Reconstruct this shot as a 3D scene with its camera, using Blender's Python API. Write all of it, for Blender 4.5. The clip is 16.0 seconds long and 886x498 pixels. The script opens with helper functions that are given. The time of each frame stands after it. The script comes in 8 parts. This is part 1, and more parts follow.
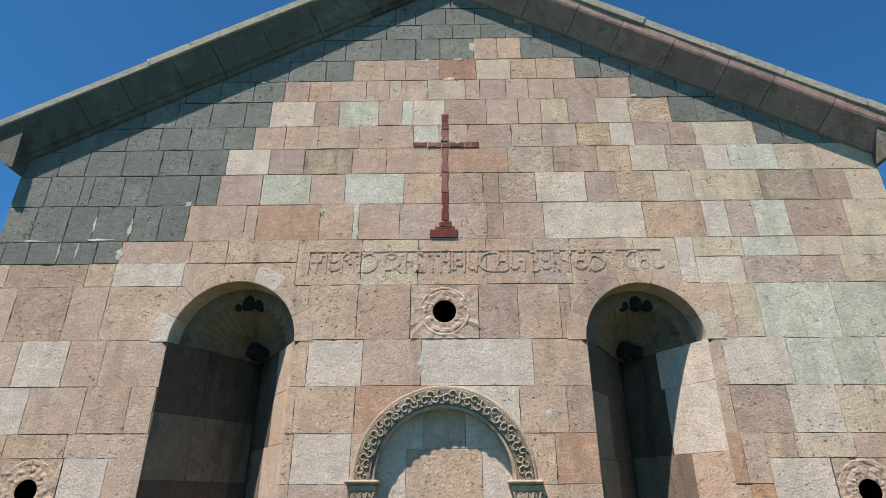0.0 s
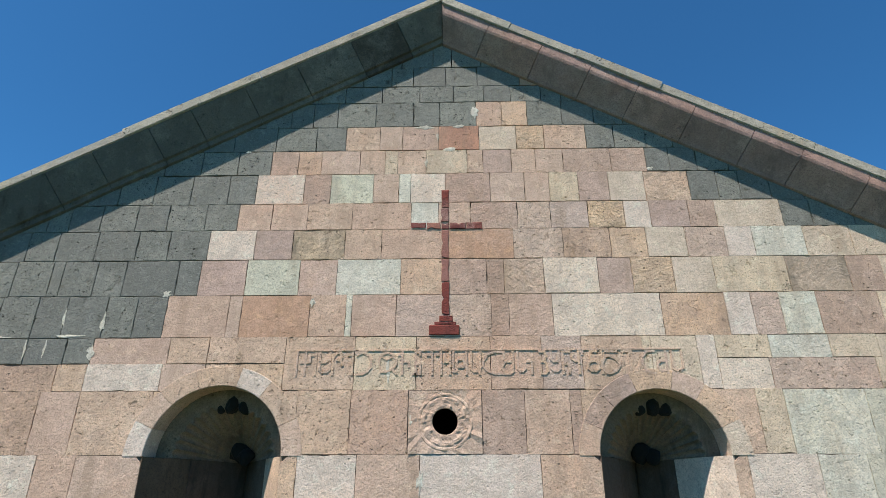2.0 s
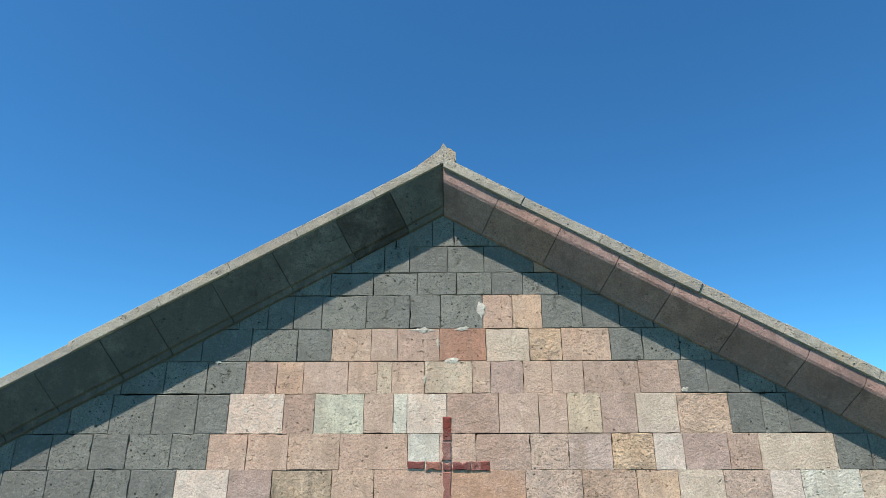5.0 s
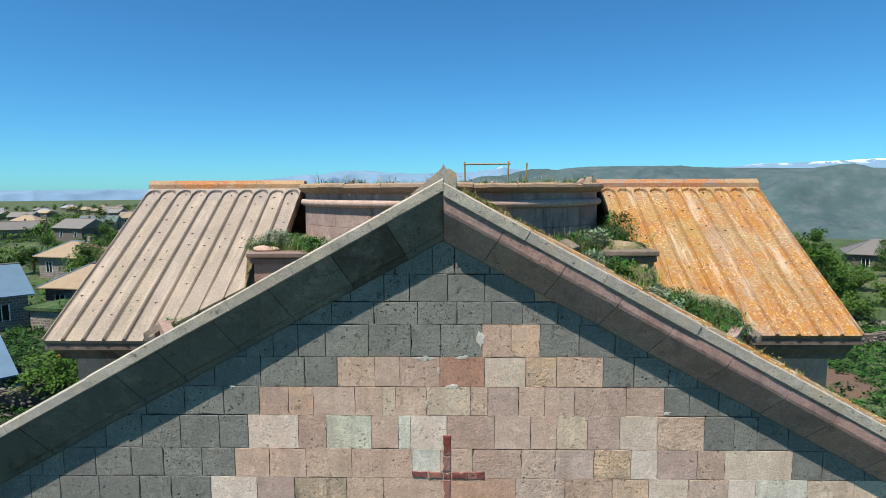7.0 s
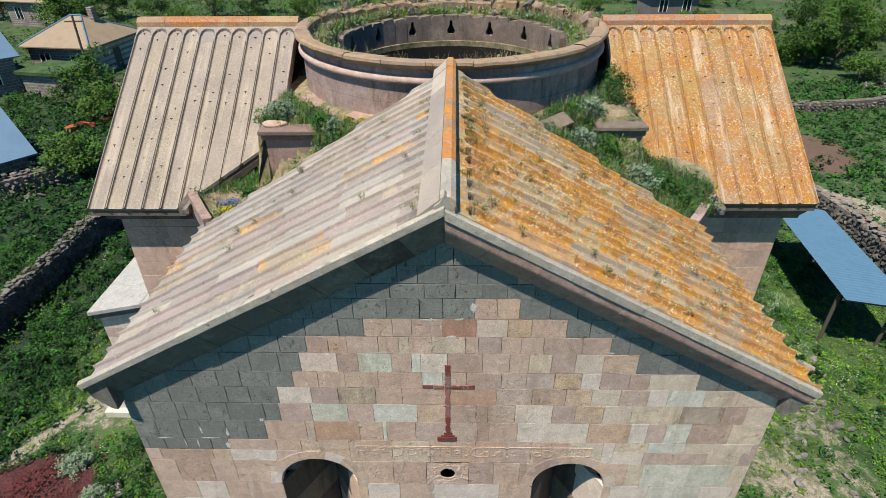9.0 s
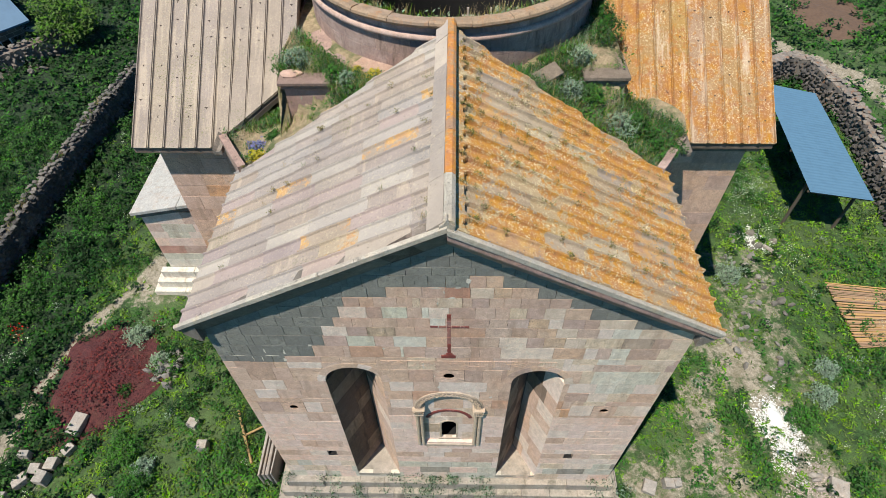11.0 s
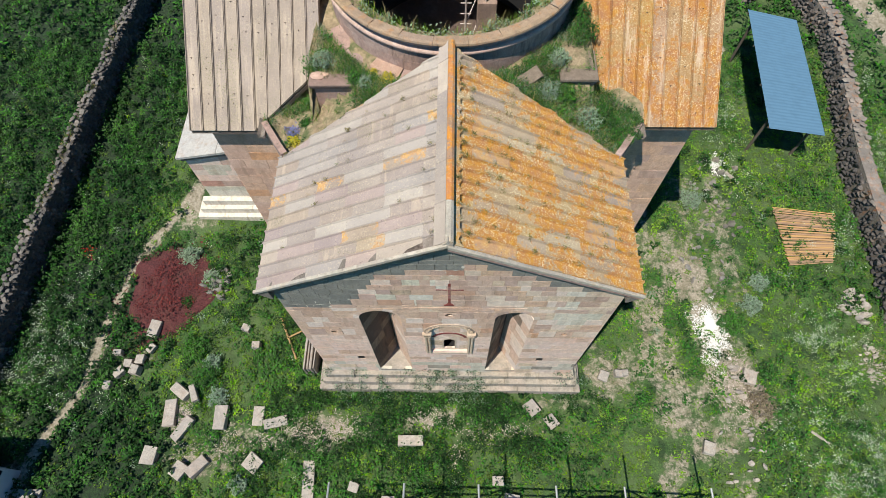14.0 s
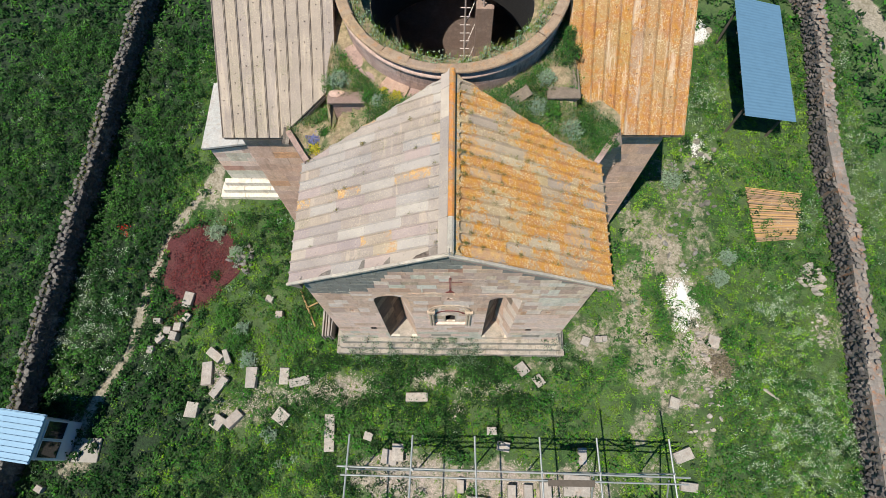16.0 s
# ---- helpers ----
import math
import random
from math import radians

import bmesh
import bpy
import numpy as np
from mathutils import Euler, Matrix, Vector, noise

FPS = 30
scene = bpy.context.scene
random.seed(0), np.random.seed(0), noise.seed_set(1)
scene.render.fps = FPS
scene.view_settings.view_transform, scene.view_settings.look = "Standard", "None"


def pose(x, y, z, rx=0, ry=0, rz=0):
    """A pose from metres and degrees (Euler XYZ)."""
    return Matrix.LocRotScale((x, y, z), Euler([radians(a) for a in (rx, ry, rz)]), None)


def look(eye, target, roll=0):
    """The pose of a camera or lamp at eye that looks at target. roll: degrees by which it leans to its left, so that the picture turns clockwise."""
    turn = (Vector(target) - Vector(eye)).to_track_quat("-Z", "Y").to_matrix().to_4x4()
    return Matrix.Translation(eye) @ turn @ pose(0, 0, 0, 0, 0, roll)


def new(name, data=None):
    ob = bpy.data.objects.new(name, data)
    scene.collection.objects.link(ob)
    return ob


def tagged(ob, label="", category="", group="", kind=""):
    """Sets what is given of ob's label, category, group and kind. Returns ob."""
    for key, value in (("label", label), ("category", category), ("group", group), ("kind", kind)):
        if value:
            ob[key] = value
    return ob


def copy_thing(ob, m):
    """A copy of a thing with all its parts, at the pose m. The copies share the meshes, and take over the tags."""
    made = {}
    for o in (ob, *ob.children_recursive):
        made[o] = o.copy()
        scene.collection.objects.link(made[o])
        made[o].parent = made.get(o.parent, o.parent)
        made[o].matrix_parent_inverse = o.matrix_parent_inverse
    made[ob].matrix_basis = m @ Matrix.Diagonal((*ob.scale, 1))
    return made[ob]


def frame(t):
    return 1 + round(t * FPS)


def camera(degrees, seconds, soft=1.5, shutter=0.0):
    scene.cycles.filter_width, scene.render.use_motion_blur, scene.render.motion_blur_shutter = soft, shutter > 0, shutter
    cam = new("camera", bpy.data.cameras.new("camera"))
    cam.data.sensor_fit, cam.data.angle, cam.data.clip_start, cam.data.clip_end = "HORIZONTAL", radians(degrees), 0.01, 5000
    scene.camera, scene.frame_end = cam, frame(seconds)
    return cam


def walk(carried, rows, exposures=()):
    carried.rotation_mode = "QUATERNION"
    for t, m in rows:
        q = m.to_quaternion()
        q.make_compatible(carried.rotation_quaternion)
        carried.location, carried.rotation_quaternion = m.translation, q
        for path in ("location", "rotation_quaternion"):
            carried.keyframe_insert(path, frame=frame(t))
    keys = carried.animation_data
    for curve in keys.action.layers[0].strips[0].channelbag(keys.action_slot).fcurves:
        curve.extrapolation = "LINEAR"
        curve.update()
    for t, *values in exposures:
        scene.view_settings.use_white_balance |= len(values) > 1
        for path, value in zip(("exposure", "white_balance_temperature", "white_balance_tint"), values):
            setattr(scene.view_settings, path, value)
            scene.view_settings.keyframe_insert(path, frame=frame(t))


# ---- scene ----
cam = camera(76.3, 16.0, soft=0.7)
METRES, EYE, TILT, LEAN, TURN = 18.0, 5.25, 24.0, 0.0, 1.2
ROWS = [
    (0.0, 0.0, 0.0, 0.0, 0.0, 0.0, -0.0),
    (0.5, -0.0003, 0.0064, 0.0098, -0.02, -0.14, 0.01),
    (1.0, -0.0002, 0.0128, 0.0215, -0.01, -0.34, 0.01),
    (1.5, -0.0003, 0.0186, 0.0346, -0.04, -0.58, 0.02),
    (2.0, -0.0004, 0.024, 0.0495, -0.06, -0.87, 0.03),
    (2.5, -0.0002, 0.0299, 0.066, -0.07, -1.14, 0.04),
    (3.0, 0.0, 0.0363, 0.0835, -0.07, -1.35, 0.05),
    (3.5, -0.0004, 0.0439, 0.1031, -0.1, -1.66, 0.04),
    (4.0, -0.0011, 0.0528, 0.1254, -0.13, -2.12, 0.04),
    (4.5, -0.0015, 0.0626, 0.1489, -0.15, -2.62, 0.05),
    (5.0, -0.0014, 0.0737, 0.1754, -0.18, -5.8, 0.03),
    (7.5, -0.0007, 0.1352, 0.3269, -0.14, -37.23, 0.21),
    (8.0, -0.0006, 0.1488, 0.3615, -0.19, -44.38, 0.24),
    (8.5, -0.0001, 0.1624, 0.3961, -0.21, -50.94, 0.29),
    (9.0, -0.0006, 0.1758, 0.4316, -0.28, -56.81, 0.34),
    (9.5, -0.0007, 0.189, 0.4672, -0.29, -61.93, 0.36),
    (10.0, -0.0008, 0.2023, 0.5023, -0.32, -66.39, 0.39),
    (12.5, -0.0008, 0.2754, 0.6761, -0.47, -81.35, 0.54),
    (13.0, -0.0006, 0.2919, 0.7104, -0.5, -83.53, 0.55),
    (13.5, 0.0003, 0.3087, 0.7444, -0.52, -85.48, 0.57),
    (14.0, 0.0005, 0.3259, 0.7787, -0.54, -87.25, 0.58),
    (14.5, 0.0004, 0.3439, 0.8129, -0.56, -88.82, 0.58),
    (15.0, -0.0002, 0.3628, 0.8469, -0.57, -90.29, 0.6),
    (15.5, -0.0003, 0.3821, 0.8801, -0.59, -91.65, 0.61),
    (16.0, -0.0, 0.402, 0.9138, -0.61, -92.9, 0.61),
]
walk(cam, [(t, pose(0, 0, EYE, TILT, LEAN, TURN) @ pose(METRES * x, METRES * y, METRES * z, 90 + pitch, roll, yaw)) for t, x, y, z, yaw, pitch, roll in ROWS], [(0.0, 0.44), (1.5, 0.50), (3.5, 0.62), (5.0, 0.72), (7.5, 0.40), (10.0, 0.34), (12.5, 0.35), (16.0, 0.35)])

# ---- light ----
SUN_EL, SUN_AZ = 65.0, 41.0      # height over the horizon; degrees left of straight behind the first camera
world = bpy.data.worlds.new("sky")
scene.world = world
world.use_nodes = True
wn = world.node_tree.nodes
sky = wn.new("ShaderNodeTexSky")
sky.sky_type = "NISHITA"
sky.sun_disc = False
sky.sun_elevation = radians(SUN_EL)
sky.sun_rotation = radians(180 + SUN_AZ)
sky.altitude = 1500
sky.air_density, sky.dust_density, sky.ozone_density = 1.0, 0.7, 5.0
wn["Background"].inputs["Strength"].default_value = 0.073
tint = wn.new("ShaderNodeMix")
tint.data_type, tint.blend_type = "RGBA", "MULTIPLY"
tint.inputs[0].default_value, tint.inputs[7].default_value = 1.0, (0.47, 1.12, 1.40, 1.0)
world.node_tree.links.new(sky.outputs[0], tint.inputs[6])
world.node_tree.links.new(tint.outputs[2], wn["Background"].inputs[0])
sun_way = Vector((-math.sin(radians(SUN_AZ)) * math.cos(radians(SUN_EL)), -math.cos(radians(SUN_AZ)) * math.cos(radians(SUN_EL)), math.sin(radians(SUN_EL))))
sun = new("sun", bpy.data.lights.new("sun", "SUN"))
sun.data.energy, sun.data.angle, sun.data.color = 5.4, radians(0.53), (1.0, 0.95, 0.86)
sun.matrix_world = look(sun_way * 60, (0, 0, 0))

# ---- materials ----
def lin(r, g, b):
    """Linear colour from 0-255 sRGB."""
    return tuple((c / 255 / 12.92 if c / 255 <= 0.04045 else ((c / 255 + 0.055) / 1.055) ** 2.4) for c in (r, g, b)) + (1.0,)


class Mat:
    """A node material with short calls for the nodes."""

    def __init__(self, name, rough=0.85, metal=0.0):
        self.m = bpy.data.materials.new(name)
        self.m.use_nodes = True
        self.t = self.m.node_tree
        self.b = self.t.nodes["Principled BSDF"]
        self.b.inputs["Roughness"].default_value = rough
        self.b.inputs["Metallic"].default_value = metal
        self.pos = self.t.nodes.new("ShaderNodeNewGeometry").outputs["Position"]

    def link(self, a, b):
        self.t.links.new(a, b)

    def noise(self, scale, detail=4, rough=0.55, coords=None, stretch=None):
        n = self.t.nodes.new("ShaderNodeTexNoise")
        n.inputs["Scale"].default_value, n.inputs["Detail"].default_value, n.inputs["Roughness"].default_value = scale, detail, rough
        src = coords or self.pos
        if stretch:
            k = self.t.nodes.new("ShaderNodeMapping")
            k.inputs["Scale"].default_value = stretch
            self.link(src, k.inputs["Vector"])
            src = k.outputs[0]
        self.link(src, n.inputs["Vector"])
        return n.outputs["Fac"]

    def cells(self, scale, feature="F1", out="Distance"):
        n = self.t.nodes.new("ShaderNodeTexVoronoi")
        n.feature = feature
        n.inputs["Scale"].default_value = scale
        self.link(self.pos, n.inputs["Vector"])
        return n.outputs[out]

    def ramp(self, fac, *stops):
        n = self.t.nodes.new("ShaderNodeValToRGB")
        e = n.color_ramp.elements
        while len(e) < len(stops):
            e.new(0.5)
        for k, (p, c) in zip(e, stops):
            k.position = p
            k.color = c if isinstance(c, tuple) else (c, c, c, 1)
        self.link(fac, n.inputs[0])
        return n.outputs[0]

    def mix(self, fac, a, b, mode="MIX"):
        n = self.t.nodes.new("ShaderNodeMix")
        n.data_type, n.blend_type = "RGBA", mode
        for slot, v in ((0, fac), (6, a), (7, b)):
            if isinstance(v, (int, float, tuple)):
                n.inputs[slot].default_value = v
            else:
                self.link(v, n.inputs[slot])
        return n.outputs[2]

    def math(self, op, a, b=0.0):
        n = self.t.nodes.new("ShaderNodeMath")
        n.operation = op
        for slot, v in ((0, a), (1, b)):
            if isinstance(v, (int, float)):
                n.inputs[slot].default_value = v
            else:
                self.link(v, n.inputs[slot])
        return n.outputs[0]

    def rand(self):
        return self.t.nodes.new("ShaderNodeObjectInfo").outputs["Random"]

    def island(self):
        n = self.t.nodes.new("ShaderNodeNewGeometry")
        return n.outputs["Random Per Island"]

    def attr(self, name):
        n = self.t.nodes.new("ShaderNodeAttribute")
        n.attribute_name = name
        return n.outputs["Fac"]

    def shift(self, colour, fac, hue=0.02, sat=0.2, val=0.35):
        """Vary a colour by a random value."""
        n = self.t.nodes.new("ShaderNodeHueSaturation")
        for slot, centre, width in ((0, 0.5, hue), (1, 1.0, sat), (2, 1.0, val)):
            k = self.math("MULTIPLY_ADD", fac, width)
            k.node.inputs[2].default_value = centre - width / 2
            self.link(k, n.inputs[slot])
        if isinstance(colour, tuple):
            n.inputs["Color"].default_value = colour
        else:
            self.link(colour, n.inputs["Color"])
        return n.outputs[0]

    def bump(self, height, strength=0.5, dist=0.01):
        n = self.t.nodes.new("ShaderNodeBump")
        n.inputs["Strength"].default_value, n.inputs["Distance"].default_value = strength, dist
        self.link(height, n.inputs["Height"])
        self.link(n.outputs[0], self.b.inputs["Normal"])

    def done(self, colour):
        if isinstance(colour, tuple):
            self.b.inputs["Base Color"].default_value = colour
        else:
            self.link(colour, self.b.inputs["Base Color"])
        return self.m


def tuff(name, colour, dark=0.62, pits=0.85, val=0.12, stain=(0.30, 0.20, 0.13, 1), stains=0.55, island=False, wash=0.35, relief=1.0):
    """Volcanic tuff: speckled grain, pits, cloudy tone, pale wash and run stains that cross the joints."""
    k = Mat(name, 0.93)
    rnd = k.island() if island else k.rand()
    shade = lambda f: tuple(v * f for v in colour[:3]) + (1,)
    cloud = k.noise(2.1, 6, 0.65)
    grain = k.noise(75, 3, 0.75)
    lump = k.noise(19, 5, 0.7)
    fine, big, scar = k.cells(52), k.cells(17), k.noise(11, 6, 0.72)
    c = k.shift(colour, rnd, 0.016, 0.30, val * 1.5)
    c = k.mix(k.ramp(cloud, (0.38, 0.0), (0.72, 0.6)), c, shade(dark))
    c = k.mix(k.math("MULTIPLY", k.ramp(k.noise(0.8, 5, 0.7), (0.50, 0.0), (0.66, 1.0)), wash * 1.1), c, (colour[0] * 1.02, colour[1] * 0.80, colour[2] * 0.68, 1))
    c = k.mix(k.math("MULTIPLY", k.ramp(k.noise(1.1, 6, 0.7), (0.5, 0.0), (0.7, 1.0)), wash), c, lin(218, 198, 182))
    c = k.mix(k.math("MULTIPLY", k.ramp(k.noise(2.4, 7, 0.7, stretch=(1.5, 1.5, 0.3)), (0.52, 0.0), (0.66, 1.0)), stains * 1.1), c, stain)
    c = k.mix(k.ramp(k.noise(6.5, 6, 0.7), (0.42, 0.0), (0.66, 0.65)), c, shade(0.62))
    c = k.mix(k.ramp(k.noise(9.0, 6, 0.75), (0.54, 0.0), (0.70, 0.6)), c, tuple(min(0.85, v * 1.35) for v in colour[:3]) + (1,))
    c = k.mix(k.math("MULTIPLY", k.ramp(k.noise(44, 5, 0.8), (0.53, 0.0), (0.62, 0.45)), 1.0 if pits > 1.2 else 0.25), c, tuple(min(0.85, v * 1.4) for v in colour[:3]) + (1,))
    c = k.mix(k.ramp(grain, (0.38, 0.62), (0.53, 0.0)), c, shade(0.5))
    c = k.mix(k.ramp(lump, (0.32, 0.35), (0.48, 0.0)), c, shade(0.55))
    some = k.math("MULTIPLY", k.ramp(k.math("ADD", k.noise(4.0, 4, 0.6), k.math("MULTIPLY", rnd, 0.34)), (0.56, 0.0), (0.80, 1.0)), pits)
    hole = k.math("MAXIMUM", k.ramp(fine, (0.10, 1.0), (0.22, 0.0)), k.ramp(k.math("ADD", big, k.math("MULTIPLY", lump, 0.35)), (0.24, 1.0), (0.32, 0.0)))
    hole = k.math("MULTIPLY", hole, some)
    worn_out = k.math("MULTIPLY", k.ramp(scar, (0.60, 0.0), (0.68, 1.0)), k.math("MINIMUM", some, 0.8))
    c = k.mix(k.math("MULTIPLY", worn_out, 0.45), c, shade(0.62))
    c = k.mix(hole, c, shade(0.24))
    h = k.math("ADD", k.math("MULTIPLY", grain, 0.30), k.math("MULTIPLY", lump, 0.55 * relief))
    h = k.math("SUBTRACT", h, k.math("ADD", k.math("MULTIPLY", hole, 2.6), k.math("MULTIPLY", worn_out, 2.0)))
    k.bump(h, 0.75, 0.018)
    return k.done(c)


TUFF = {
    "g": tuff("grey_basalt", lin(132, 130, 121), 0.60, 1.9, 0.36, lin(150, 150, 144), 0.25, wash=0.1, relief=1.3),
    "p": tuff("peach_tuff", lin(218, 184, 160)),
    "s": tuff("salmon_tuff", lin(214, 178, 154), 0.68),
    "m": tuff("mauve_tuff", lin(199, 168, 150), wash=0.3),
    "r": tuff("pink_tuff", lin(208, 174, 155), wash=0.3),
    "R": tuff("red_tuff", lin(198, 148, 126), wash=0.15),
    "w": tuff("greenish_white_tuff", lin(208, 200, 180), 0.8, 0.4),
    "W": tuff("white_tuff", lin(222, 212, 194), 0.85, 0.4),
    "c": tuff("cream_tuff", lin(223, 198, 173), 0.7),
    "C": tuff("rough_cream_tuff", lin(216, 183, 156), 0.45, 1.0, relief=2.6),
    "l": tuff("pale_pink_tuff", lin(230, 207, 189), 0.88, 0.4, stains=0.25),
    "t": tuff("tan_tuff", lin(202, 168, 146), 0.55, 0.9, relief=1.5),
    "d": tuff("stained_tan_tuff", lin(198, 172, 146), 0.45, 1.0, 0.2, lin(82, 76, 66), 0.9, relief=1.8),
    "q": tuff("rose_beige_tuff", lin(233, 201, 182), 0.90, 0.3, 0.06, stains=0.2, wash=0.6),
    "o": tuff("orange_tuff", lin(212, 165, 131)),
    "e": tuff("grey_step_tuff", lin(166, 156, 141), 0.55, 0.8, 0.3, lin(92, 88, 70), 0.8),
    # K and k: stained niche stone, darkened further to paint the niche shade
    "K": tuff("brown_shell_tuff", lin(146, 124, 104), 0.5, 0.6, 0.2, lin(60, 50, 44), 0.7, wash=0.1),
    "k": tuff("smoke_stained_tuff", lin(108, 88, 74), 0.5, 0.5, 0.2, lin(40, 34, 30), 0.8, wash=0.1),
    "v": tuff("violet_tuff", lin(210, 181, 163), pits=0.9, relief=1.5),
}
MORTAR = tuff("mortar", lin(112, 98, 86), 0.6, 0.3)
WALL_MIX = tuff("mixed_tuff", lin(184, 152, 130), 0.6, 0.5, 0.55, island=True)
DARK_MIX = tuff("dark_tuff", lin(150, 128, 116), 0.55, 0.6, 0.5, island=True)
WHITE_STONE = tuff("fresh_white_tuff", lin(162, 154, 143), 0.8, 0.4, 0.25)
# near-black that paints the shade inside openings and drum; also colours mud clods
SHADE_MUD = tuff("sooty_stone", lin(28, 26, 24), 0.5, wash=0.0, stains=0.0)
CROSS = tuff("dark_red_tuff", lin(128, 62, 56), 0.5, 0.8, 0.3, lin(186, 140, 130), 0.9, wash=0.6)
CARVED = tuff("carved_cream_tuff", lin(194, 174, 150), 0.7, 0.4)
# darker copy of the carved tuff, painting the shade between the scrolls
CARVED_SHADE = tuff("dark_carved_ground", lin(140, 126, 110), 0.6, 0.6)
DRUM = tuff("rose_tuff", lin(168, 141, 129), 0.6, 0.5, 0.2, lin(84, 68, 58), 0.75, wash=0.5)
RIM = tuff("brown_rim_tuff", lin(160, 136, 110), 0.6, 0.8, 0.2, lin(176, 118, 60), 0.7, wash=0.2)
ROLL = tuff("pale_rose_tuff", lin(190, 162, 148), 0.7, 0.4, 0.1, wash=0.4)
PIER_ROSE = tuff("brown_rose_slab", lin(146, 122, 108), 0.6, 0.8, 0.2, lin(90, 78, 64), 0.7, wash=0.2)
PIER_CAP = tuff("brown_grey_slab", lin(128, 114, 98), 0.6, 0.8, 0.2, lin(80, 74, 60), 0.7, wash=0.15)
CORNICE = tuff("cornice_basalt", lin(122, 114, 104), 0.6, 1.0, 0.5, lin(70, 58, 48), 0.9)
CORNICE_D = tuff("stained_cornice_basalt", lin(94, 82, 72), 0.55, 1.0, 0.5, lin(58, 46, 38), 0.9)
CORNICE_R = tuff("cornice_mauve_tuff", lin(176, 142, 130), 0.7, 0.5, 0.3, lin(100, 84, 78), 0.7)
FASCIA = tuff("weathered_verge_stone", lin(176, 168, 154), 0.6, 0.9, 0.25, lin(196, 164, 112), 0.4)


def roof_stone(name, base, lichen, amount, speck=0.4, val=0.28, freckle=0.0, streak=0.0):
    """Weathered roof slabs with lichen in patches and pale specks."""
    k = Mat(name, 0.9)
    c = k.shift(base, k.rand(), 0.02, 0.3, val)
    c = k.mix(k.ramp(k.noise(1.3, 5), (0.35, 0.0), (0.7, 0.45)), c, tuple(v * 0.55 for v in base[:3]) + (1,))
    patch = k.math("ADD", k.noise(1.1, 3), k.math("MULTIPLY", k.noise(9, 6, 0.75), 0.9))
    lich = k.shift(lichen, k.noise(6, 4), 0.05, 0.5, 0.75)
    c = k.mix(k.ramp(patch, (1.32 - amount * 0.42, 0.0), (1.38 - amount * 0.42, 0.95)), c, lich)
    drifts = k.ramp(k.noise(1.7, 5, 0.7), (0.42, 0.35), (0.60, 1.0))
    c = k.mix(k.math("MULTIPLY", k.math("MULTIPLY", k.ramp(k.noise(24, 6, 0.8), (0.53, 0.0), (0.59, 1.0)), drifts), speck), c, lin(214, 200, 162))
    c = k.mix(k.math("MULTIPLY", k.ramp(k.noise(17, 5, 0.7), (0.60, 0.0), (0.68, 1.0)), 0.55), c, lin(84, 72, 60))
    if freckle:
        spots = k.math("MULTIPLY", k.ramp(k.noise(34, 4, 0.75), (0.55, 0.0), (0.60, 1.0)), k.ramp(k.noise(0.9, 3), (0.45, 0.0), (0.62, freckle)))
        c = k.mix(spots, c, lin(112, 112, 70))
    if streak:
        pale = k.ramp(k.math("ADD", k.noise(1.0, 6, 0.7, stretch=(5.5, 0.5, 0.5)), k.math("MULTIPLY", k.noise(20, 5, 0.75), 0.25)), (0.66, 0.0), (0.76, streak))
        c = k.mix(pale, c, lin(190, 172, 148))
    k.bump(k.math("ADD", k.noise(40, 5, 0.7), k.noise(9, 4)), 0.7, 0.016)
    return k.done(c)


SLAB_PALE = roof_stone("pale_roof_slab", lin(152, 140, 130), lin(172, 140, 104), 0.76, 0.3, 0.3)
SLAB_WHITE = roof_stone("whitish_roof_slab", lin(158, 149, 140), lin(172, 142, 108), 0.72, 0.3, 0.3)
SLAB_ROSE = roof_stone("rose_roof_slab", lin(154, 138, 131), lin(170, 136, 104), 0.74, 0.3, 0.3)
SLAB_OCHRE = roof_stone("ochre_roof_slab", lin(156, 140, 122), lin(174, 136, 92), 0.82, 0.4, 0.3)
SLAB_GREY = roof_stone("grey_lichen_slab", lin(164, 148, 124), lin(168, 118, 56), 0.84, 1.0, 0.4)
SLAB_ORANGE = roof_stone("orange_lichen_slab", lin(164, 142, 110), lin(170, 118, 50), 1.0, 1.0, 0.34)
SLAB_ORANGE_T = roof_stone("orange_lichen_slab_far", lin(152, 120, 82), lin(152, 102, 48), 0.98, 0.7, 0.08, streak=0.6)
SLAB_TAN = roof_stone("tan_roof_slab", lin(150, 136, 124), lin(160, 118, 82), 0.50, 0.3, 0.14, 0.9, 0.4)
RIDGE_TAN = roof_stone("tan_lichen_ridge_stone", lin(158, 128, 102), lin(164, 104, 62), 0.8, 0.35)
RIDGE_PALE = roof_stone("pale_lichen_ridge_stone", lin(176, 162, 148), lin(176, 136, 94), 0.7, 0.3)
RIDGE_ORANGE = roof_stone("lichen_ridge_stone", lin(160, 124, 86), lin(182, 118, 48), 1.0, 0.3)


def plain(name, colour, rough=0.6, metal=0.0, wear=0.3, scale=6.0, rnd=0.15):
    k = Mat(name, rough, metal)
    c = k.shift(colour, k.rand(), 0.01, 0.1, rnd)
    c = k.mix(k.math("MULTIPLY", k.ramp(k.noise(scale, 6, 0.65), (0.45, 0.0), (0.72, 1.0)), wear), c, tuple(v * 0.5 for v in colour[:3]) + (1,))
    k.bump(k.noise(scale * 6, 4), 0.2, 0.01)
    return k.done(c)


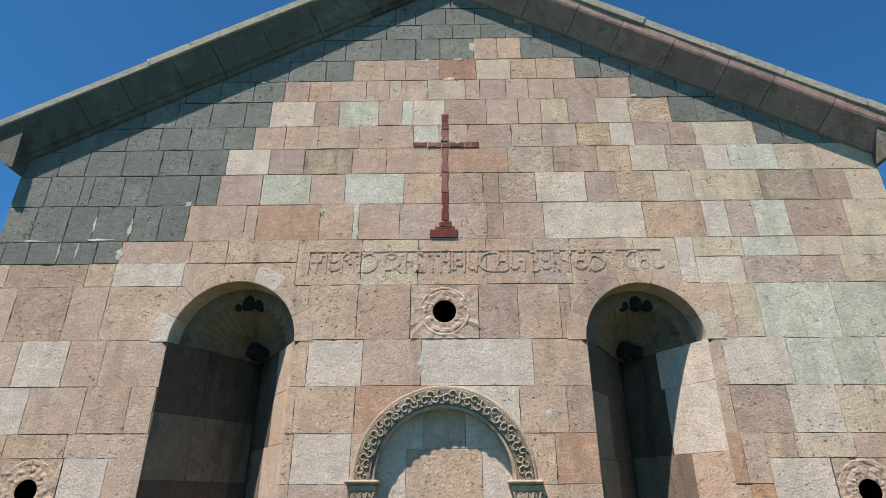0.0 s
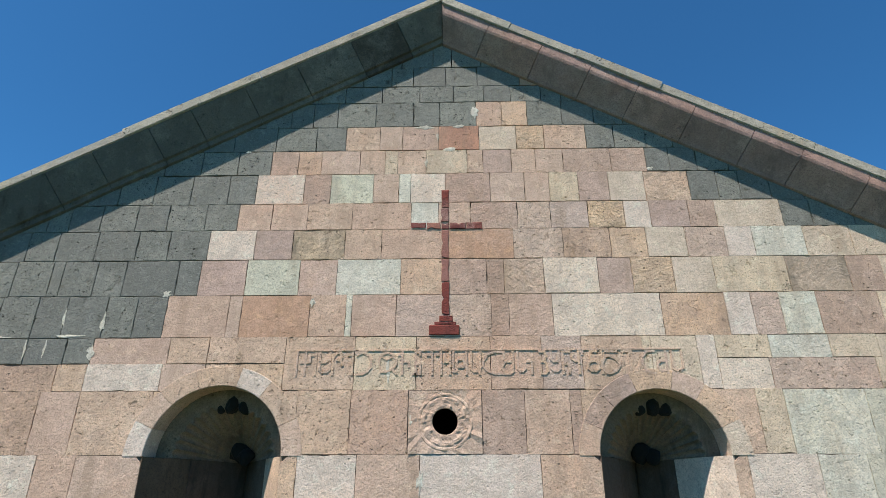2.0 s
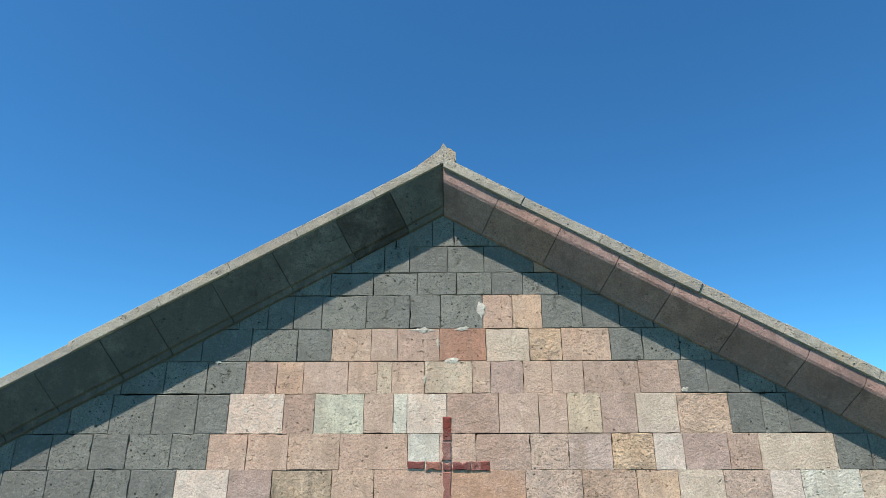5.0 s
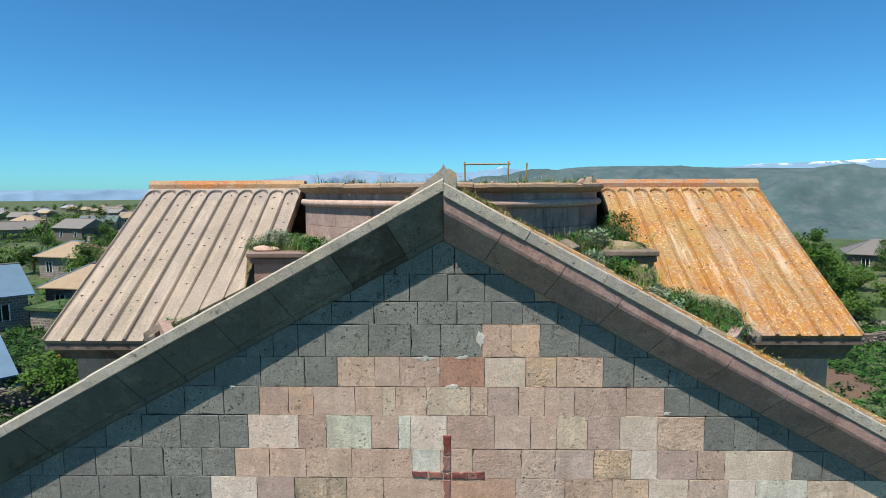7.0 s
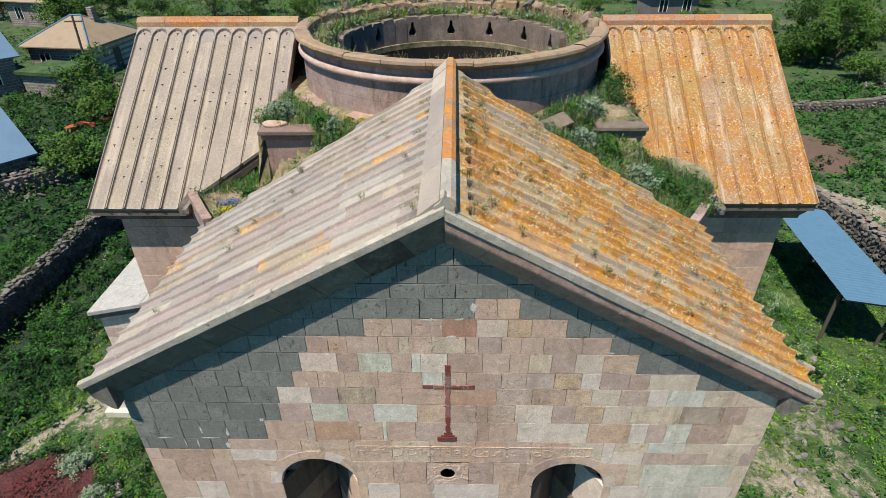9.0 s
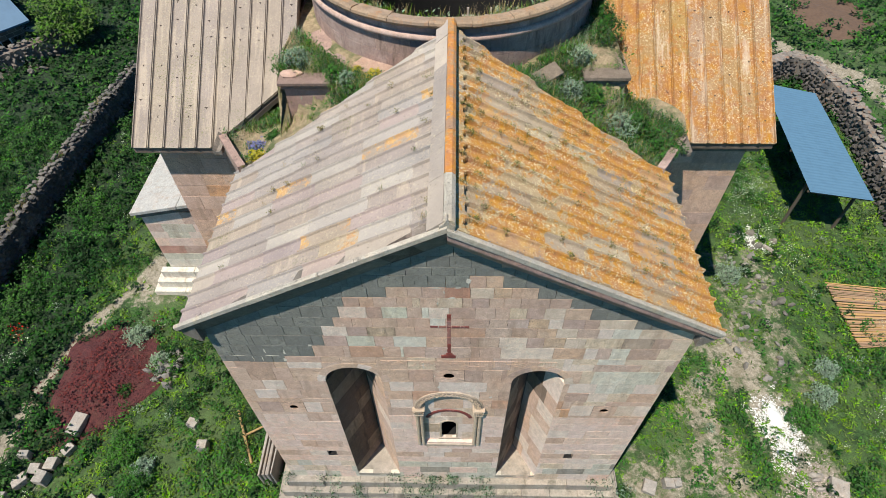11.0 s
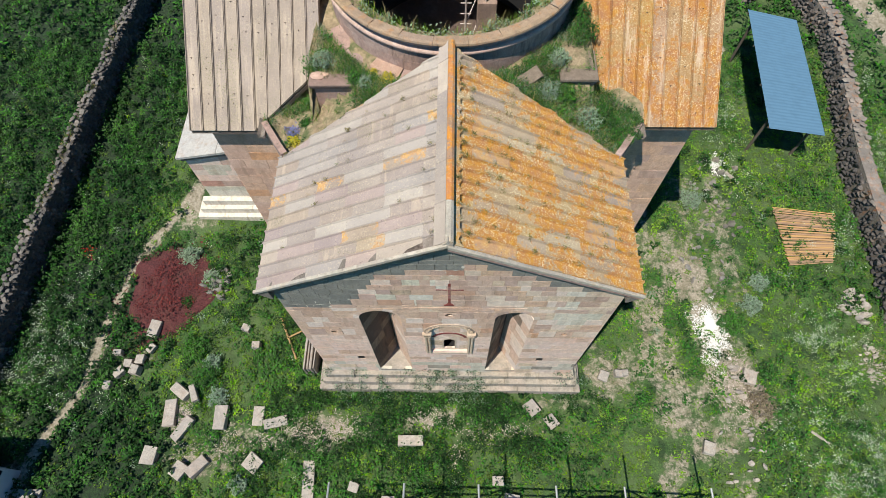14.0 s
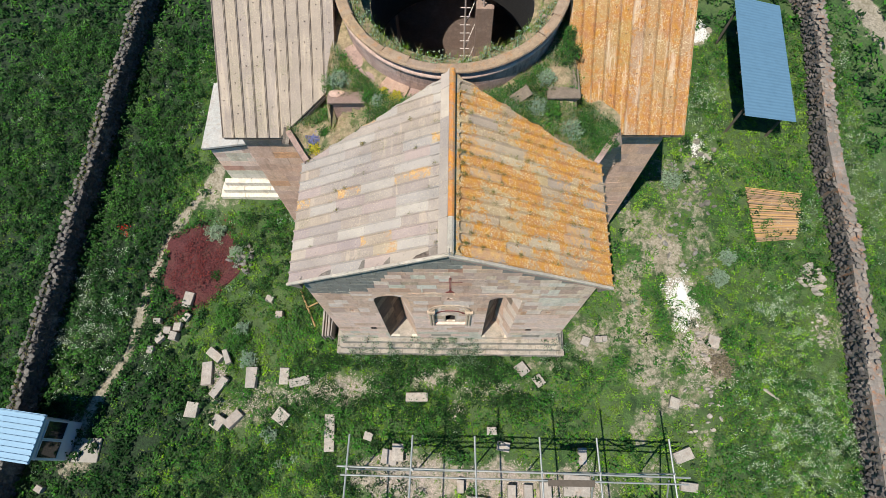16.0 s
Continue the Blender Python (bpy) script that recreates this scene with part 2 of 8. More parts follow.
def leafy(name, colour, val=0.5, sat=0.4, hue=0.03, mottled=1.0):
    """Leaves: each a little different, in darker and paler drifts."""
    k = Mat(name, 0.6)
    shade = lambda a, b, c_: (colour[0] * a, colour[1] * b, colour[2] * c_, 1)
    c = k.shift(colour, k.island(), hue, sat, val)
    c = k.mix(k.ramp(k.noise(2.6, 4, 0.65), (0.42, 0.0), (0.60, 0.75 * mottled)), c, k.shift(shade(0.42, 0.48, 0.45), k.island(), hue, sat, val))
    c = k.mix(k.ramp(k.noise(0.42, 5, 0.65), (0.46, 0.0), (0.62, 0.7 * mottled)), c, k.shift(shade(1.6, 1.4, 1.2), k.island(), hue, sat, val))
    c = k.mix(k.ramp(k.noise(1.1, 4, 0.65), (0.52, 0.0), (0.66, 0.6 * mottled)), c, k.shift(shade(0.75, 0.62, 0.8), k.island(), hue, sat, val))
    k.b.inputs["Specular IOR Level"].default_value = 0.08
    return k.done(c)


GRASS = leafy("meadow_grass", lin(84, 110, 44), 0.6)
WEED = leafy("weed_leaves", lin(56, 92, 42), 0.7, hue=0.02)
WEED_D = leafy("dark_weed_leaves", lin(35, 60, 29), 0.85, hue=0.02)
BRIGHT = leafy("bright_herb_leaves", lin(98, 132, 50), 0.6)
OLIVE = leafy("olive_cushion_leaves", lin(104, 100, 58), 0.7, mottled=0.3)
SAGE = leafy("grey_green_herb", lin(112, 130, 108), 0.5, mottled=0.5)
FLOWER_W = leafy("white_flower_heads", lin(182, 194, 168), 0.3, 0.2, mottled=0.2)
FLOWER_Y = leafy("yellow_flower_heads", lin(160, 148, 52), 0.3, 0.2, mottled=0.2)
FLOWER_V = leafy("violet_flower_heads", lin(110, 112, 150), 0.4, 0.2, mottled=0.2)
FLOWER_R = leafy("red_poppy_petals", lin(166, 18, 34), 0.3, 0.2, mottled=0.2)
DRY = leafy("dry_stalks", lin(150, 134, 98), 0.6, mottled=0.4)
BRUSH = leafy("dry_brushwood", lin(112, 102, 84), 0.6, mottled=0.4)
LEAF = leafy("tree_leaves", lin(74, 100, 44), 0.6, mottled=0.6)
BARK = plain("bark", lin(92, 78, 64), 0.95)

# ---- helpers of the build ----
XC, FY = -0.10, 4.65             # the church's axis and the plane of its front
rng = random.Random(7)


def mesh_of(name, bm):
    me = bpy.data.meshes.new(name)
    bm.normal_update()
    bm.to_mesh(me)
    bm.free()
    return me


def part(name, bm, material, parent=None, label="", m=None):
    """Link a bmesh (or mesh) as one object, under a thing or a part."""
    me = bm if isinstance(bm, bpy.types.Mesh) else mesh_of(name, bm)
    if material is not None and not me.materials:
        me.materials.append(material)
    ob = new(name, me)
    if parent:
        ob.parent = parent
    if m is not None:
        ob.matrix_basis = m
    if label:
        ob["label"] = label
    return ob


def empty(name, label, category, group="", kind="", m=None):
    ob = new(name)
    ob.empty_display_size = 0.2
    if m is not None:
        ob.matrix_basis = m
    return tagged(ob, label, category, group, kind)


def box(bm, x0, x1, y0, y1, z0, z1, m=None):
    vs = [bm.verts.new((x, y, z)) for x in (x0, x1) for y in (y0, y1) for z in (z0, z1)]
    for f in ((0, 1, 3, 2), (4, 6, 7, 5), (0, 4, 5, 1), (2, 3, 7, 6), (0, 2, 6, 4), (1, 5, 7, 3)):
        bm.faces.new([vs[i] for i in f])
    if m is not None:
        for v in vs:
            v.co = m @ v.co
    return vs


def boxed(x0, x1, y0, y1, z0, z1, bevel=0.0):
    bm = bmesh.new()
    box(bm, x0, x1, y0, y1, z0, z1)
    if bevel:
        bmesh.ops.bevel(bm, geom=bm.edges[:], offset=bevel, segments=1, affect="EDGES")
    return bm


def rod(bm, a, b, r, n=8, r2=None):
    """A round bar from a to b."""
    a, b = Vector(a), Vector(b)
    q = (b - a).to_track_quat("Z", "Y")
    rings = []
    for p, rr in ((a, r), (b, r if r2 is None else r2)):
        rings.append([bm.verts.new(p + q @ Vector((rr * math.cos(2 * math.pi * i / n), rr * math.sin(2 * math.pi * i / n), 0))) for i in range(n)])
    for i in range(n):
        j = (i + 1) % n
        bm.faces.new((rings[0][i], rings[0][j], rings[1][j], rings[1][i]))
    bm.faces.new(rings[0][::-1])
    bm.faces.new(rings[1])


def prism(bm, outline, way, closed=True):
    """Extrude an outline of points along a vector."""
    a = [bm.verts.new(p) for p in outline]
    b = [bm.verts.new(Vector(p) + Vector(way)) for p in outline]
    n = len(a)
    for i in range(n if closed else n - 1):
        j = (i + 1) % n
        bm.faces.new((a[i], a[j], b[j], b[i]))
    if closed:
        bm.faces.new(a[::-1])
        bm.faces.new(b)


def ring(bm, profile, centre, a0=0.0, a1=2 * math.pi, n=96):
    """Turn a profile of (radius, z) about an upright axis."""
    whole = abs(a1 - a0 - 2 * math.pi) < 1e-6
    cols = []
    for i in range(n if whole else n + 1):
        a = a0 + (a1 - a0) * i / n
        cols.append([bm.verts.new((centre[0] + r * math.cos(a), centre[1] + r * math.sin(a), z)) for r, z in profile])
    for i in range(len(cols) if whole else len(cols) - 1):
        c, d = cols[i], cols[(i + 1) % len(cols)]
        for k in range(len(profile) - 1):
            bm.faces.new((c[k], d[k], d[k + 1], c[k + 1]))


def worn(poly, r, step=0.09, chip=0.004):
    """Break an outline into short runs and wear them back unevenly."""
    out = []
    n = len(poly)
    cx, cz = sum(p[0] for p in poly) / n, sum(p[1] for p in poly) / n
    for i, p in enumerate(poly):
        q = poly[(i + 1) % n]
        k = max(1, int(math.hypot(q[0] - p[0], q[1] - p[1]) / step))
        for j in range(k):
            t = j / k
            x, z = p[0] + (q[0] - p[0]) * t, p[1] + (q[1] - p[1]) * t
            d = math.hypot(cx - x, cz - z) or 1.0
            c = chip * r.random() ** 1.5 + (chip * r.uniform(1.0, 2.5) if r.random() < 0.07 else 0)
            out.append((x + (cx - x) / d * c, z + (cz - z) / d * c))
    return out


def stone_face(bm, poly, depth, r, proud=0.0, edge=0.008, m=None, rough=0.0):
    """One dressed stone: an outline in x and z, its front towards -y with worn edges."""
    n = len(poly)
    cx, cz = sum(p[0] for p in poly) / n, sum(p[1] for p in poly) / n
    back, mid, front = [], [], []
    for x, z in poly:
        d = math.hypot(cx - x, cz - z) or 1.0
        g = 0.0006 + r.random() * 0.0010
        gx, gz = x + (cx - x) / d * g * 1.4, z + (cz - z) / d * g * 1.4
        e = edge * (0.4 + 1.1 * r.random())
        ex, ez = x + (cx - x) / d * (g + e) * 1.4, z + (cz - z) / d * (g + e) * 1.4
        back.append(bm.verts.new((gx, depth, gz)))
        mid.append(bm.verts.new((gx, -proud + edge * 0.9, gz)))
        front.append(bm.verts.new((ex, -proud + r.uniform(-rough, rough), ez)))
    for i in range(n):
        j = (i + 1) % n
        bm.faces.new((back[i], mid[i], mid[j], back[j]))
        bm.faces.new((mid[i], front[i], front[j], mid[j]))
    extra = []
    if n == 4 and rough > 0.002:
        c = bm.verts.new((cx + r.uniform(-0.2, 0.2) * (poly[1][0] - poly[0][0]), -proud + r.uniform(-2, 1) * rough, cz))
        extra = [c]
        for i in range(n):
            bm.faces.new((front[i], c, front[(i + 1) % n]))
    else:
        bm.faces.new(front[::-1])
    if m is not None:
        for v in back + mid + front + extra:
            v.co = m @ v.co


def under(poly, x0, z0, slope):
    """Clip an outline to below the line through (x0, z0) with that slope."""
    out = []
    for i, p in enumerate(poly):
        q = poly[(i + 1) % len(poly)]
        a, b = p[1] - z0 - slope * (p[0] - x0), q[1] - z0 - slope * (q[0] - x0)
        if a <= 0:
            out.append(p)
        if (a < 0 < b) or (b < 0 < a):
            k = a / (a - b)
            out.append((p[0] + (q[0] - p[0]) * k, p[1] + (q[1] - p[1]) * k))
    return out

# ---- ground ----
def bump01(v):
    v = np.clip(v, 0, 1)
    return v * v * (3 - 2 * v)


def ground_z(x, y):
    """Height of the land: level round the church, falling gently away, with a gorge on the far right."""
    x, y = np.asarray(x, float), np.asarray(y, float)
    d = np.hypot(x, y - 8)
    s = 0.913 * x + 0.408 * y - 135
    z = -0.012 * np.maximum(0, d - 70) - 0.5 * np.clip(s, 0, 420) * bump01(s / 80)
    near = bump01((d - 5) / 8)
    z = z + near * (0.10 * np.sin(x * 0.55 + 1.3) * np.cos(y * 0.47) + 0.05 * np.sin(x * 1.7 + y * 1.1))
    far = bump01((d - 30) / 60)
    return z + far * (0.6 * np.sin(x * 0.031 + 0.7) * np.cos(y * 0.027) + 0.4 * np.sin(x * 0.083 + y * 0.06))


def gz(x, y):
    return float(ground_z(x, y))


# bare patches of soil, gravel and trodden ways: x, y, radius along x, radius along y, strength
BARE = [(7.7, 5.3, 0.8, 5.2, 0.62), (6.4, 4.8, 1.6, 1.1, 0.5), (9.9, 5.6, 1.3, 4.4, 0.58), (7.7, 11.0, 0.5, 3.4, 0.55), (9.4, 9.2, 0.8, 1.6, 0.75), (9.7, 6.8, 0.7, 1.6, 0.7), (10.4, 4.4, 0.8, 1.3, 0.7), (11.0, 12.0, 0.6, 2.5, 0.55),
        (8.7, 9.6, 0.8, 2.0, 0.60), (6.3, 5.2, 1.7, 1.4, 0.48), (9.6, 12.2, 0.8, 1.8, 0.50), (10.7, 8.9, 0.8, 1.6, 0.52), (8.3, 3.4, 0.9, 2.2, 0.50), (9.2, 7.0, 0.8, 1.8, 0.45), (-10.6, 11.2, 1.2, 0.8, 0.5),
        (-1.0, 3.2, 1.2, 0.6, 0.5), (-4.2, 2.7, 1.9, 0.7, 0.55), (-6.5, 2.6, 1.4, 0.6, 0.5), (-9.5, 3.3, 0.6, 0.8, 0.6), (-1.5, -0.5, 2.6, 0.9, 0.7),
        (2.0, -0.7, 2.2, 0.8, 0.7), (4.8, -0.8, 1.8, 0.8, 0.6), (-8.3, 2.0, 1.8, 0.7, 0.45), (1.5, 2.9, 1.6, 0.5, 0.4), (-11.9, 4.9, 0.8, 0.8, 0.5), (-8.6, 1.6, 1.2, 0.5, 0.55), (3.9, 3.9, 1.3, 0.35, 0.5),
        (6.0, 5.0, 1.3, 0.9, 0.6), (8.4, 3.0, 0.8, 1.0, 0.55), (12.5, 21.0, 0.6, 0.9, 0.9), (-15.0, 0.4, 1.0, 1.3, 0.6), (-10.9, 12.4, 0.4, 1.4, 0.8),
        (21.0, 23.5, 1.0, 5.0, 0.45), (24.0, 17.0, 1.6, 4.0, 0.5), (21.7, 32.2, 1.7, 3.0, 1.0), (-24.0, 30.0, 3.0, 2.5, 0.3), (-29.0, 44.0, 3.0, 4.0, 0.6)]
ROAD = [(16.5, 29.5), (19.3, 26.3), (20.5, 24.6), (21.5, 22.2), (22.3, 19.5), (22.8, 15.0), (23.0, 8.0), (23.0, -2.0)]
TRACK = [(-10.8, 13.1), (-11.4, 11.9), (-12.2, 10.4), (-12.9, 8.8), (-13.2, 6.7), (-13.4, 4.2), (-14.2, 2.4), (-15.0, 0.5)]


def bare(x, y):
    """How bare the ground is, 0 to 1."""
    x, y = np.asarray(x, float), np.asarray(y, float)
    wob = 0.22 * np.sin(x * 2.3 + y * 1.1) + 0.18 * np.sin(y * 3.1 - x * 1.7) + 0.15 * np.sin(x * 5.3 + 1.0) * np.sin(y * 4.7)
    out = np.zeros_like(x)
    for cx, cy, rx, ry, k in BARE:
        d = np.hypot((x - cx) / rx, (y - cy) / ry) + wob
        out = np.maximum(out, k * bump01((1.25 - d) / 0.6))
    for (ax, ay), (bx, by), wide, k in [(*q, 0.42, 0.82) for q in zip(TRACK, TRACK[1:])] + [(*q, 0.85, 0.95) for q in zip(ROAD, ROAD[1:])]:
        L = math.hypot(bx - ax, by - ay)
        t = np.clip(((x - ax) * (bx - ax) + (y - ay) * (by - ay)) / L ** 2, 0, 1)
        d = np.hypot(x - ax - t * (bx - ax), y - ay - t * (by - ay))
        out = np.maximum(out, k * bump01((wide + 0.16 * wob - d) / 0.34))
    return out


def spaced(lo, hi, step, reach, grow=1.16):
    mid = list(np.arange(lo, hi + step, step))
    up, down, s = [hi + step], [lo], step
    while up[-1] < reach:
        s *= grow
        up.append(up[-1] + s)
        down.append(down[-1] - s)
    return np.array(down[:0:-1] + mid + up)


def rank(x, y):
    """Where dark rank nettles and herbs stand instead of the lighter meadow."""
    x, y = np.asarray(x, float), np.asarray(y, float)
    k = bump01((-x - 9.2 - 0.12 * y + 0.6 * np.sin(y * 0.9) + 0.5 * np.sin(x * 1.1)) / 3.0) + 0.8 * bump01((y - 16 + np.sin(x * 0.7)) / 5) * bump01((60 - y) / 20) * bump01((4 - x) / 6)
    return np.clip(k + 0.15 * np.sin(x * 0.8 + 2) * np.cos(y * 0.7), 0, 1)


gxs, gys = spaced(-22, 24, 0.22, 4600), spaced(-6, 30, 0.22, 4600)
GX, GY = np.meshgrid(gxs, gys)
GZ = ground_z(GX, GY)
nx, ny = len(gxs), len(gys)
me = bpy.data.meshes.new("ground")
idx = np.arange(nx * ny).reshape(ny, nx)
quads = np.stack([idx[:-1, :-1], idx[:-1, 1:], idx[1:, 1:], idx[1:, :-1]], -1).reshape(-1, 4)
me.from_pydata(np.stack([GX, GY, GZ], -1).reshape(-1, 3).tolist(), [], quads.tolist())
at = me.attributes.new("bare", "FLOAT", "POINT")
at.data.foreach_set("value", bare(GX, GY).reshape(-1))
at = me.attributes.new("far", "FLOAT", "POINT")
at.data.foreach_set("value", bump01((np.hypot(GX, GY - 8) - 32) / 30).reshape(-1))
at = me.attributes.new("rank", "FLOAT", "POINT")
at.data.foreach_set("value", rank(GX, GY).reshape(-1))
me.polygons.foreach_set("use_smooth", [True] * len(me.polygons))
k = Mat("meadow_ground", 0.95)
green = k.mix(k.ramp(k.noise(11, 7, 0.75), (0.36, 0.0), (0.60, 1.0)), lin(30, 52, 20), lin(64, 96, 40))
green = k.mix(k.ramp(k.noise(26, 5, 0.75), (0.54, 0.0), (0.66, 0.6)), green, lin(78, 104, 48))
green = k.mix(k.ramp(k.noise(2.0, 6, 0.7), (0.44, 0.0), (0.60, 0.8)), green, lin(26, 45, 18))
green = k.mix(k.ramp(k.noise(0.55, 5), (0.40, 0.0), (0.66, 0.6)), green, lin(86, 101, 60))
deep = k.mix(k.ramp(k.noise(9, 7, 0.75), (0.38, 0.0), (0.64, 1.0)), lin(12, 24, 10), lin(40, 64, 30))
green = k.mix(k.ramp(k.math("ADD", k.attr("rank"), k.math("MULTIPLY", k.math("SUBTRACT", k.noise(1.2, 5, 0.7), 0.5), 1.2)), (0.3, 0.0), (0.75, 1.0)), green, deep)
meadow = k.mix(k.ramp(k.noise(0.16, 6, 0.65), (0.38, 0.0), (0.62, 1.0)), lin(44, 62, 27), lin(72, 90, 42))
meadow = k.mix(k.ramp(k.noise(0.07, 5, 0.6), (0.50, 0.0), (0.64, 0.8)), meadow, lin(104, 100, 68))
meadow = k.mix(k.ramp(k.noise(1.3, 5, 0.7), (0.46, 0.0), (0.62, 0.6)), meadow, lin(34, 50, 22))
green = k.mix(k.attr("far"), green, meadow)
soil = k.mix(k.ramp(k.noise(9, 6, 0.7), (0.38, 0.0), (0.62, 1.0)), lin(118, 110, 92), lin(158, 148, 130))
soil = k.mix(k.ramp(k.cells(16), (0.12, 0.75), (0.3, 0.0)), soil, lin(172, 158, 146))
soil = k.mix(k.ramp(k.noise(1.6, 4), (0.5, 0.0), (0.7, 0.7)), soil, lin(92, 86, 60))
edge = k.math("ADD", k.attr("bare"), k.math("MULTIPLY", k.math("SUBTRACT", k.noise(3.6, 7, 0.78), 0.5), 1.9))
k.bump(k.math("ADD", k.noise(14, 6, 0.7), k.noise(3, 4)), 0.8, 0.06)
GROUND = k.done(k.mix(k.ramp(edge, (0.44, 0.0), (0.72, 1.0)), green, soil))
me.materials.append(GROUND)
tagged(new("ground", me), "green meadow ground with bare stony patches and trodden tracks", "ground", kind="structure")

# ---- the church: front wall ----
HW, WALL_Z = 4.12, 1.15          # half width of the front, foot of the wall
APEX, SLOPE = 11.0, 0.55         # roof top at the front, rise of the slopes
NICHES = [(-1.90, 0.54, 6.48, 1.38), (1.61, 0.50, 6.48, 1.38)]      # centre, half width, springing, floor
PORTAL = (-0.09, 0.56, 5.39, 3.50)
OPEN = [(c, r + 0.06, s, b) for c, r, s, b in NICHES] + [(PORTAL[0], PORTAL[1] + 0.06, PORTAL[2], PORTAL[3])]
NICHE_DEEP = 0.85

church = empty("church", "pink and grey tuff church with arched niches and roofless drum", "church")

# courses of the front from the gable down: foot, head, joints along x with the kind of stone between them
GABLE = [
    (10.25, 10.63, "-1.12 g -0.81 g -0.52 g -0.20 g -0.01 g 0.29 g 0.58 g 0.88"),
    (10.01, 10.25, "-1.46 g -1.18 g -0.91 g -0.62 g -0.40 g -0.07 g 0.25 g 0.68 o 0.89 g 1.18"),
    (9.81, 10.01, "-2.17 g -1.90 g -1.62 g -1.35 g -1.08 g -0.71 g -0.33 g 0.01 g 0.31 g 0.58 g 0.88 g 1.08 g 1.37"),
    (9.52, 9.81, "-2.40 g -2.10 g -1.84 g -1.60 g -1.38 g -1.14 g -0.76 g -0.39 g -0.13 g 0.23 r 0.48 p 0.73 g 1.07 g 1.38 g 1.66 g 1.85 g 2.15"),
    (9.25, 9.52, "-3.09 g -2.77 g -2.46 g -2.13 g -1.72 g -1.33 g -1.04 p -0.71 p -0.49 r -0.14 R 0.25 c 0.61 C 0.88 s 1.28 g 1.55 g 1.85 g 2.10 g 2.38 g 2.68"),
    (8.99, 9.25, "-3.44 g -3.08 g -2.76 g -2.41 g -2.06 g -1.74 m -1.48 s -1.26 p -0.89 p -0.65 c -0.53 p -0.26 c 0.13 p 0.28 m 0.55 p 0.78 p 1.04 m 1.49 t 1.82 g 2.04 g 2.29 g 2.58 g 2.88 g 3.15"),
    (8.68, 8.99, "-3.88 g -3.62 g -3.42 g -3.14 g -2.81 g -2.46 g -2.11 g -1.85 l -1.40 m -1.15 w -0.75 p -0.51 W -0.40 l -0.08 t 0.34 p 0.66 p 0.89 c 1.16 m 1.44 c 1.77 C 2.18 g 2.44 g 2.64 g 2.91 g 3.20 g 3.50"),
    (8.41, 8.68, "-4.34 g -4.04 g -3.74 g -3.54 g -3.25 g -2.92 g -2.63 g -2.28 g -1.98 p -1.67 p -1.34 p -0.93 s -0.39 W -0.14 p 0.15 t 0.58 v 0.88 v 1.22 C 1.55 l 1.78 m 2.13 m 2.37 c 2.96 g 3.22 g 3.59 g 3.97"),
    (8.12, 8.41, "-4.54 g -4.20 g -3.86 g -3.59 g -3.23 g -2.86 g -2.57 g -2.21 l -1.79 m -1.45 d -0.98 p -0.65 s -0.09 o 0.53 v 0.97 t 1.39 p 1.71 c 2.06 v 2.41 l 2.65 W 3.10 c 3.51 c 4.06"),
    (7.79, 8.12, "-4.67 g -4.28 g -3.90 g -3.57 g -3.47 g -3.17 g -2.91 g -2.44 g -2.24 r -1.83 w -1.36 s -1.03 W -0.47 p -0.09 m 0.28 t 0.43 C 0.78 l 1.25 m 1.54 C 1.90 c 2.25 c 2.88 d 3.40 m 3.69 c 4.09"),
    (7.42, 7.79, "-4.71 g -4.34 g -3.93 g -3.61 g -3.35 g -3.00 g -2.74 g -2.48 s -1.94 p -1.83 o -1.24 s -0.93 W -0.88 s -0.50 v -0.09 v 0.31 t 0.46 s 0.83 l 1.75 s 2.29 l 2.51 v 2.75 W 3.06 m 3.58 c 4.18"),
]
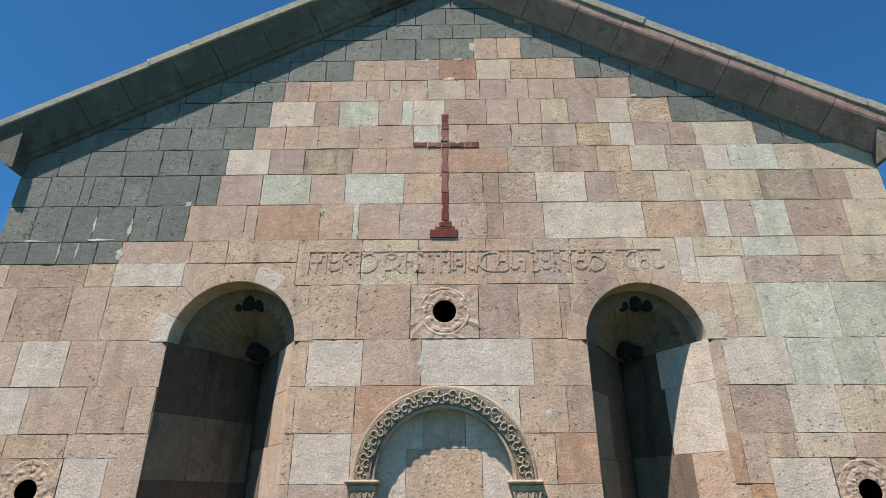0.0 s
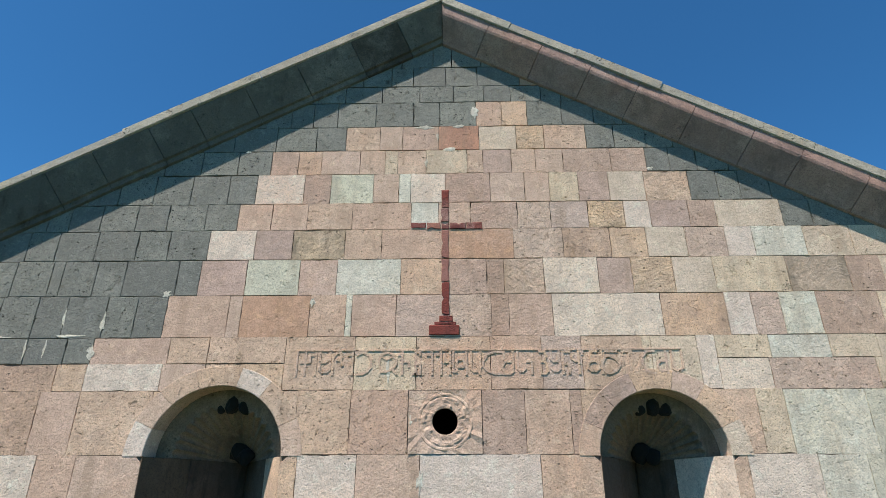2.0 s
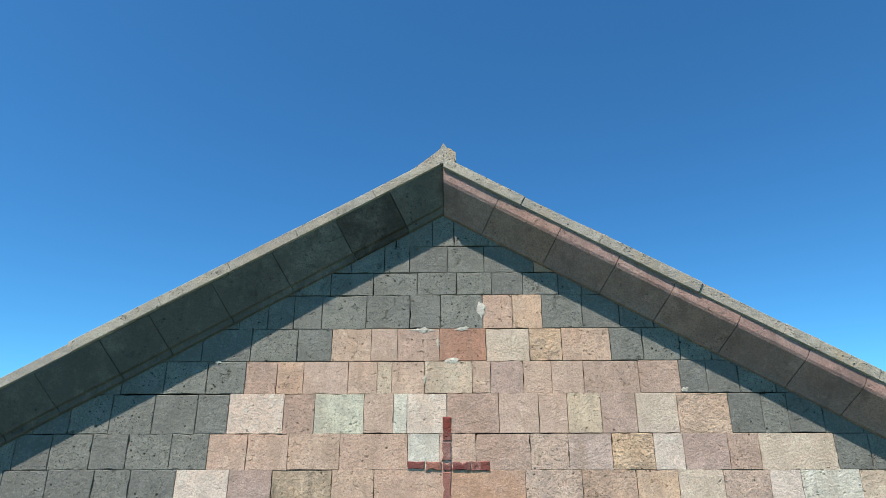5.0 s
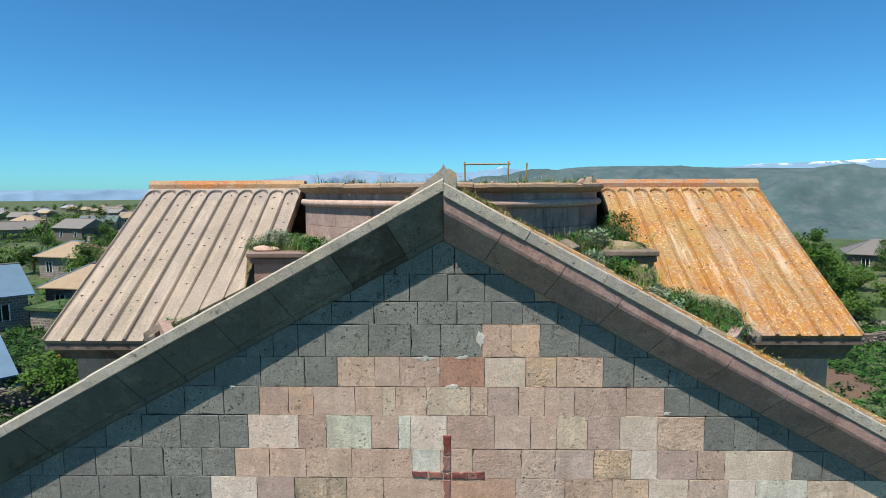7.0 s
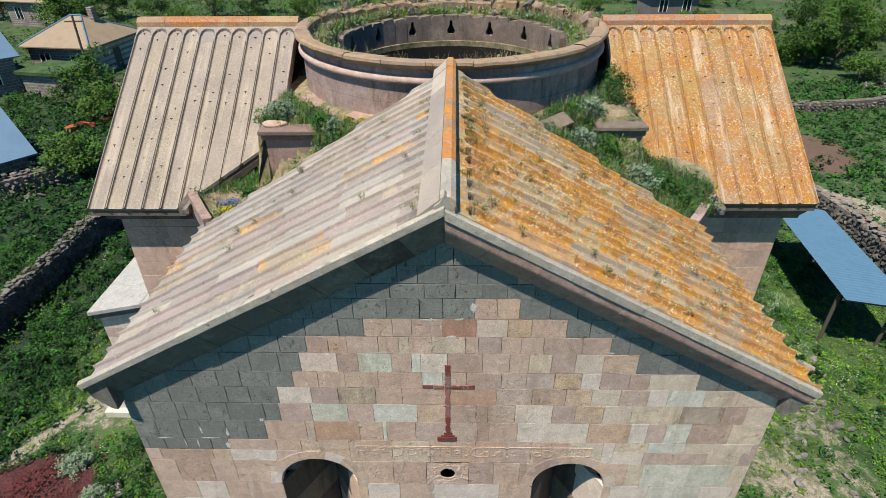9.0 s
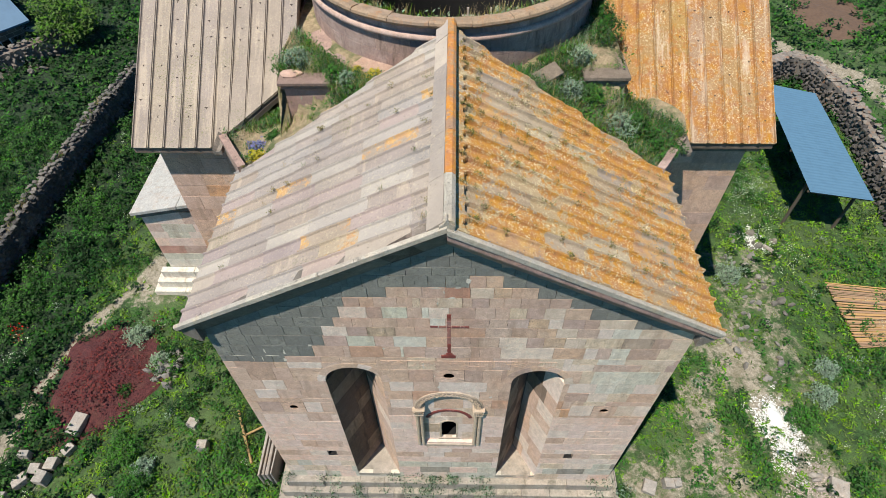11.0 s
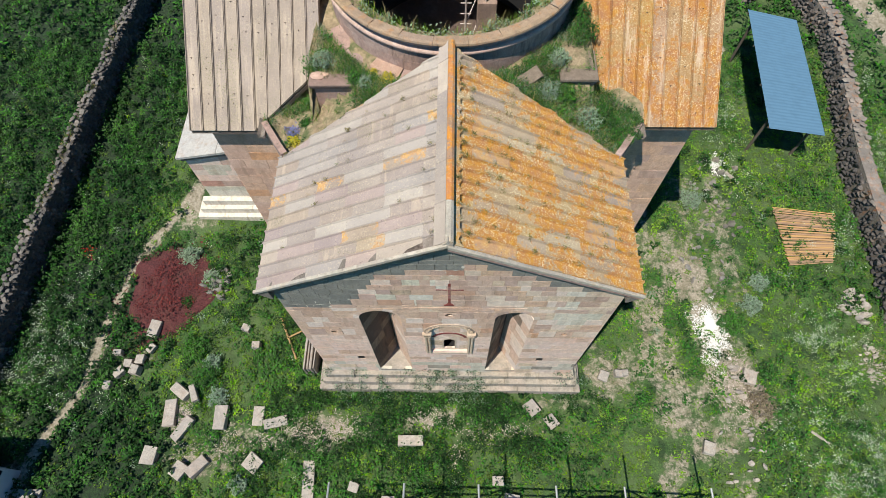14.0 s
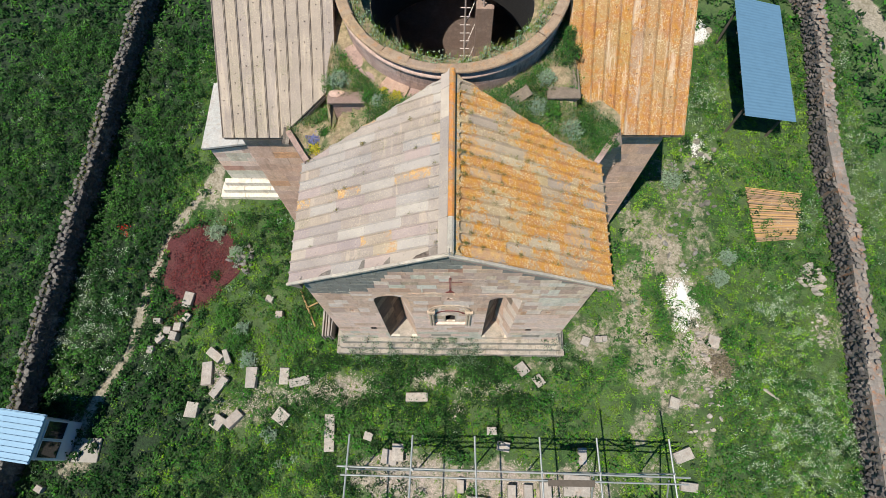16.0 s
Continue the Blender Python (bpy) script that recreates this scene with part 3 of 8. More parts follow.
BODY = [
    (7.20, 7.42, "-4.97 g -4.50 g -4.13 g -3.90 g -3.61 g -3.27 g -3.04 s -2.39 p -2.06 p -1.41"),
    (6.98, 7.20, "-4.50 p -4.02 t -3.30 p -3.05 l -2.42 p -2.06 p -1.41"),
    (6.98, 7.42, "-1.41 p -0.83 c -0.32 p 0.29 s 0.71 v 1.04 p 1.54 c 1.99 l 2.14"),
    (7.23, 7.42, "2.14 c 2.58 W 3.07 c 3.46 c 3.95 m 4.63"),
    (6.98, 7.23, "2.14 l 2.55 v 3.40 c 3.85 m 4.63"),
    (6.49, 6.98, "-4.83 p -4.28 p -3.87 t -3.38 s -3.05 p -2.45 p -1.98 p -1.27 p -0.84 r -0.38 k 0.21 m 0.55 p 0.91 m 1.00 p 1.43 p 2.38 c 2.60 W 3.24 w 3.80 c 4.55"),
    (6.10, 6.49, "-4.85 p -4.27 p -3.69 l -3.27 s -2.96 p -2.44 p -1.91 p -1.23 l -0.77 p -0.28 l 0.65 p 1.12 p 1.60 p 2.22 l 2.75 W 3.12 w 3.48 l 3.93 c 4.56"),
    (5.73, 6.10, "-4.93 c -4.27 p -3.94 l -3.50 p -3.03 s -2.66 p -2.45 p -1.85 p -1.30 p -0.81 o -0.12 l 0.52 p 0.90 m 1.15 p 1.55 p 2.04 p 2.21 t 2.66 l 3.05 c 3.45 s 3.98 c 4.63"),
    (5.55, 5.73, "-4.49 s -4.12 p -3.58 p -3.09 p -2.42"),
    (5.07, 5.55, "-4.49 p -4.02 m -3.55 k -3.07 l -2.72 p -2.42"),
    (5.36, 5.73, "-2.42 p -1.79 p -1.28 l -0.82 p -0.12 p 0.78 o 1.13 p 1.49 o 2.22 p 2.40"),
    (4.97, 5.36, "-2.42 p -1.79 p -1.28 p -0.82 p -0.12 p 0.60 p 0.86 p 1.13 c 1.49 p 2.22 o 2.40"),
    (5.55, 5.73, "2.40 p 2.63 c 3.08 p 3.59 p 4.09"),
    (5.07, 5.55, "2.40 l 2.86 k 3.34 c 3.70 l 4.30"),
    (4.97, 5.07, "-4.49 p -3.40 p -2.42"),
    (4.97, 5.07, "2.40 p 3.20 p 4.30"),
]
z, low = 4.97, []
while z > 3.02:
    h = rng.uniform(0.33, 0.42)
    low.append((max(z - h, 2.92), z))
    z -= h
low += [(2.62, 2.92), (2.28, 2.62), (1.92, 2.28), (1.54, 1.92), (WALL_Z, 1.54)]
for zb, zt in low:
    xs, s = -4.5 + rng.uniform(0, 0.3), ""
    while xs < 4.3:
        kinds = "qqqlqpqqsq" if zt > 2.3 else "wlwqelwwc"
        s += "%.2f %s " % (xs, rng.choice(kinds))
        xs += rng.uniform(0.32, 0.78)
    row = (s + "%.2f" % xs).split()
    if abs(zt - 2.92) < 0.01:      # the two small vents
        row = "-4.5 p -3.9 p -3.45 l -3.02 k -2.80 p -2.4 p -1.2 p -0.7 l -0.2 p 0.4 p 0.9 p 2.2 p 2.66 k 2.88 p 3.3 c 3.8 p 4.4".split()
    BODY.append((zb, zt, " ".join(row)))


def arch_half(o, z):
    c, r, s, b = o
    if z < b:
        return 0.0
    if z <= s:
        return r - 0.06 if c in (-1.90, 1.61) else r
    return math.sqrt(max(0.0, r * r - (z - s) ** 2))


def cut(x0, x1, z0, z1):
    """Outlines that are left of a stone when the openings are taken away."""
    todo = [[(x0, z0), (x1, z0), (x1, z1), (x0, z1)]]
    for o in OPEN:
        c, r, s, b = o
        if x1 <= c - r or x0 >= c + r or z0 >= s + r or z1 <= b + 0.05:
            continue
        todo = []
        zz = sorted({z0, z1} | {z0 + (z1 - z0) * i / 7 for i in range(8)})
        for side in (-1, 1):
            e0, e1 = (x0, min(x1, c)) if side < 0 else (max(x0, c), x1)
            if e1 - e0 < 0.03:
                continue
            line = []
            for q in zz:
                w = arch_half(o, q)
                if side < 0:
                    k = min(e1, c - w)
                    if k > e0 + 0.02:
                        line.append((k, q))
                else:
                    k = max(e0, c + w)
                    if k < e1 - 0.02:
                        line.append((k, q))
            if len(line) < 2 or line[-1][1] - line[0][1] < 0.03:
                continue
            base = e0 if side < 0 else e1
            if all(abs(k - line[0][0]) < 1e-6 for k, _ in line):
                line = [line[0], line[-1]]
            poly = [(base, line[0][1])] + line + [(base, line[-1][1])]
            todo.append(poly if side < 0 else poly[::-1])
    return todo


def lay(courses, wall, lo, hi):
    for zb, zt, s in courses:
        tok = s.split()
        for i in range(0, len(tok) - 2, 2):
            a, kind, b = float(tok[i]), tok[i + 1], float(tok[i + 2])
            a, b = max(a, lo), min(b, hi)
            if kind == "k" or b - a < 0.04:
                continue
            jz = rng.uniform(-0.004, 0.004)
            for poly in cut(a, b, zb + jz, zt + jz):
                poly = under(under(poly, XC, APEX - 0.36, SLOPE), XC, APEX - 0.36, -SLOPE)
                if len(poly) < 3:
                    continue
                poly = worn(poly, rng, 0.05, 0.0032 if kind in "gCdt" else 0.0022)
                bm = bmesh.new()
                rough = 0.0025 if kind in "Cd" else 0.0006
                stone_face(bm, poly, 0.10, rng, rng.uniform(-0.0005, 0.0005), 0.003 if kind in "gCd" else 0.0009, None, rough)
                part("stone_block", bm, TUFF[kind], wall, m=Matrix.Translation((0, FY, 0)))


def core(name, zs, material, holes):
    """The wall's mortar core behind the facing, with its openings left out, and the sides of the openings."""
    bm = bmesh.new()
    xs = sorted({XC - HW + 0.01, XC + HW - 0.01} | {v for h in holes for v in h[:2]})
    zz = sorted(set(zs) | {v for h in holes for v in h[2:] if zs[0] < v < zs[-1]})
    for a, b in zip(xs, xs[1:]):
        for c, d in zip(zz, zz[1:]):
            mx, mz = (a + b) / 2, (c + d) / 2
            if any(h[0] < mx < h[1] and h[2] < mz < h[3] for h in holes):
                continue
            top = lambda x, q: min(q, APEX - 0.12 - SLOPE * abs(x - XC))
            p = [(a, FY + 0.010, c), (b, FY + 0.010, c), (b, FY + 0.010, top(b, d)), (a, FY + 0.010, top(a, d))]
            if p[2][2] <= c + 0.01 and p[3][2] <= c + 0.01:
                continue
            bm.faces.new([bm.verts.new(q) for q in p])
    return part(name, bm, material, church)


HOLES = [(c - r, c + r, b, s + r) for c, r, s, b in NICHES]
HOLES += [(PORTAL[0] - PORTAL[1], PORTAL[0] + PORTAL[1], PORTAL[3], PORTAL[2] + PORTAL[1]), (-0.26, 0.09, 6.54, 6.90), (-3.47, -3.15, 5.13, 5.47), (2.94, 3.26, 5.13, 5.47), (-3.00, -2.82, 2.68, 2.90), (2.68, 2.86, 2.68, 2.90)]
for x0, x1, z0, z1 in HOLES[2:]:      # hollows behind the small openings, painted black for their shade
    near = 0.15 if z1 > 5.9 and x1 - x0 > 0.9 else 0.014
    if near > 0.1:
        x0, x1, z0, z1 = PORTAL[0] - 0.2, PORTAL[0] + 0.2, 3.62, 4.7
    bm = bmesh.new()
    box(bm, x0 - 0.05, x1 + 0.05, FY + near, FY + 0.9, z0 - 0.12, z1 + 0.05)
    bm.faces.ensure_lookup_table()
    bmesh.ops.delete(bm, geom=[f for f in bm.faces if f.calc_center_median().y < FY + near + 0.006], context="FACES")
    part("hollow", bm, SHADE_MUD, church)
for x0 in (-3.02, 2.66):              # added black slabs that paint shade over the lit bottoms of the two vents
    part("vent_sill", boxed(x0 + 0.002, x0 + 0.218, FY + 0.006, FY + 0.1, 2.62, 2.672), SHADE_MUD, church)
gable_wall = core("gable_wall", [7.42, 8.5, 9.5, 10.9], MORTAR, [])
front_wall = core("front_wall", [WALL_Z, 7.42], MORTAR, HOLES)
lay(GABLE, gable_wall, XC - HW, XC + HW)
lay(BODY, front_wall, XC - HW, XC + HW)

# voussoirs round the niches, their soffits, the shell vaults and the two slanting walls
def arc_stone(c, zc, r0, r1, a0, a1, y0, y1, n=4):
    bm = bmesh.new()
    rows = []
    for i in range(n + 1):
        a = a0 + (a1 - a0) * i / n
        rows.append([bm.verts.new((c + r * math.cos(a), y, zc + r * math.sin(a))) for r, y in ((r0, y0 + 0.006), (r0 + 0.006, y0), (r1 - 0.006, y0), (r1, y0 + 0.006), (r1, y1), (r0, y1))])
    for p, q in zip(rows, rows[1:]):
        for k in range(6):
            bm.faces.new((p[k], p[(k + 1) % 6], q[(k + 1) % 6], q[k]))
    bm.faces.new(rows[0][::-1])
    bm.faces.new(rows[-1])
    bmesh.ops.recalc_face_normals(bm, faces=bm.faces)
    return bm


for c, r, s, b in NICHES:
    niche = part("niche", boxed(c - 0.3, c + 0.3, FY + 0.88, FY + 0.95, b, s), MORTAR, church, "tall arched niche with a fluted shell vault")
    cuts = [0.0, 0.42, 0.95, 1.35, 1.9, 2.35, 2.75, math.pi]
    for a0, a1 in zip(cuts, cuts[1:]):
        part("voussoir", arc_stone(c, s, r, r + 0.165, a0 + 0.003, a1 - 0.003, FY - 0.003 - rng.uniform(0, 0.001), FY + 0.24), TUFF[rng.choice("ppplmc")], niche)
    # shell: flutes from the deep point to the arc
    bm = bmesh.new()
    tip, ra, ya, flutes = Vector((c, FY + NICHE_DEEP - 0.04, s - 0.02)), r * 0.75, FY + 0.22, 17
    n = flutes * 6
    lines = []
    for i in range(n + 1):
        th = math.pi * i / n
        wave = abs(math.sin(flutes * th / 1.0))
        lines.append([bm.verts.new(tip + (Vector((c + (ra + 0.035 * k * (wave - 0.5)) * math.cos(th), ya, s + (ra + 0.035 * k * (wave - 0.5)) * math.sin(th))) - tip) * k) for k in (0.02, 0.3, 0.6, 0.85, 1.0)])
    for p, q in zip(lines, lines[1:]):
        for k in range(4):
            bm.faces.new((p[k], q[k], q[k + 1], p[k + 1]))
    rim = [bm.verts.new((c + (r + 0.01) * math.cos(math.pi * i / n), ya - 0.015, s + (r + 0.01) * math.sin(math.pi * i / n))) for i in range(n + 1)]
    for i in range(n):
        bm.faces.new((lines[i][4], lines[i + 1][4], rim[i + 1], rim[i]))
    # shell stone is browned so that the recess shade sits in its colour
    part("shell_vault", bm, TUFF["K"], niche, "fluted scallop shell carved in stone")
    # slanting walls in courses
    L = math.hypot(r, NICHE_DEEP)
    for side in (-1, 1):
        x0 = Vector((c + side * r, FY, 0))
        ang = math.atan2(NICHE_DEEP, r)
        z = b
        while z < s - 0.02:
            h = min(rng.uniform(0.4, 0.62), s - z)
            if s - z - h < 0.2:
                h = s - z
            k = rng.uniform(0.35, 0.65) * L
            for u0, u1 in ((0.0, k), (k, L - 0.01)):
                bm = bmesh.new()
                stone_face(bm, [(u0, z), (u1, z), (u1, z + h), (u0, z + h)], 0.06, rng, 0.0, 0.002, None, 0.001)
                m = Matrix.Translation(x0) @ Matrix.Rotation(ang, 4, "Z") if side < 0 else Matrix.Translation((c, FY + NICHE_DEEP, 0)) @ Matrix.Rotation(-ang, 4, "Z")
                if side > 0:
                    for v in bm.verts:
                        v.co.x = L - v.co.x
                    bmesh.ops.reverse_faces(bm, faces=bm.faces)
                # left wall and upper deep right wall: shade painted by darker stone
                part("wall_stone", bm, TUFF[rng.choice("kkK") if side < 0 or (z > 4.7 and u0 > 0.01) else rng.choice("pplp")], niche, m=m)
            z += h
    bm = bmesh.new()
    prism(bm, [(c - r, FY + 0.0, b - 0.14), (c + r, FY + 0.0, b - 0.14), (c, FY + NICHE_DEEP, b - 0.14)], (0, 0, 0.15))
    part("niche_floor", bm, TUFF["e"], niche)
    # mud nests and fallen bits in the shell
    for dx, dy, dz, q in ((0.02, 0.25, r * 0.78, 0.07), (0.12, 0.25, r * 0.74, 0.06), (-0.08, 0.26, r * 0.74, 0.05), (0.0, 0.62, 0.06, 0.09), (0.08, 0.56, 0.02, 0.07)):
        bm = bmesh.new()
        bmesh.ops.create_icosphere(bm, subdivisions=2, radius=q)
        for v in bm.verts:
            v.co *= 1 + 0.35 * noise.noise(v.co * 14 + Vector((c, dx, dz)) * 9)
        part("mud_lump", bm, SHADE_MUD, niche, "dark mud nest clod", Matrix.Translation((c + dx, FY + dy, s + dz)))

# ---- portal: carved arch on half columns round a blind field with a window ----
pc, pr, ps, pb = PORTAL
portal = part("window_surround", boxed(pc - pr - 0.02, pc + pr + 0.02, FY - 0.02, FY + 0.14, pb - 0.16, pb - 0.02, 0.02), CARVED, church, "carved arched window surround on half columns")
for i in range(11):
    a0, a1 = math.pi * i / 11, math.pi * (i + 1) / 11
    # arch stone takes the darker copy, so the recesses behind scrolls look shaded
    st = part("arch_stone", arc_stone(pc, ps, pr, pr + 0.125, a0 + 0.004, a1 - 0.004, FY - 0.036, FY + 0.14), CARVED_SHADE, portal)
    bm = bmesh.new()      # scroll carving: curls in relief
    for j in range(4):
        a = a0 + (a1 - a0) * (j + 0.5) / 4
        q = Vector((pc + (pr + 0.0625 + 0.018 * (-1) ** j) * math.cos(a), FY - 0.041, ps + (pr + 0.0625 + 0.018 * (-1) ** j) * math.sin(a)))
        for t in range(9):
            b0, b1 = t * 0.62 + j, (t + 1) * 0.62 + j
            ra, rb = 0.036 - 0.0027 * t, 0.036 - 0.0027 * (t + 1)
            rod(bm, q + Vector((ra * math.cos(b0), 0, ra * math.sin(b0))), q + Vector((rb * math.cos(b1), 0, rb * math.sin(b1))), 0.007, 5)
    part("scroll_carving", bm, CARVED, portal)
for r0, r1, fy in ((pr - 0.03, pr, 0.02), (pr + 0.125, pr + 0.15, 0.02)):
    part("arch_moulding", arc_stone(pc, ps, r0, r1, 0, math.pi, FY - fy, FY + 0.14, 40), CARVED, portal)
for side in (-1, 1):
    x = pc + side * (pr + 0.06)
    bm = bmesh.new()
    for dx in (-0.045, 0.045):
        rod(bm, (x + dx, FY - 0.02, pb), (x + dx, FY - 0.02, ps - 0.28), 0.04, 12)
    part("half_column", bm, CARVED, portal)
    bm = bmesh.new()
    for z0, z1, w in ((ps - 0.03, ps + 0.0, 0.13), (ps - 0.08, ps - 0.03, 0.10), (ps - 0.22, ps - 0.08, 0.085), (ps - 0.28, ps - 0.22, 0.105)):
        box(bm, x - w, x + w, FY - 0.02 - w * 0.6, FY + 0.1, z0, z1)
    bmesh.ops.bevel(bm, geom=bm.edges[:], offset=0.012, segments=1, affect="EDGES")
    part("capital", bm, CARVED, portal, "carved leafy capital")
    bm = bmesh.new()
    for t in range(5):
        rod(bm, (x - 0.07 + 0.035 * t, FY - 0.075, ps - 0.20), (x + (t - 2) * 0.05, FY - 0.09, ps - 0.09), 0.011, 5)
    part("capital_leaves", bm, CARVED, portal)
# blind field in stones with a real window in it
rows = [(pb, 3.95), (3.95, 4.4), (4.4, 4.78), (4.78, 5.2), (5.2, 5.62), (5.62, 6.0)]
WIN = (pc, 0.16, 4.38, 3.66)
OPEN2, OPEN = OPEN, [WIN]
for i, (z0, z1) in enumerate(rows):
    for x0, x1 in ((pc - pr, pc - 0.17), (pc - 0.17, pc + 0.17), (pc + 0.17, pc + pr)) if i % 2 else ((pc - pr, pc - 0.3), (pc - 0.3, pc + 0.3), (pc + 0.3, pc + pr)):
        for poly in cut(x0, x1, z0, z1):
            if z1 > ps:
                o_ = (pc, pr + 0.02, ps, pb)
                zz = [z0 + (min(z1, ps + pr + 0.015) - z0) * q / 8 for q in range(9)]
                runs = [(max(x0, pc - arch_half(o_, z)), min(x1, pc + arch_half(o_, z)), z) for z in zz]
                runs = [q for q in runs if q[1] - q[0] > 0.012]
                if len(runs) < 2:
                    continue
                poly = [(b, z) for a, b, z in runs] + [(a, z) for a, b, z in runs[::-1]]
            bm = bmesh.new()
            stone_face(bm, poly, 0.05, rng, 0.0, 0.002, None, 0.001)
            part("field_stone", bm, TUFF[rng.choice("plcdl")], portal, m=Matrix.Translation((0, FY + 0.075, 0)))
OPEN = OPEN2
part("red_arch", arc_stone(pc, 4.62, 0.44, 0.52, 0.25, math.pi - 0.25, FY + 0.058, FY + 0.14, 24), CROSS, portal, "dark red stone arch over the window")
part("window_arch", arc_stone(pc, 4.38, 0.16, 0.21, 0, math.pi, FY + 0.064, FY + 0.14, 16), CARVED, portal)
for side in (-1, 1):
    part("window_jamb", boxed(pc + side * 0.185 - 0.025, pc + side * 0.185 + 0.025, FY + 0.064, FY + 0.14, 3.66, 4.38, 0.008), CARVED, portal)
part("window_sill", boxed(pc - 0.24, pc + 0.24, FY + 0.054, FY + 0.14, 3.60, 3.66, 0.008), CARVED, portal)

# ---- cross, inscription band, round window, carved discs ----
CROSS_P = tuff("faded_red_tuff", lin(168, 112, 98), 0.55, 0.9, 0.3, lin(120, 58, 52), 0.9, wash=0.5)
cross = part("wall_cross", boxed(XC - 0.118, XC + 0.138, FY - 0.012, FY + 0.02, 7.43, 7.515, 0.006), CROSS, front_wall, "weathered dark red stone cross on a stepped foot")
for x0, x1, z0, z1, mat in ((-0.085, 0.105, 7.515, 7.545, CROSS), (-0.05, 0.075, 7.545, 7.60, CROSS), (-0.022, 0.046, 7.60, 7.90, CROSS), (-0.025, 0.044, 7.90, 8.12, CROSS_P), (-0.024, 0.043, 8.12, 8.402, CROSS_P), (-0.026, 0.048, 8.402, 8.475, CROSS),
                            (-0.30, -0.16, 8.415, 8.475, CROSS), (-0.16, -0.026, 8.405, 8.475, CROSS_P), (0.048, 0.20, 8.408, 8.470, CROSS), (0.20, 0.35, 8.405, 8.475, CROSS), (-0.03, 0.045, 8.475, 8.62, CROSS), (-0.024, 0.047, 8.62, 8.81, CROSS)):
    bm = bmesh.new()
    stone_face(bm, worn([(x0, z0), (x1, z0), (x1, z1), (x0, z1)], rng, 0.03, 0.008), 0.03, rng, 0.008 + rng.uniform(-0.002, 0.002), 0.004, None, 0.001)
    part("cross_stone", bm, mat, cross, m=Matrix.Translation((XC + 0.01, FY, 0)))

# raised letters of an old script: left edge, width, strokes as points on a ten by ten grid, x before y downwards
LETTERS = [(100, 55, "4049 0444 448481"), (150, 40, "7079 7121"), (195, 72, "808768381716 1013245473 "), (275, 60, "0109 023060726333 638575"), (345, 46, "7079 7131 7555"), (398, 84, "1140719396784919 0060"),
           (528, 92, "40719395774818050311 1140 7799 224362"), (622, 40, "7079 7121"), (660, 42, "04346466"), (712, 56, "2029 206061 256569 0939"), (778, 46, "7079 7121"), (828, 44, "7079 7121"), (878, 42, "111474 7079"),
           (920, 80, "101838 43738576463443 9099"), (1018, 66, "1017386886 8079"), (1090, 112, "9050210406285999 9093"), (1192, 76, "7078592907062464"), (1270, 58, "1017385877"), (1326, 32, "047479"),
           (1395, 52, "0050624424 446578591907"), (1450, 58, "8087683817 1013346480"), (1520, 48, "0009 0070 05456669"), (1565, 52, "11134474 7079"), (1618, 24, "003031"), (1654, 74, "9099 2060 20245475775828070524"),
           (1730, 92, "2080 42739596784929070522 2242"), (1835, 48, "10191080 8089"), (1885, 48, "1017386886"), (1944, 70, "904012052859 5989"), (2010, 72, "8089 844425274878"), (2104, 62, "0007285877 8087")]
letters = part("inscription", boxed(-1.31, 0.68, FY - 0.006, FY + 0.01, 7.298, 7.310), TUFF["p"], front_wall, "row of raised carved letters in stone")
part("band_edge", boxed(0.735, 1.85, FY - 0.006, FY + 0.01, 7.298, 7.310), TUFF["p"], letters)
part("band_edge", boxed(-1.31, -1.297, FY - 0.006, FY + 0.01, 7.10, 7.298), TUFF["p"], letters)
for u, w, strokes in LETTERS:
    x0, w = -1.305 + (u - 78) * 0.001515, w * 0.001515
    bm = bmesh.new()
    for q, line in enumerate(strokes.split()):
        d = [int(v) for v in line]
        pts = [Vector((x0 + w * d[i] / 9, 0, 7.285 - 0.178 * d[i + 1] / 9)) for i in range(0, len(d) - 1, 2)]
        for n, (a, b) in enumerate(zip(pts, pts[1:])):
            if (b - a).length < 0.002:
                continue
            t = (b - a).normalized() * 0.008
            nrm = Vector((-t.z, 0, t.x)) * 1.15
            y = FY - 0.0045 - 0.0006 * (q % 3) - 0.0004 * (n % 2)
            base = [a - t - nrm, b + t - nrm, b + t + nrm, a - t + nrm]
            prism(bm, [(p.x, y, p.z) for p in base], (0, 0.03, 0))
    bmesh.ops.recalc_face_normals(bm, faces=bm.faces)
    if len(bm.verts):
        part("letter", bm, TUFF["p"], letters)
    else:
        bm.free()


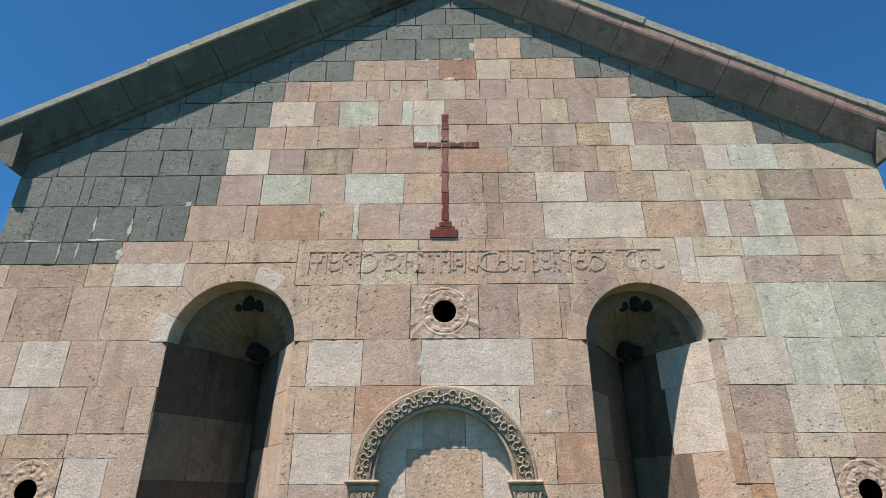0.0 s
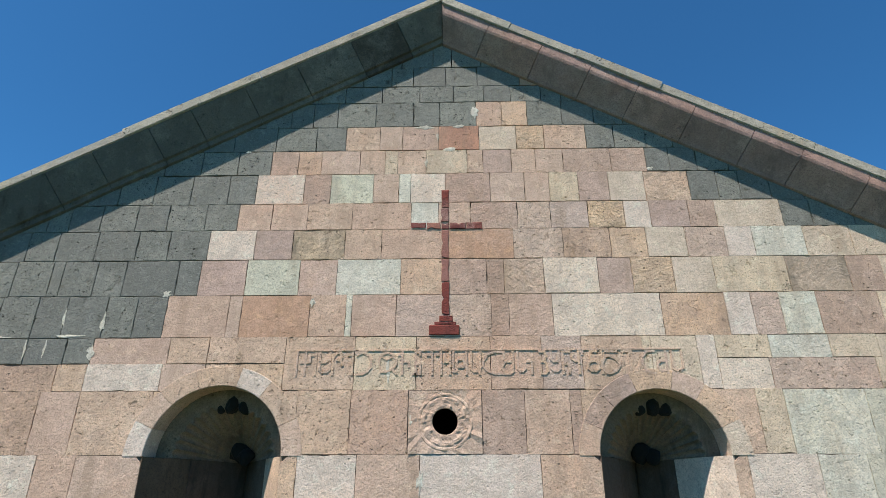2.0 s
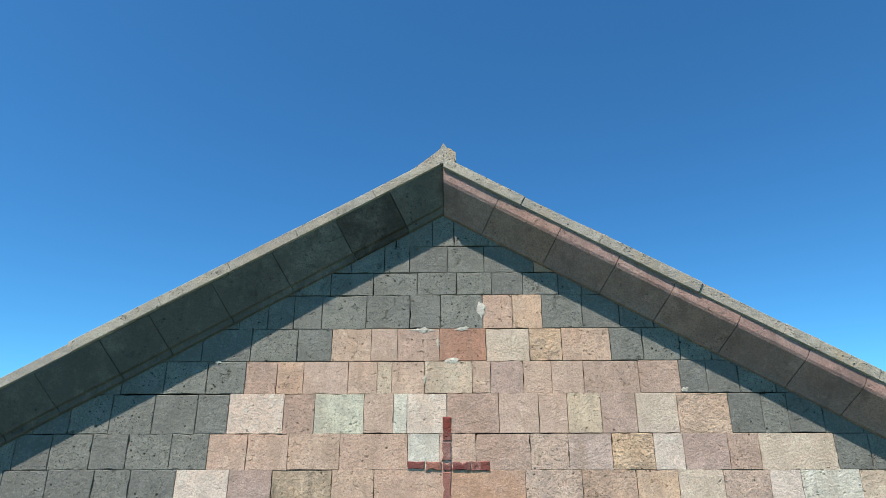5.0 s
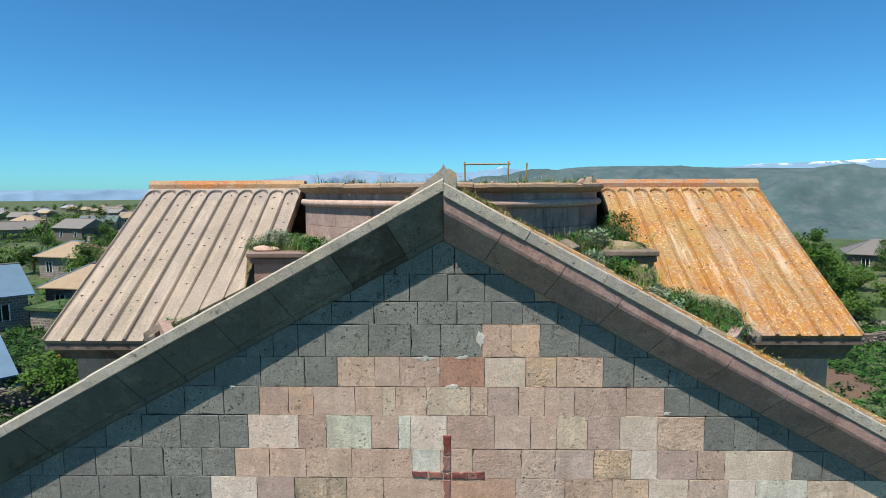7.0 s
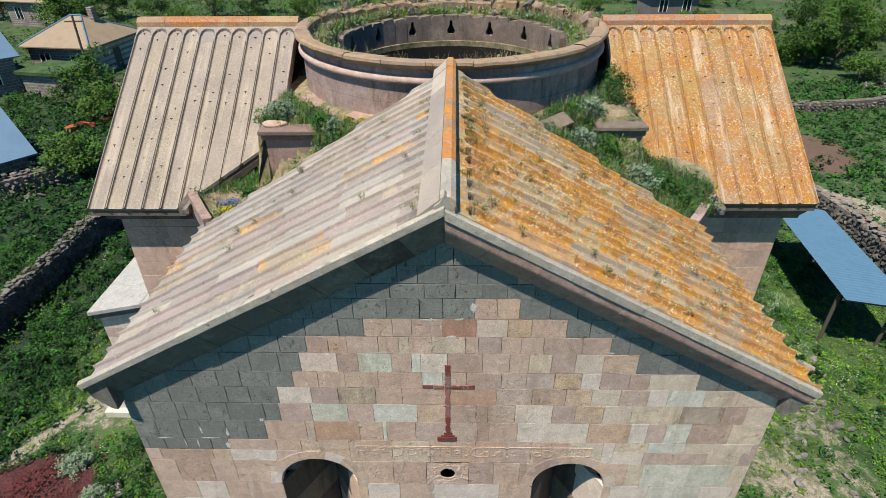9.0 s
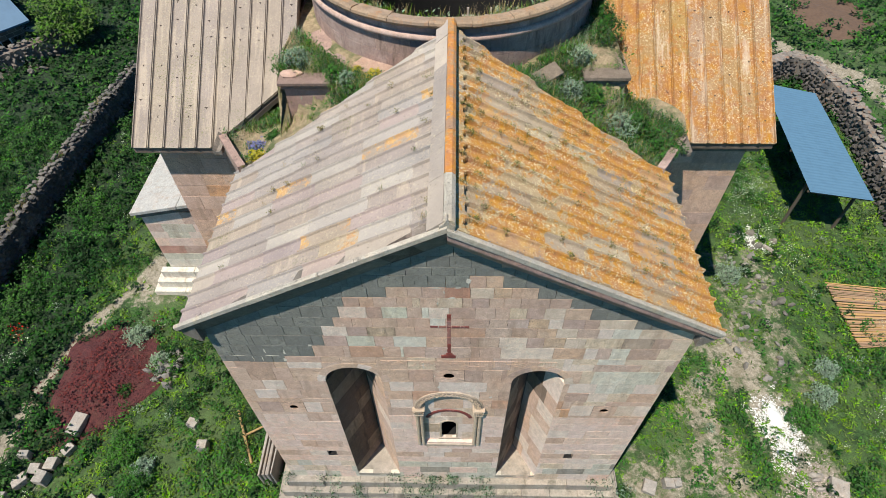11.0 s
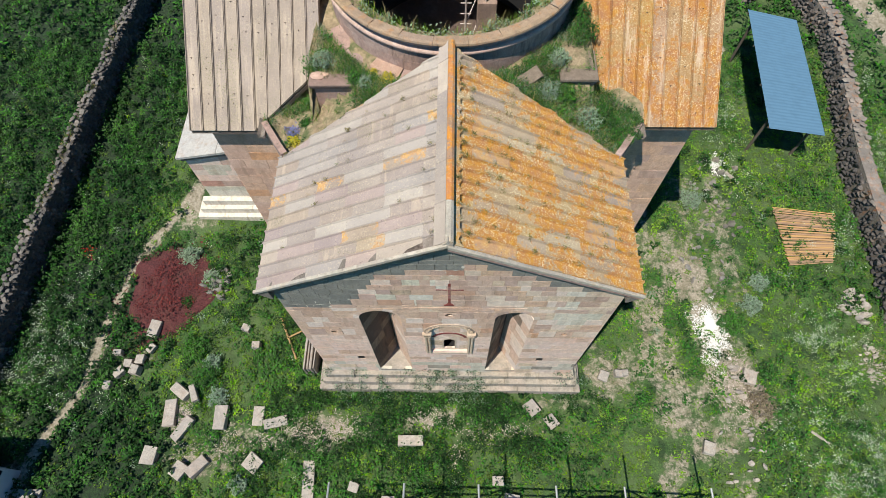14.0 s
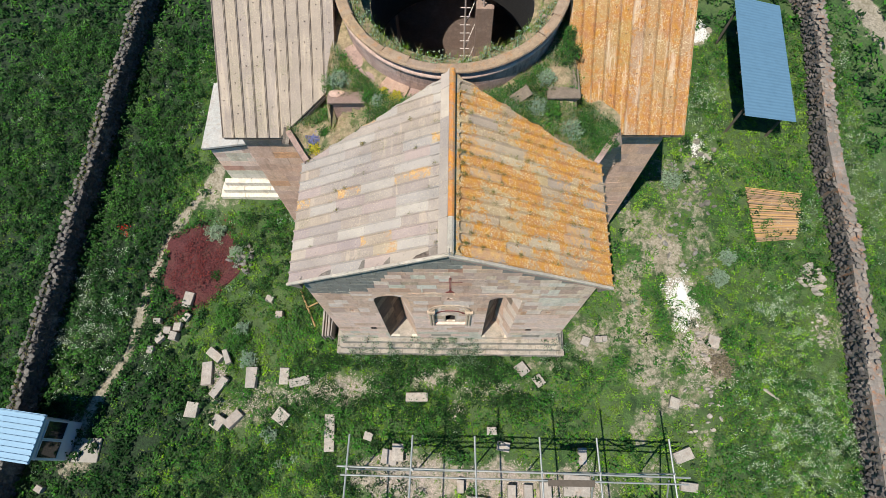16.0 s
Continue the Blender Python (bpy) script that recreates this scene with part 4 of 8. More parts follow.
def carved_disc(cx, cz, hole, rad, square, name, label):
    bm = bmesh.new()
    n, flat = 40, 0.5 if hole > 0.1 else 0.4
    prof = [(hole + 0.045, 0.045), (hole, 0.004), (hole + 0.004, -0.002), (hole + 0.02, -0.008), (hole + 0.04, -0.003)]
    q = hole + 0.05
    while q < rad - 0.03:
        prof += [(q, -0.004), (q + 0.012, -0.011), (q + 0.03, -0.011), (q + 0.042, -0.004)]
        q += 0.05
    prof += [(rad - 0.02, -0.004), (rad - 0.012, -0.012), (rad, -0.012), (rad + 0.006, -0.003)]
    hx, hz = ((square[1] - square[0]) / 2, (square[3] - square[2]) / 2) if square else (1, 1)

    def ang(i):
        """Even steps round, with one exactly at each corner of the square."""
        quad, q = divmod(i, n // 4)
        ca = math.atan2(hz, hx) if quad % 2 == 0 else math.atan2(hx, hz)
        q = q / (n // 8)
        return quad * math.pi / 2 + (ca * q if q <= 1 else ca + (math.pi / 2 - ca) * (q - 1))

    cols = [[bm.verts.new((cx + r * math.cos(ang(i)), FY + y * (flat if y < 0 else 1) - (0.005 * flat * math.sin(i * 2.4 + r * 60) if 0 > y > -0.0115 else 0), cz + r * math.sin(ang(i)))) for r, y in prof] for i in range(n)]
    for i in range(n):
        for k in range(len(prof) - 1):
            bm.faces.new((cols[i][k], cols[i][k + 1], cols[(i + 1) % n][k + 1], cols[(i + 1) % n][k]))
    if square:
        x0, x1, z0, z1 = square
        corner = []
        for i in range(n):
            a = ang(i)
            k = min((x1 - cx if math.cos(a) > 0 else cx - x0) / max(1e-6, abs(math.cos(a))), (z1 - cz if math.sin(a) > 0 else cz - z0) / max(1e-6, abs(math.sin(a))))
            corner.append(bm.verts.new((cx + k * math.cos(a), FY - 0.004 - 0.002 * math.sin(i * 3.1), cz + k * math.sin(a))))
        for i in range(n):
            bm.faces.new((cols[i][-1], corner[i], corner[(i + 1) % n], cols[(i + 1) % n][-1]))
    for v in bm.verts:
        if v.co.y < FY:
            v.co.y = min(FY - 0.0015, v.co.y + 0.009 * noise.noise(v.co * 22))
    bmesh.ops.recalc_face_normals(bm, faces=bm.faces)
    part(name, bm, TUFF["v" if hole > 0.1 else "p"], front_wall, label)


carved_disc(-0.085, 6.735, 0.100, 0.215, (-0.375, 0.205, 6.495, 6.975), "round_window", "carved grey stone round a small open oculus")
carved_disc(-3.31, 5.31, 0.085, 0.225, (-3.545, -3.075, 5.075, 5.545), "carved_disc", "carved round stone with a small opening")
carved_disc(3.10, 5.31, 0.085, 0.225, (2.865, 3.335, 5.075, 5.545), "carved_disc", "carved round stone with a small opening")

# ---- raking cornice and verge stones of the front ----
along = Vector((1, 0, -SLOPE)).normalized()
RAKE = 4.42 * math.hypot(1, SLOPE)
for side in (-1, 1):
    way = Vector((side * along.x, 0, along.z))
    rake = empty("raking_cornice", "", "")
    rake.parent = church
    rake.matrix_basis = Matrix.Identity(4)
    mat, lift = (CORNICE, 0.05) if side < 0 else (CORNICE_R, 0.014)

    up_r = Vector((-way.z * side, 0, way.x * side)) * (way.x * side)

    def swept(prof, s0, s1):
        bm = bmesh.new()
        ends = []
        for s in (s0 if s0 > 0 else -0.4, s1):
            o = Vector((XC, 0, APEX)) + way * s
            ends.append([bm.verts.new((o.x + up_r.x * dz, FY - dy, o.z + up_r.z * dz)) for dy, dz in prof])
        n = len(prof)
        for i in range(n):
            bm.faces.new((ends[0][i], ends[0][(i + 1) % n], ends[1][(i + 1) % n], ends[1][i]))
        bm.faces.new(ends[0][::-1])
        bm.faces.new(ends[1])
        if s0 <= 0.4:
            bmesh.ops.bisect_plane(bm, geom=bm.verts[:] + bm.edges[:] + bm.faces[:], plane_co=(XC + side * 0.0015, 0, 0), plane_no=(-side, 0, 0), clear_outer=True)
            bmesh.ops.holes_fill(bm, edges=[e for e in bm.edges if e.is_boundary])
        bmesh.ops.recalc_face_normals(bm, faces=bm.faces)
        for v in bm.verts:
            v.co += Vector((0, 0.006 * noise.noise(v.co * 5), 0.006 * noise.noise(v.co * 6 + Vector((3, 0, 0)))))
        return bm

    s = 0.0
    while s < RAKE - 0.1:
        L = min(rng.uniform(0.42, 0.62), RAKE - s)
        if RAKE - s - L < 0.25:
            L = RAKE - s
        j = rng.uniform(0, 0.006)
        prof = [(0.0 + j, -0.40), (0.022 + j, -0.39), (0.030 + j, -0.345), (0.052 + j, -0.335), (0.18 + j, -0.055), (0.182 + j, -0.042), (-0.15, -0.042), (-0.15, -0.40)] if side < 0 else [(0.0 + j, -0.41), (0.02 + j, -0.40), (0.035 + j, -0.37), (0.15 + j, -0.22), (0.178 + j, -0.185), (0.186 + j, -0.16), (0.188 + j, -0.077), (-0.15, -0.077), (-0.15, -0.41)]
        part("cornice_stone", swept([(a, b * 1.14) for a, b in prof], s + (0.003 if s else 0), s + L - 0.003), CORNICE_D if side < 0 and rng.random() < 0.3 else mat, rake)
        s += L
    s, foot = 0.0, -0.040 if side < 0 else -0.076
    while s < RAKE - 0.1:
        L = min(rng.uniform(0.6, 0.9), RAKE - s)
        if RAKE - s - L < 0.3:
            L = RAKE - s
        j = rng.uniform(-0.008, 0.008)
        prof = [(0.19 + j, foot), (0.205 + j, foot + 0.01), (0.205 + j, lift + j), (0.18 + j, lift + 0.012 + j), (0.135, lift + 0.010), (0.118, foot)]
        part("verge_stone", swept([(a, b * 1.14) for a, b in prof], s + (0.002 if s else 0), s + L - 0.002), FASCIA, rake)
        s += L

# ---- roofs of stone slabs ----


def slab(parent, origin, down, across, length, width, material, top=False, lip=0.06, lean=0.0, rimw=0.12, plane=None, step=0.010):
    """One roof slab: a trough with raised rims, its upper end rounded where it meets the ridge."""
    up = across.cross(down).normalized()
    if up.z < 0:
        up = -up
    bm = bmesh.new()
    if top:
        nu, nv = 22, 20
        grid = []
        for v in range(nv + 1):
            s = length * (v / nv) ** 1.4
            row = []
            for u in range(nu + 1):
                q = (u / nu - 0.5) * width
                rim = width / 2 - max(0.02, rimw * width)
                d = abs(q) if s > rim + 0.21 else math.hypot(q, rim + 0.21 - s)
                h = lip if d > rim else 0.0
                row.append(bm.verts.new((q, s, h + 0.03)))
            grid.append(row)
        for a, b in zip(grid, grid[1:]):
            for u in range(nu):
                bm.faces.new((a[u], a[u + 1], b[u + 1], b[u]))
        edge = [r[0] for r in grid] + grid[-1][1:] + [r[-1] for r in grid[-2::-1]] + grid[0][-2:0:-1]
    else:
        prof = [(sg * (0.5 - rimw * q), h) for sg, q, h in ((-1, 0, 0.6), (-1, 0.25, 1.0), (-1, 0.65, 0.95), (-1, 1.0, 0.25), (-1, 1.5, 0.0), (1, 1.5, 0.0), (1, 1.0, 0.25), (1, 0.65, 0.95), (1, 0.25, 1.0), (1, 0, 0.6))]
        ends = []
        for s, dz in ((0.0, 0.0), (length + 0.02, step)):
            ends.append([bm.verts.new((u * (width - 0.004), s, lip * h + 0.03 + dz + rng.uniform(-0.003, 0.003))) for u, h in prof])
        for u in range(len(prof) - 1):
            bm.faces.new((ends[0][u], ends[0][u + 1], ends[1][u + 1], ends[1][u]))
        edge = [ends[0][0], *ends[1], *ends[0][:0:-1]]
    low = [bm.verts.new((v.co.x, v.co.y, -0.03)) for v in edge]
    for i in range(len(edge)):
        j = (i + 1) % len(edge)
        bm.faces.new((edge[i], low[i], low[j], edge[j]))
    bmesh.ops.recalc_face_normals(bm, faces=bm.faces)
    x = down.cross(up).normalized()
    m = Matrix(((x.x, down.x, up.x, origin.x), (x.y, down.y, up.y, origin.y), (x.z, down.z, up.z, origin.z), (0, 0, 0, 1)))
    m = m @ Matrix.Rotation(rng.uniform(-0.008, 0.008) + lean, 4, "Y")
    if plane:
        co, no = m.inverted() @ plane[0], (m.to_3x3().transposed() @ plane[1]).normalized()
        side_of = [(v.co - co).dot(no) for v in bm.verts]
        if min(side_of) > -0.02:
            bm.free()
            return
        if max(side_of) > 0:
            bmesh.ops.bisect_plane(bm, geom=bm.verts[:] + bm.edges[:] + bm.faces[:], plane_co=co, plane_no=no, clear_outer=True)
            bmesh.ops.holes_fill(bm, edges=[e for e in bm.edges if e.is_boundary])
    part("roof_slab", bm, material, parent, m=m)


def strips(parent, ridge0, along, down, count, width, reach, material, mats=(), lean=0.0, lip=0.075, rimw=0.12, plane=None, long=(0.7, 1.15), step=0.010, odd=0.06):
    """Rows of slabs from the ridge down; reach(i) gives where the row begins and ends."""
    for i in range(count):
        a, b = reach(i)
        if b - a < 0.15:
            continue
        o = ridge0 + along * (width * (i + 0.5))
        s, first = a, a < 0.01
        while s < b - 0.02:
            L = rng.uniform(0.5, 0.6) if first else rng.uniform(*long)
            if b - s - L < 0.35:
                L = b - s
            slab(parent, o + down * s, down, along, L, width, rng.choice(mats) if mats and rng.random() < odd else material, first, lean=lean, lip=lip, rimw=rimw, plane=plane, step=step)
            first = False
            s += L


NAVE0, NAVE1 = 4.525, 9.68
front_roof_bm = bmesh.new()
for side in (-1, 1):
    p = [(XC, NAVE0, APEX - 0.10), (XC + side * 4.36, NAVE0, APEX - 0.10 - 4.36 * SLOPE), (XC + side * 4.36, 8.25, APEX - 0.10 - 4.36 * SLOPE), (XC, NAVE1, APEX - 0.10)]
    a = [front_roof_bm.verts.new(q) for q in p]
    b = [front_roof_bm.verts.new((q[0], q[1], q[2] - 0.10)) for q in p]
    front_roof_bm.faces.new(a)
    front_roof_bm.faces.new(b[::-1])
    for i in range(4):
        front_roof_bm.faces.new((a[i], b[i], b[(i + 1) % 4], a[(i + 1) % 4]))
bmesh.ops.recalc_face_normals(front_roof_bm, faces=front_roof_bm.faces)
front_roof = part("front_roof", front_roof_bm, MORTAR, church, "gabled stone slab roof, pale on one slope and orange with lichen on the other")
WN = 0.31
rows_n = int((NAVE1 - NAVE0) / WN) + 1
for side in (-1, 1):
    way = Vector((side * along.x, 0, along.z))

    def reach(i):
        y = NAVE0 + WN * (i + 0.5)
        q = y - WN / 2
        dx = 4.40 if q < 8.25 else 4.40 * (NAVE1 - q) / (NAVE1 - 8.25)
        return 0.0, (dx - 0.02) * math.hypot(1, SLOPE)

    strips(front_roof, Vector((XC, NAVE0, APEX - 0.085)), Vector((0, 1, 0)), way, rows_n, WN, reach, SLAB_PALE if side < 0 else SLAB_ORANGE, (SLAB_TAN, SLAB_WHITE, SLAB_WHITE, SLAB_ROSE, SLAB_OCHRE) if side < 0 else (SLAB_GREY, SLAB_OCHRE), odd=0.6 if side < 0 else 0.24, lean=0.022 * side, lip=0.048 if side < 0 else 0.078, rimw=0.10, step=0.018 if side < 0 else 0.032, plane=(Vector((XC, NAVE1, 0)), Vector((side * (NAVE1 - 8.25), 4.40, 0))))
y = NAVE0 - 0.02
while y < NAVE1:
    L = min(rng.uniform(0.7, 1.0), NAVE1 - y)
    j = rng.uniform(-0.008, 0.008)
    bm = bmesh.new()
    prism(bm, [(XC - 0.27, y, APEX - 0.17), (XC - 0.27, y, APEX - 0.06 + j), (XC - 0.05, y, APEX + 0.12 + j), (XC - 0.05, y, APEX - 0.10)], (0, L - 0.005, 0))
    bmesh.ops.recalc_face_normals(bm, faces=bm.faces)
    rs = part("ridge_stone", bm, SLAB_PALE if y < 7.6 else RIDGE_PALE, front_roof)
    bm = bmesh.new()
    prism(bm, [(XC - 0.046, y, APEX - 0.10), (XC - 0.046, y, APEX + 0.125 + j), (XC - 0.02, y, APEX + 0.15 + j), (XC + 0.06, y, APEX + 0.145 + j), (XC + 0.11, y, APEX + 0.10), (XC + 0.12, y, APEX - 0.10)], (0, L - 0.005, 0))
    bmesh.ops.recalc_face_normals(bm, faces=bm.faces)
    part("lichen_edge", bm, FASCIA if y < 4.6 else RIDGE_ORANGE, rs, "edge grown over with orange lichen")
    y += L

bm = bmesh.new()
prism(bm, [(XC - 0.10, NAVE0 - 0.05, APEX - 0.06), (XC - 0.10, NAVE0 - 0.05, APEX + 0.05), (XC - 0.04, NAVE0 - 0.05, APEX + 0.10), (XC, NAVE0 - 0.05, APEX + 0.18), (XC + 0.05, NAVE0 - 0.05, APEX + 0.10), (XC + 0.10, NAVE0 - 0.05, APEX + 0.05), (XC + 0.10, NAVE0 - 0.05, APEX - 0.06)], (0, 0.12, 0))
bmesh.ops.recalc_face_normals(bm, faces=bm.faces)
part("apex_stone", bm, FASCIA, front_roof, "small pointed stone at the gable top")

# ---- transepts ----
k = Mat("terrace_earth", 0.95)
c = k.mix(k.ramp(k.noise(7, 6, 0.7), (0.35, 0.0), (0.65, 1.0)), lin(120, 104, 80), lin(160, 142, 112))
c = k.mix(k.ramp(k.noise(2.2, 5, 0.7), (0.46, 0.0), (0.62, 0.9)), c, lin(70, 84, 44))
k.bump(k.noise(18, 6, 0.7), 0.8, 0.04)
EARTH = k.done(c)
NOTCH = plain("dark_joint", lin(64, 52, 46), 0.95)
EAVE_Y, EAVE_Z, RID_Y, RID_Z = 9.27, 8.40, 13.10, 11.05
TS = (RID_Z - EAVE_Z) / (RID_Y - EAVE_Y)
tdown = Vector((0, -1, -TS)).normalized()
TL = math.hypot(RID_Y - EAVE_Y, RID_Z - EAVE_Z)
DIAG_TOP = 10.55                   # where the slanting cut of the inner corner ends


def wall_of(parent, name, x0, x1, z0, z1, m, kinds, pieces=True, hmin=0.34, hmax=0.46, label=""):
    """A wall in courses of separate stones in front of a core."""
    bm = bmesh.new()
    box(bm, x0, x1, 0.05, 0.6, z0, z1, m)
    wall = part(name, bm, MORTAR, parent, label)
    z, row = z0, 0
    joined = None if pieces else bmesh.new()
    while z < z1 - 0.02:
        of = kinds if isinstance(kinds, str) else kinds[row % len(kinds)]
        row += 1
        h = rng.uniform(hmin, hmax)
        if z1 - z - h < 0.2:
            h = z1 - z
        x = x0
        while x < x1 - 0.02:
            w = rng.uniform(0.4, 0.9)
            if x1 - x - w < 0.25:
                w = x1 - x
            bm = bmesh.new() if pieces else joined
            stone_face(bm, [(x, z), (x + w, z), (x + w, z + h), (x, z + h)], 0.08, rng, rng.uniform(-0.0015, 0.0015), 0.004, None if pieces else m, 0.003)
            if pieces:
                part("stone_block", bm, TUFF[rng.choice(of)], wall, m=m)
            x += w
        z += h
    if joined:
        tagged(part("masonry", joined, WALL_MIX, wall), kind="stuff")
    return wall


def terrace_z(x, y):
    """Height of the earth between the roofs and the drum."""
    a = abs(x - XC)
    low = min(9.85, max(8.60, 10.82 - 0.55 * a))
    if x < XC:
        high = 9.84 + 0.10 * float(bump01((y - 9.6) / 0.8))
        k = float(bump01((y - 9.56) / 0.10)) if a < 3.6 else 0.0
        if a < 2.4:
            k = max(k, float(bump01((y - 9.0) / 0.5)))
        return low + (high - low) * k
    k = float(bump01((y - 8.9) / 1.1))
    return low + (max(low, 9.74 + 0.26 * float(bump01((y - 9.7) / 0.6)) if a < 3.6 else 9.05) - low) * k


for side in (-1, 1):
    x_in, x_out = (-3.55, -7.12) if side < 0 else (3.30, 6.92)
    ex = EAVE_Y if side < 0 else EAVE_Y + 0.12
    corner = -5.25 if side < 0 else 5.02
    base = bmesh.new()
    zt = lambda y: RID_Z - TS * abs(RID_Y - y)
    for y0, y1 in ((ex, RID_Y), (RID_Y, 2 * RID_Y - ex)):
        lo = min(y0, y1)
        outline = [(x_out, y0), (x_out, y1), (x_in, y1), (x_in, DIAG_TOP if y0 < RID_Y else y0)] + ([(corner, ex)] if y0 < RID_Y else [])
        a = [base.verts.new((x, y, zt(y) - 0.05)) for x, y in outline]
        b = [base.verts.new((x, y, zt(y) - 0.17)) for x, y in outline]
        base.faces.new(a)
        base.faces.new(b[::-1])
        for i in range(len(a)):
            base.faces.new((a[i], b[i], b[(i + 1) % len(a)], a[(i + 1) % len(a)]))
    bmesh.ops.recalc_face_normals(base, faces=base.faces)
    roof = part("transept_roof", base, MORTAR, church, "tan stone slab roof with raised joints" if side < 0 else "stone slab roof covered in orange lichen")
    count = 10
    wt = abs(x_out - x_in) / count

    def reach_t(i):
        x = abs(x_in) + wt * (i + 0.5)
        k = (abs(corner) - x - wt / 2) / (abs(corner) - abs(x_in))
        y_end = ex if k <= 0 else ex + (DIAG_TOP - ex) * k
        return 0.0, (RID_Y - y_end) * math.hypot(1, TS)

    strips(roof, Vector((x_in, RID_Y, RID_Z - 0.02)), Vector((side, 0, 0)), tdown, count, wt, reach_t, SLAB_TAN if side < 0 else SLAB_ORANGE_T, (SLAB_PALE,) if side < 0 else (), lip=0.052, rimw=0.085, plane=(Vector((corner, ex, 0)), Vector((-side * (DIAG_TOP - ex), -(abs(corner) - abs(x_in)), 0))), long=(5.0, 5.2))
    strips(roof, Vector((x_in, RID_Y, RID_Z - 0.02)), Vector((side, 0, 0)), Vector((0, 1, -TS)).normalized(), count, wt, lambda i: (0.0, TL - 0.05), SLAB_TAN)
    bm = bmesh.new()      # small dark joint notches
    up_t = Vector((0, -TS, 1)).normalized()
    for i in range(count):
        for s_ in np.arange(0.35, TL - 0.1, 0.47 if side < 0 else 0.62):
            o = Vector((x_in, RID_Y, RID_Z - 0.02)) + Vector((side, 0, 0)) * (wt * (i + 0.5 + rng.uniform(-0.12, 0.2))) + tdown * (s_ + rng.uniform(-0.16, 0.16)) + up_t * 0.03
            if side * o.x < abs(corner) - (o.y - ex) * (abs(corner) - abs(x_in)) / (DIAG_TOP - ex) + 0.1 or rng.random() < 0.3:
                continue
            m_ = Matrix(((1, tdown.x, up_t.x, o.x), (0, tdown.y, up_t.y, o.y), (0, tdown.z, up_t.z, o.z), (0, 0, 0, 1)))
            w_ = rng.uniform(0.015, 0.032)
            box(bm, -w_, w_, -0.005, 0.005, -0.02, 0.015, m_)
            box(bm, -0.005, 0.005, 0.006, rng.uniform(0.02, 0.045), -0.02, 0.014, m_)
    bmesh.ops.recalc_face_normals(bm, faces=bm.faces)
    tagged(part("joint_marking", bm, NOTCH, roof), kind="stuff")
    # ridge stones, with the outer verge
    x = abs(x_in) - 0.05
    while x < abs(x_out):
        L = min(rng.uniform(0.8, 1.2), abs(x_out) + 0.02 - x)
        bm = bmesh.new()
        prism(bm, [(side * x, RID_Y - 0.17, RID_Z - 0.05), (side * x, RID_Y - 0.16, RID_Z + 0.06), (side * x, RID_Y - 0.06, RID_Z + 0.15), (side * x, RID_Y + 0.08, RID_Z + 0.14), (side * x, RID_Y + 0.16, RID_Z + 0.04), (side * x, RID_Y + 0.16, RID_Z - 0.05)], (side * (L - 0.006), 0, 0))
        bmesh.ops.recalc_face_normals(bm, faces=bm.faces)
        part("ridge_stone", bm, RIDGE_TAN, roof)
        x += L
    # walls below
    wx = x_out - side * 0.32
    wy = ex + 0.33
    x_lo, x_hi = (wx, -4.4) if side < 0 else (4.15, wx)
    wall_of(church, "transept_wall", x_lo, x_hi, 1.0, 8.22, Matrix.Translation((0, wy, 0)), ("sso", "ssp", "spso", "srs", "sos", "sts", "ssp") if side < 0 else "ssmsssp", True)
    bm = bmesh.new()      # eaves moulding under the slabs
    prism(bm, [(0, wy + 0.05, 7.98), (0, wy - 0.02, 7.98), (0, wy - 0.05, 8.06), (0, wy - 0.22, 8.24), (0, wy - 0.22, 8.36), (0, wy + 0.3, 8.36)], (abs(x_out - corner) - 0.1, 0, 0))
    bmesh.ops.translate(bm, verts=bm.verts, vec=((x_out + 0.05) if side < 0 else corner + 0.05, 0, 0))
    bmesh.ops.recalc_face_normals(bm, faces=bm.faces)
    part("eaves_moulding", bm, CORNICE, church)
    # end wall with its gable
    bm = bmesh.new()
    y2 = 2 * RID_Y - wy
    prism(bm, [(wx, wy + 0.02, 0.9), (wx, y2, 0.9), (wx, y2, 8.25), (wx, RID_Y, RID_Z - 0.2), (wx, wy + 0.02, 8.25)], (-side * 0.6, 0, 0))
    bmesh.ops.recalc_face_normals(bm, faces=bm.faces)
    part("end_wall", bm, MORTAR, church)
    wall_of(church, "end_wall_facing", 0.0 if side < 0 else 0.03, y2 - wy - (0.03 if side < 0 else 0.0), 1.0, 8.2, Matrix.Translation((wx, y2 if side < 0 else wy, 0)) @ Matrix.Rotation(radians(-90 if side < 0 else 90), 4, "Z"), "pst", False)
    wall_of(church, "rear_wall", 0.0, abs(wx) - 4.2, 1.0, 8.2, Matrix.Translation((wx if side > 0 else -4.2, y2, 0)) @ Matrix.Rotation(radians(180), 4, "Z"), "pst", False)
    # the side of the front arm, the slanting corner and its gutter stones
    x_side = XC + side * HW
    wall_of(church, "side_wall", 0.0 if side < 0 else 0.12, 4.9 if side < 0 else 5.0, WALL_Z, 8.2, Matrix.Translation((x_side, 9.65 if side < 0 else FY, 0)) @ Matrix.Rotation(radians(-90 if side < 0 else 90), 4, "Z"), "pst", False)
    eav = XC + side * 4.42
    ze = APEX - 4.42 * SLOPE
    bm = bmesh.new()
    prism(bm, [(x_side - side * 0.02, 0, ze - 0.42), (x_side + side * 0.05, 0, ze - 0.40), (eav - side * 0.06, 0, ze - 0.2), (eav - side * 0.04, 0, ze - 0.10), (x_side, 0, ze + 0.05)], (0, 3.78, 0))
    bmesh.ops.translate(bm, verts=bm.verts, vec=(0, FY - 0.15, 0))
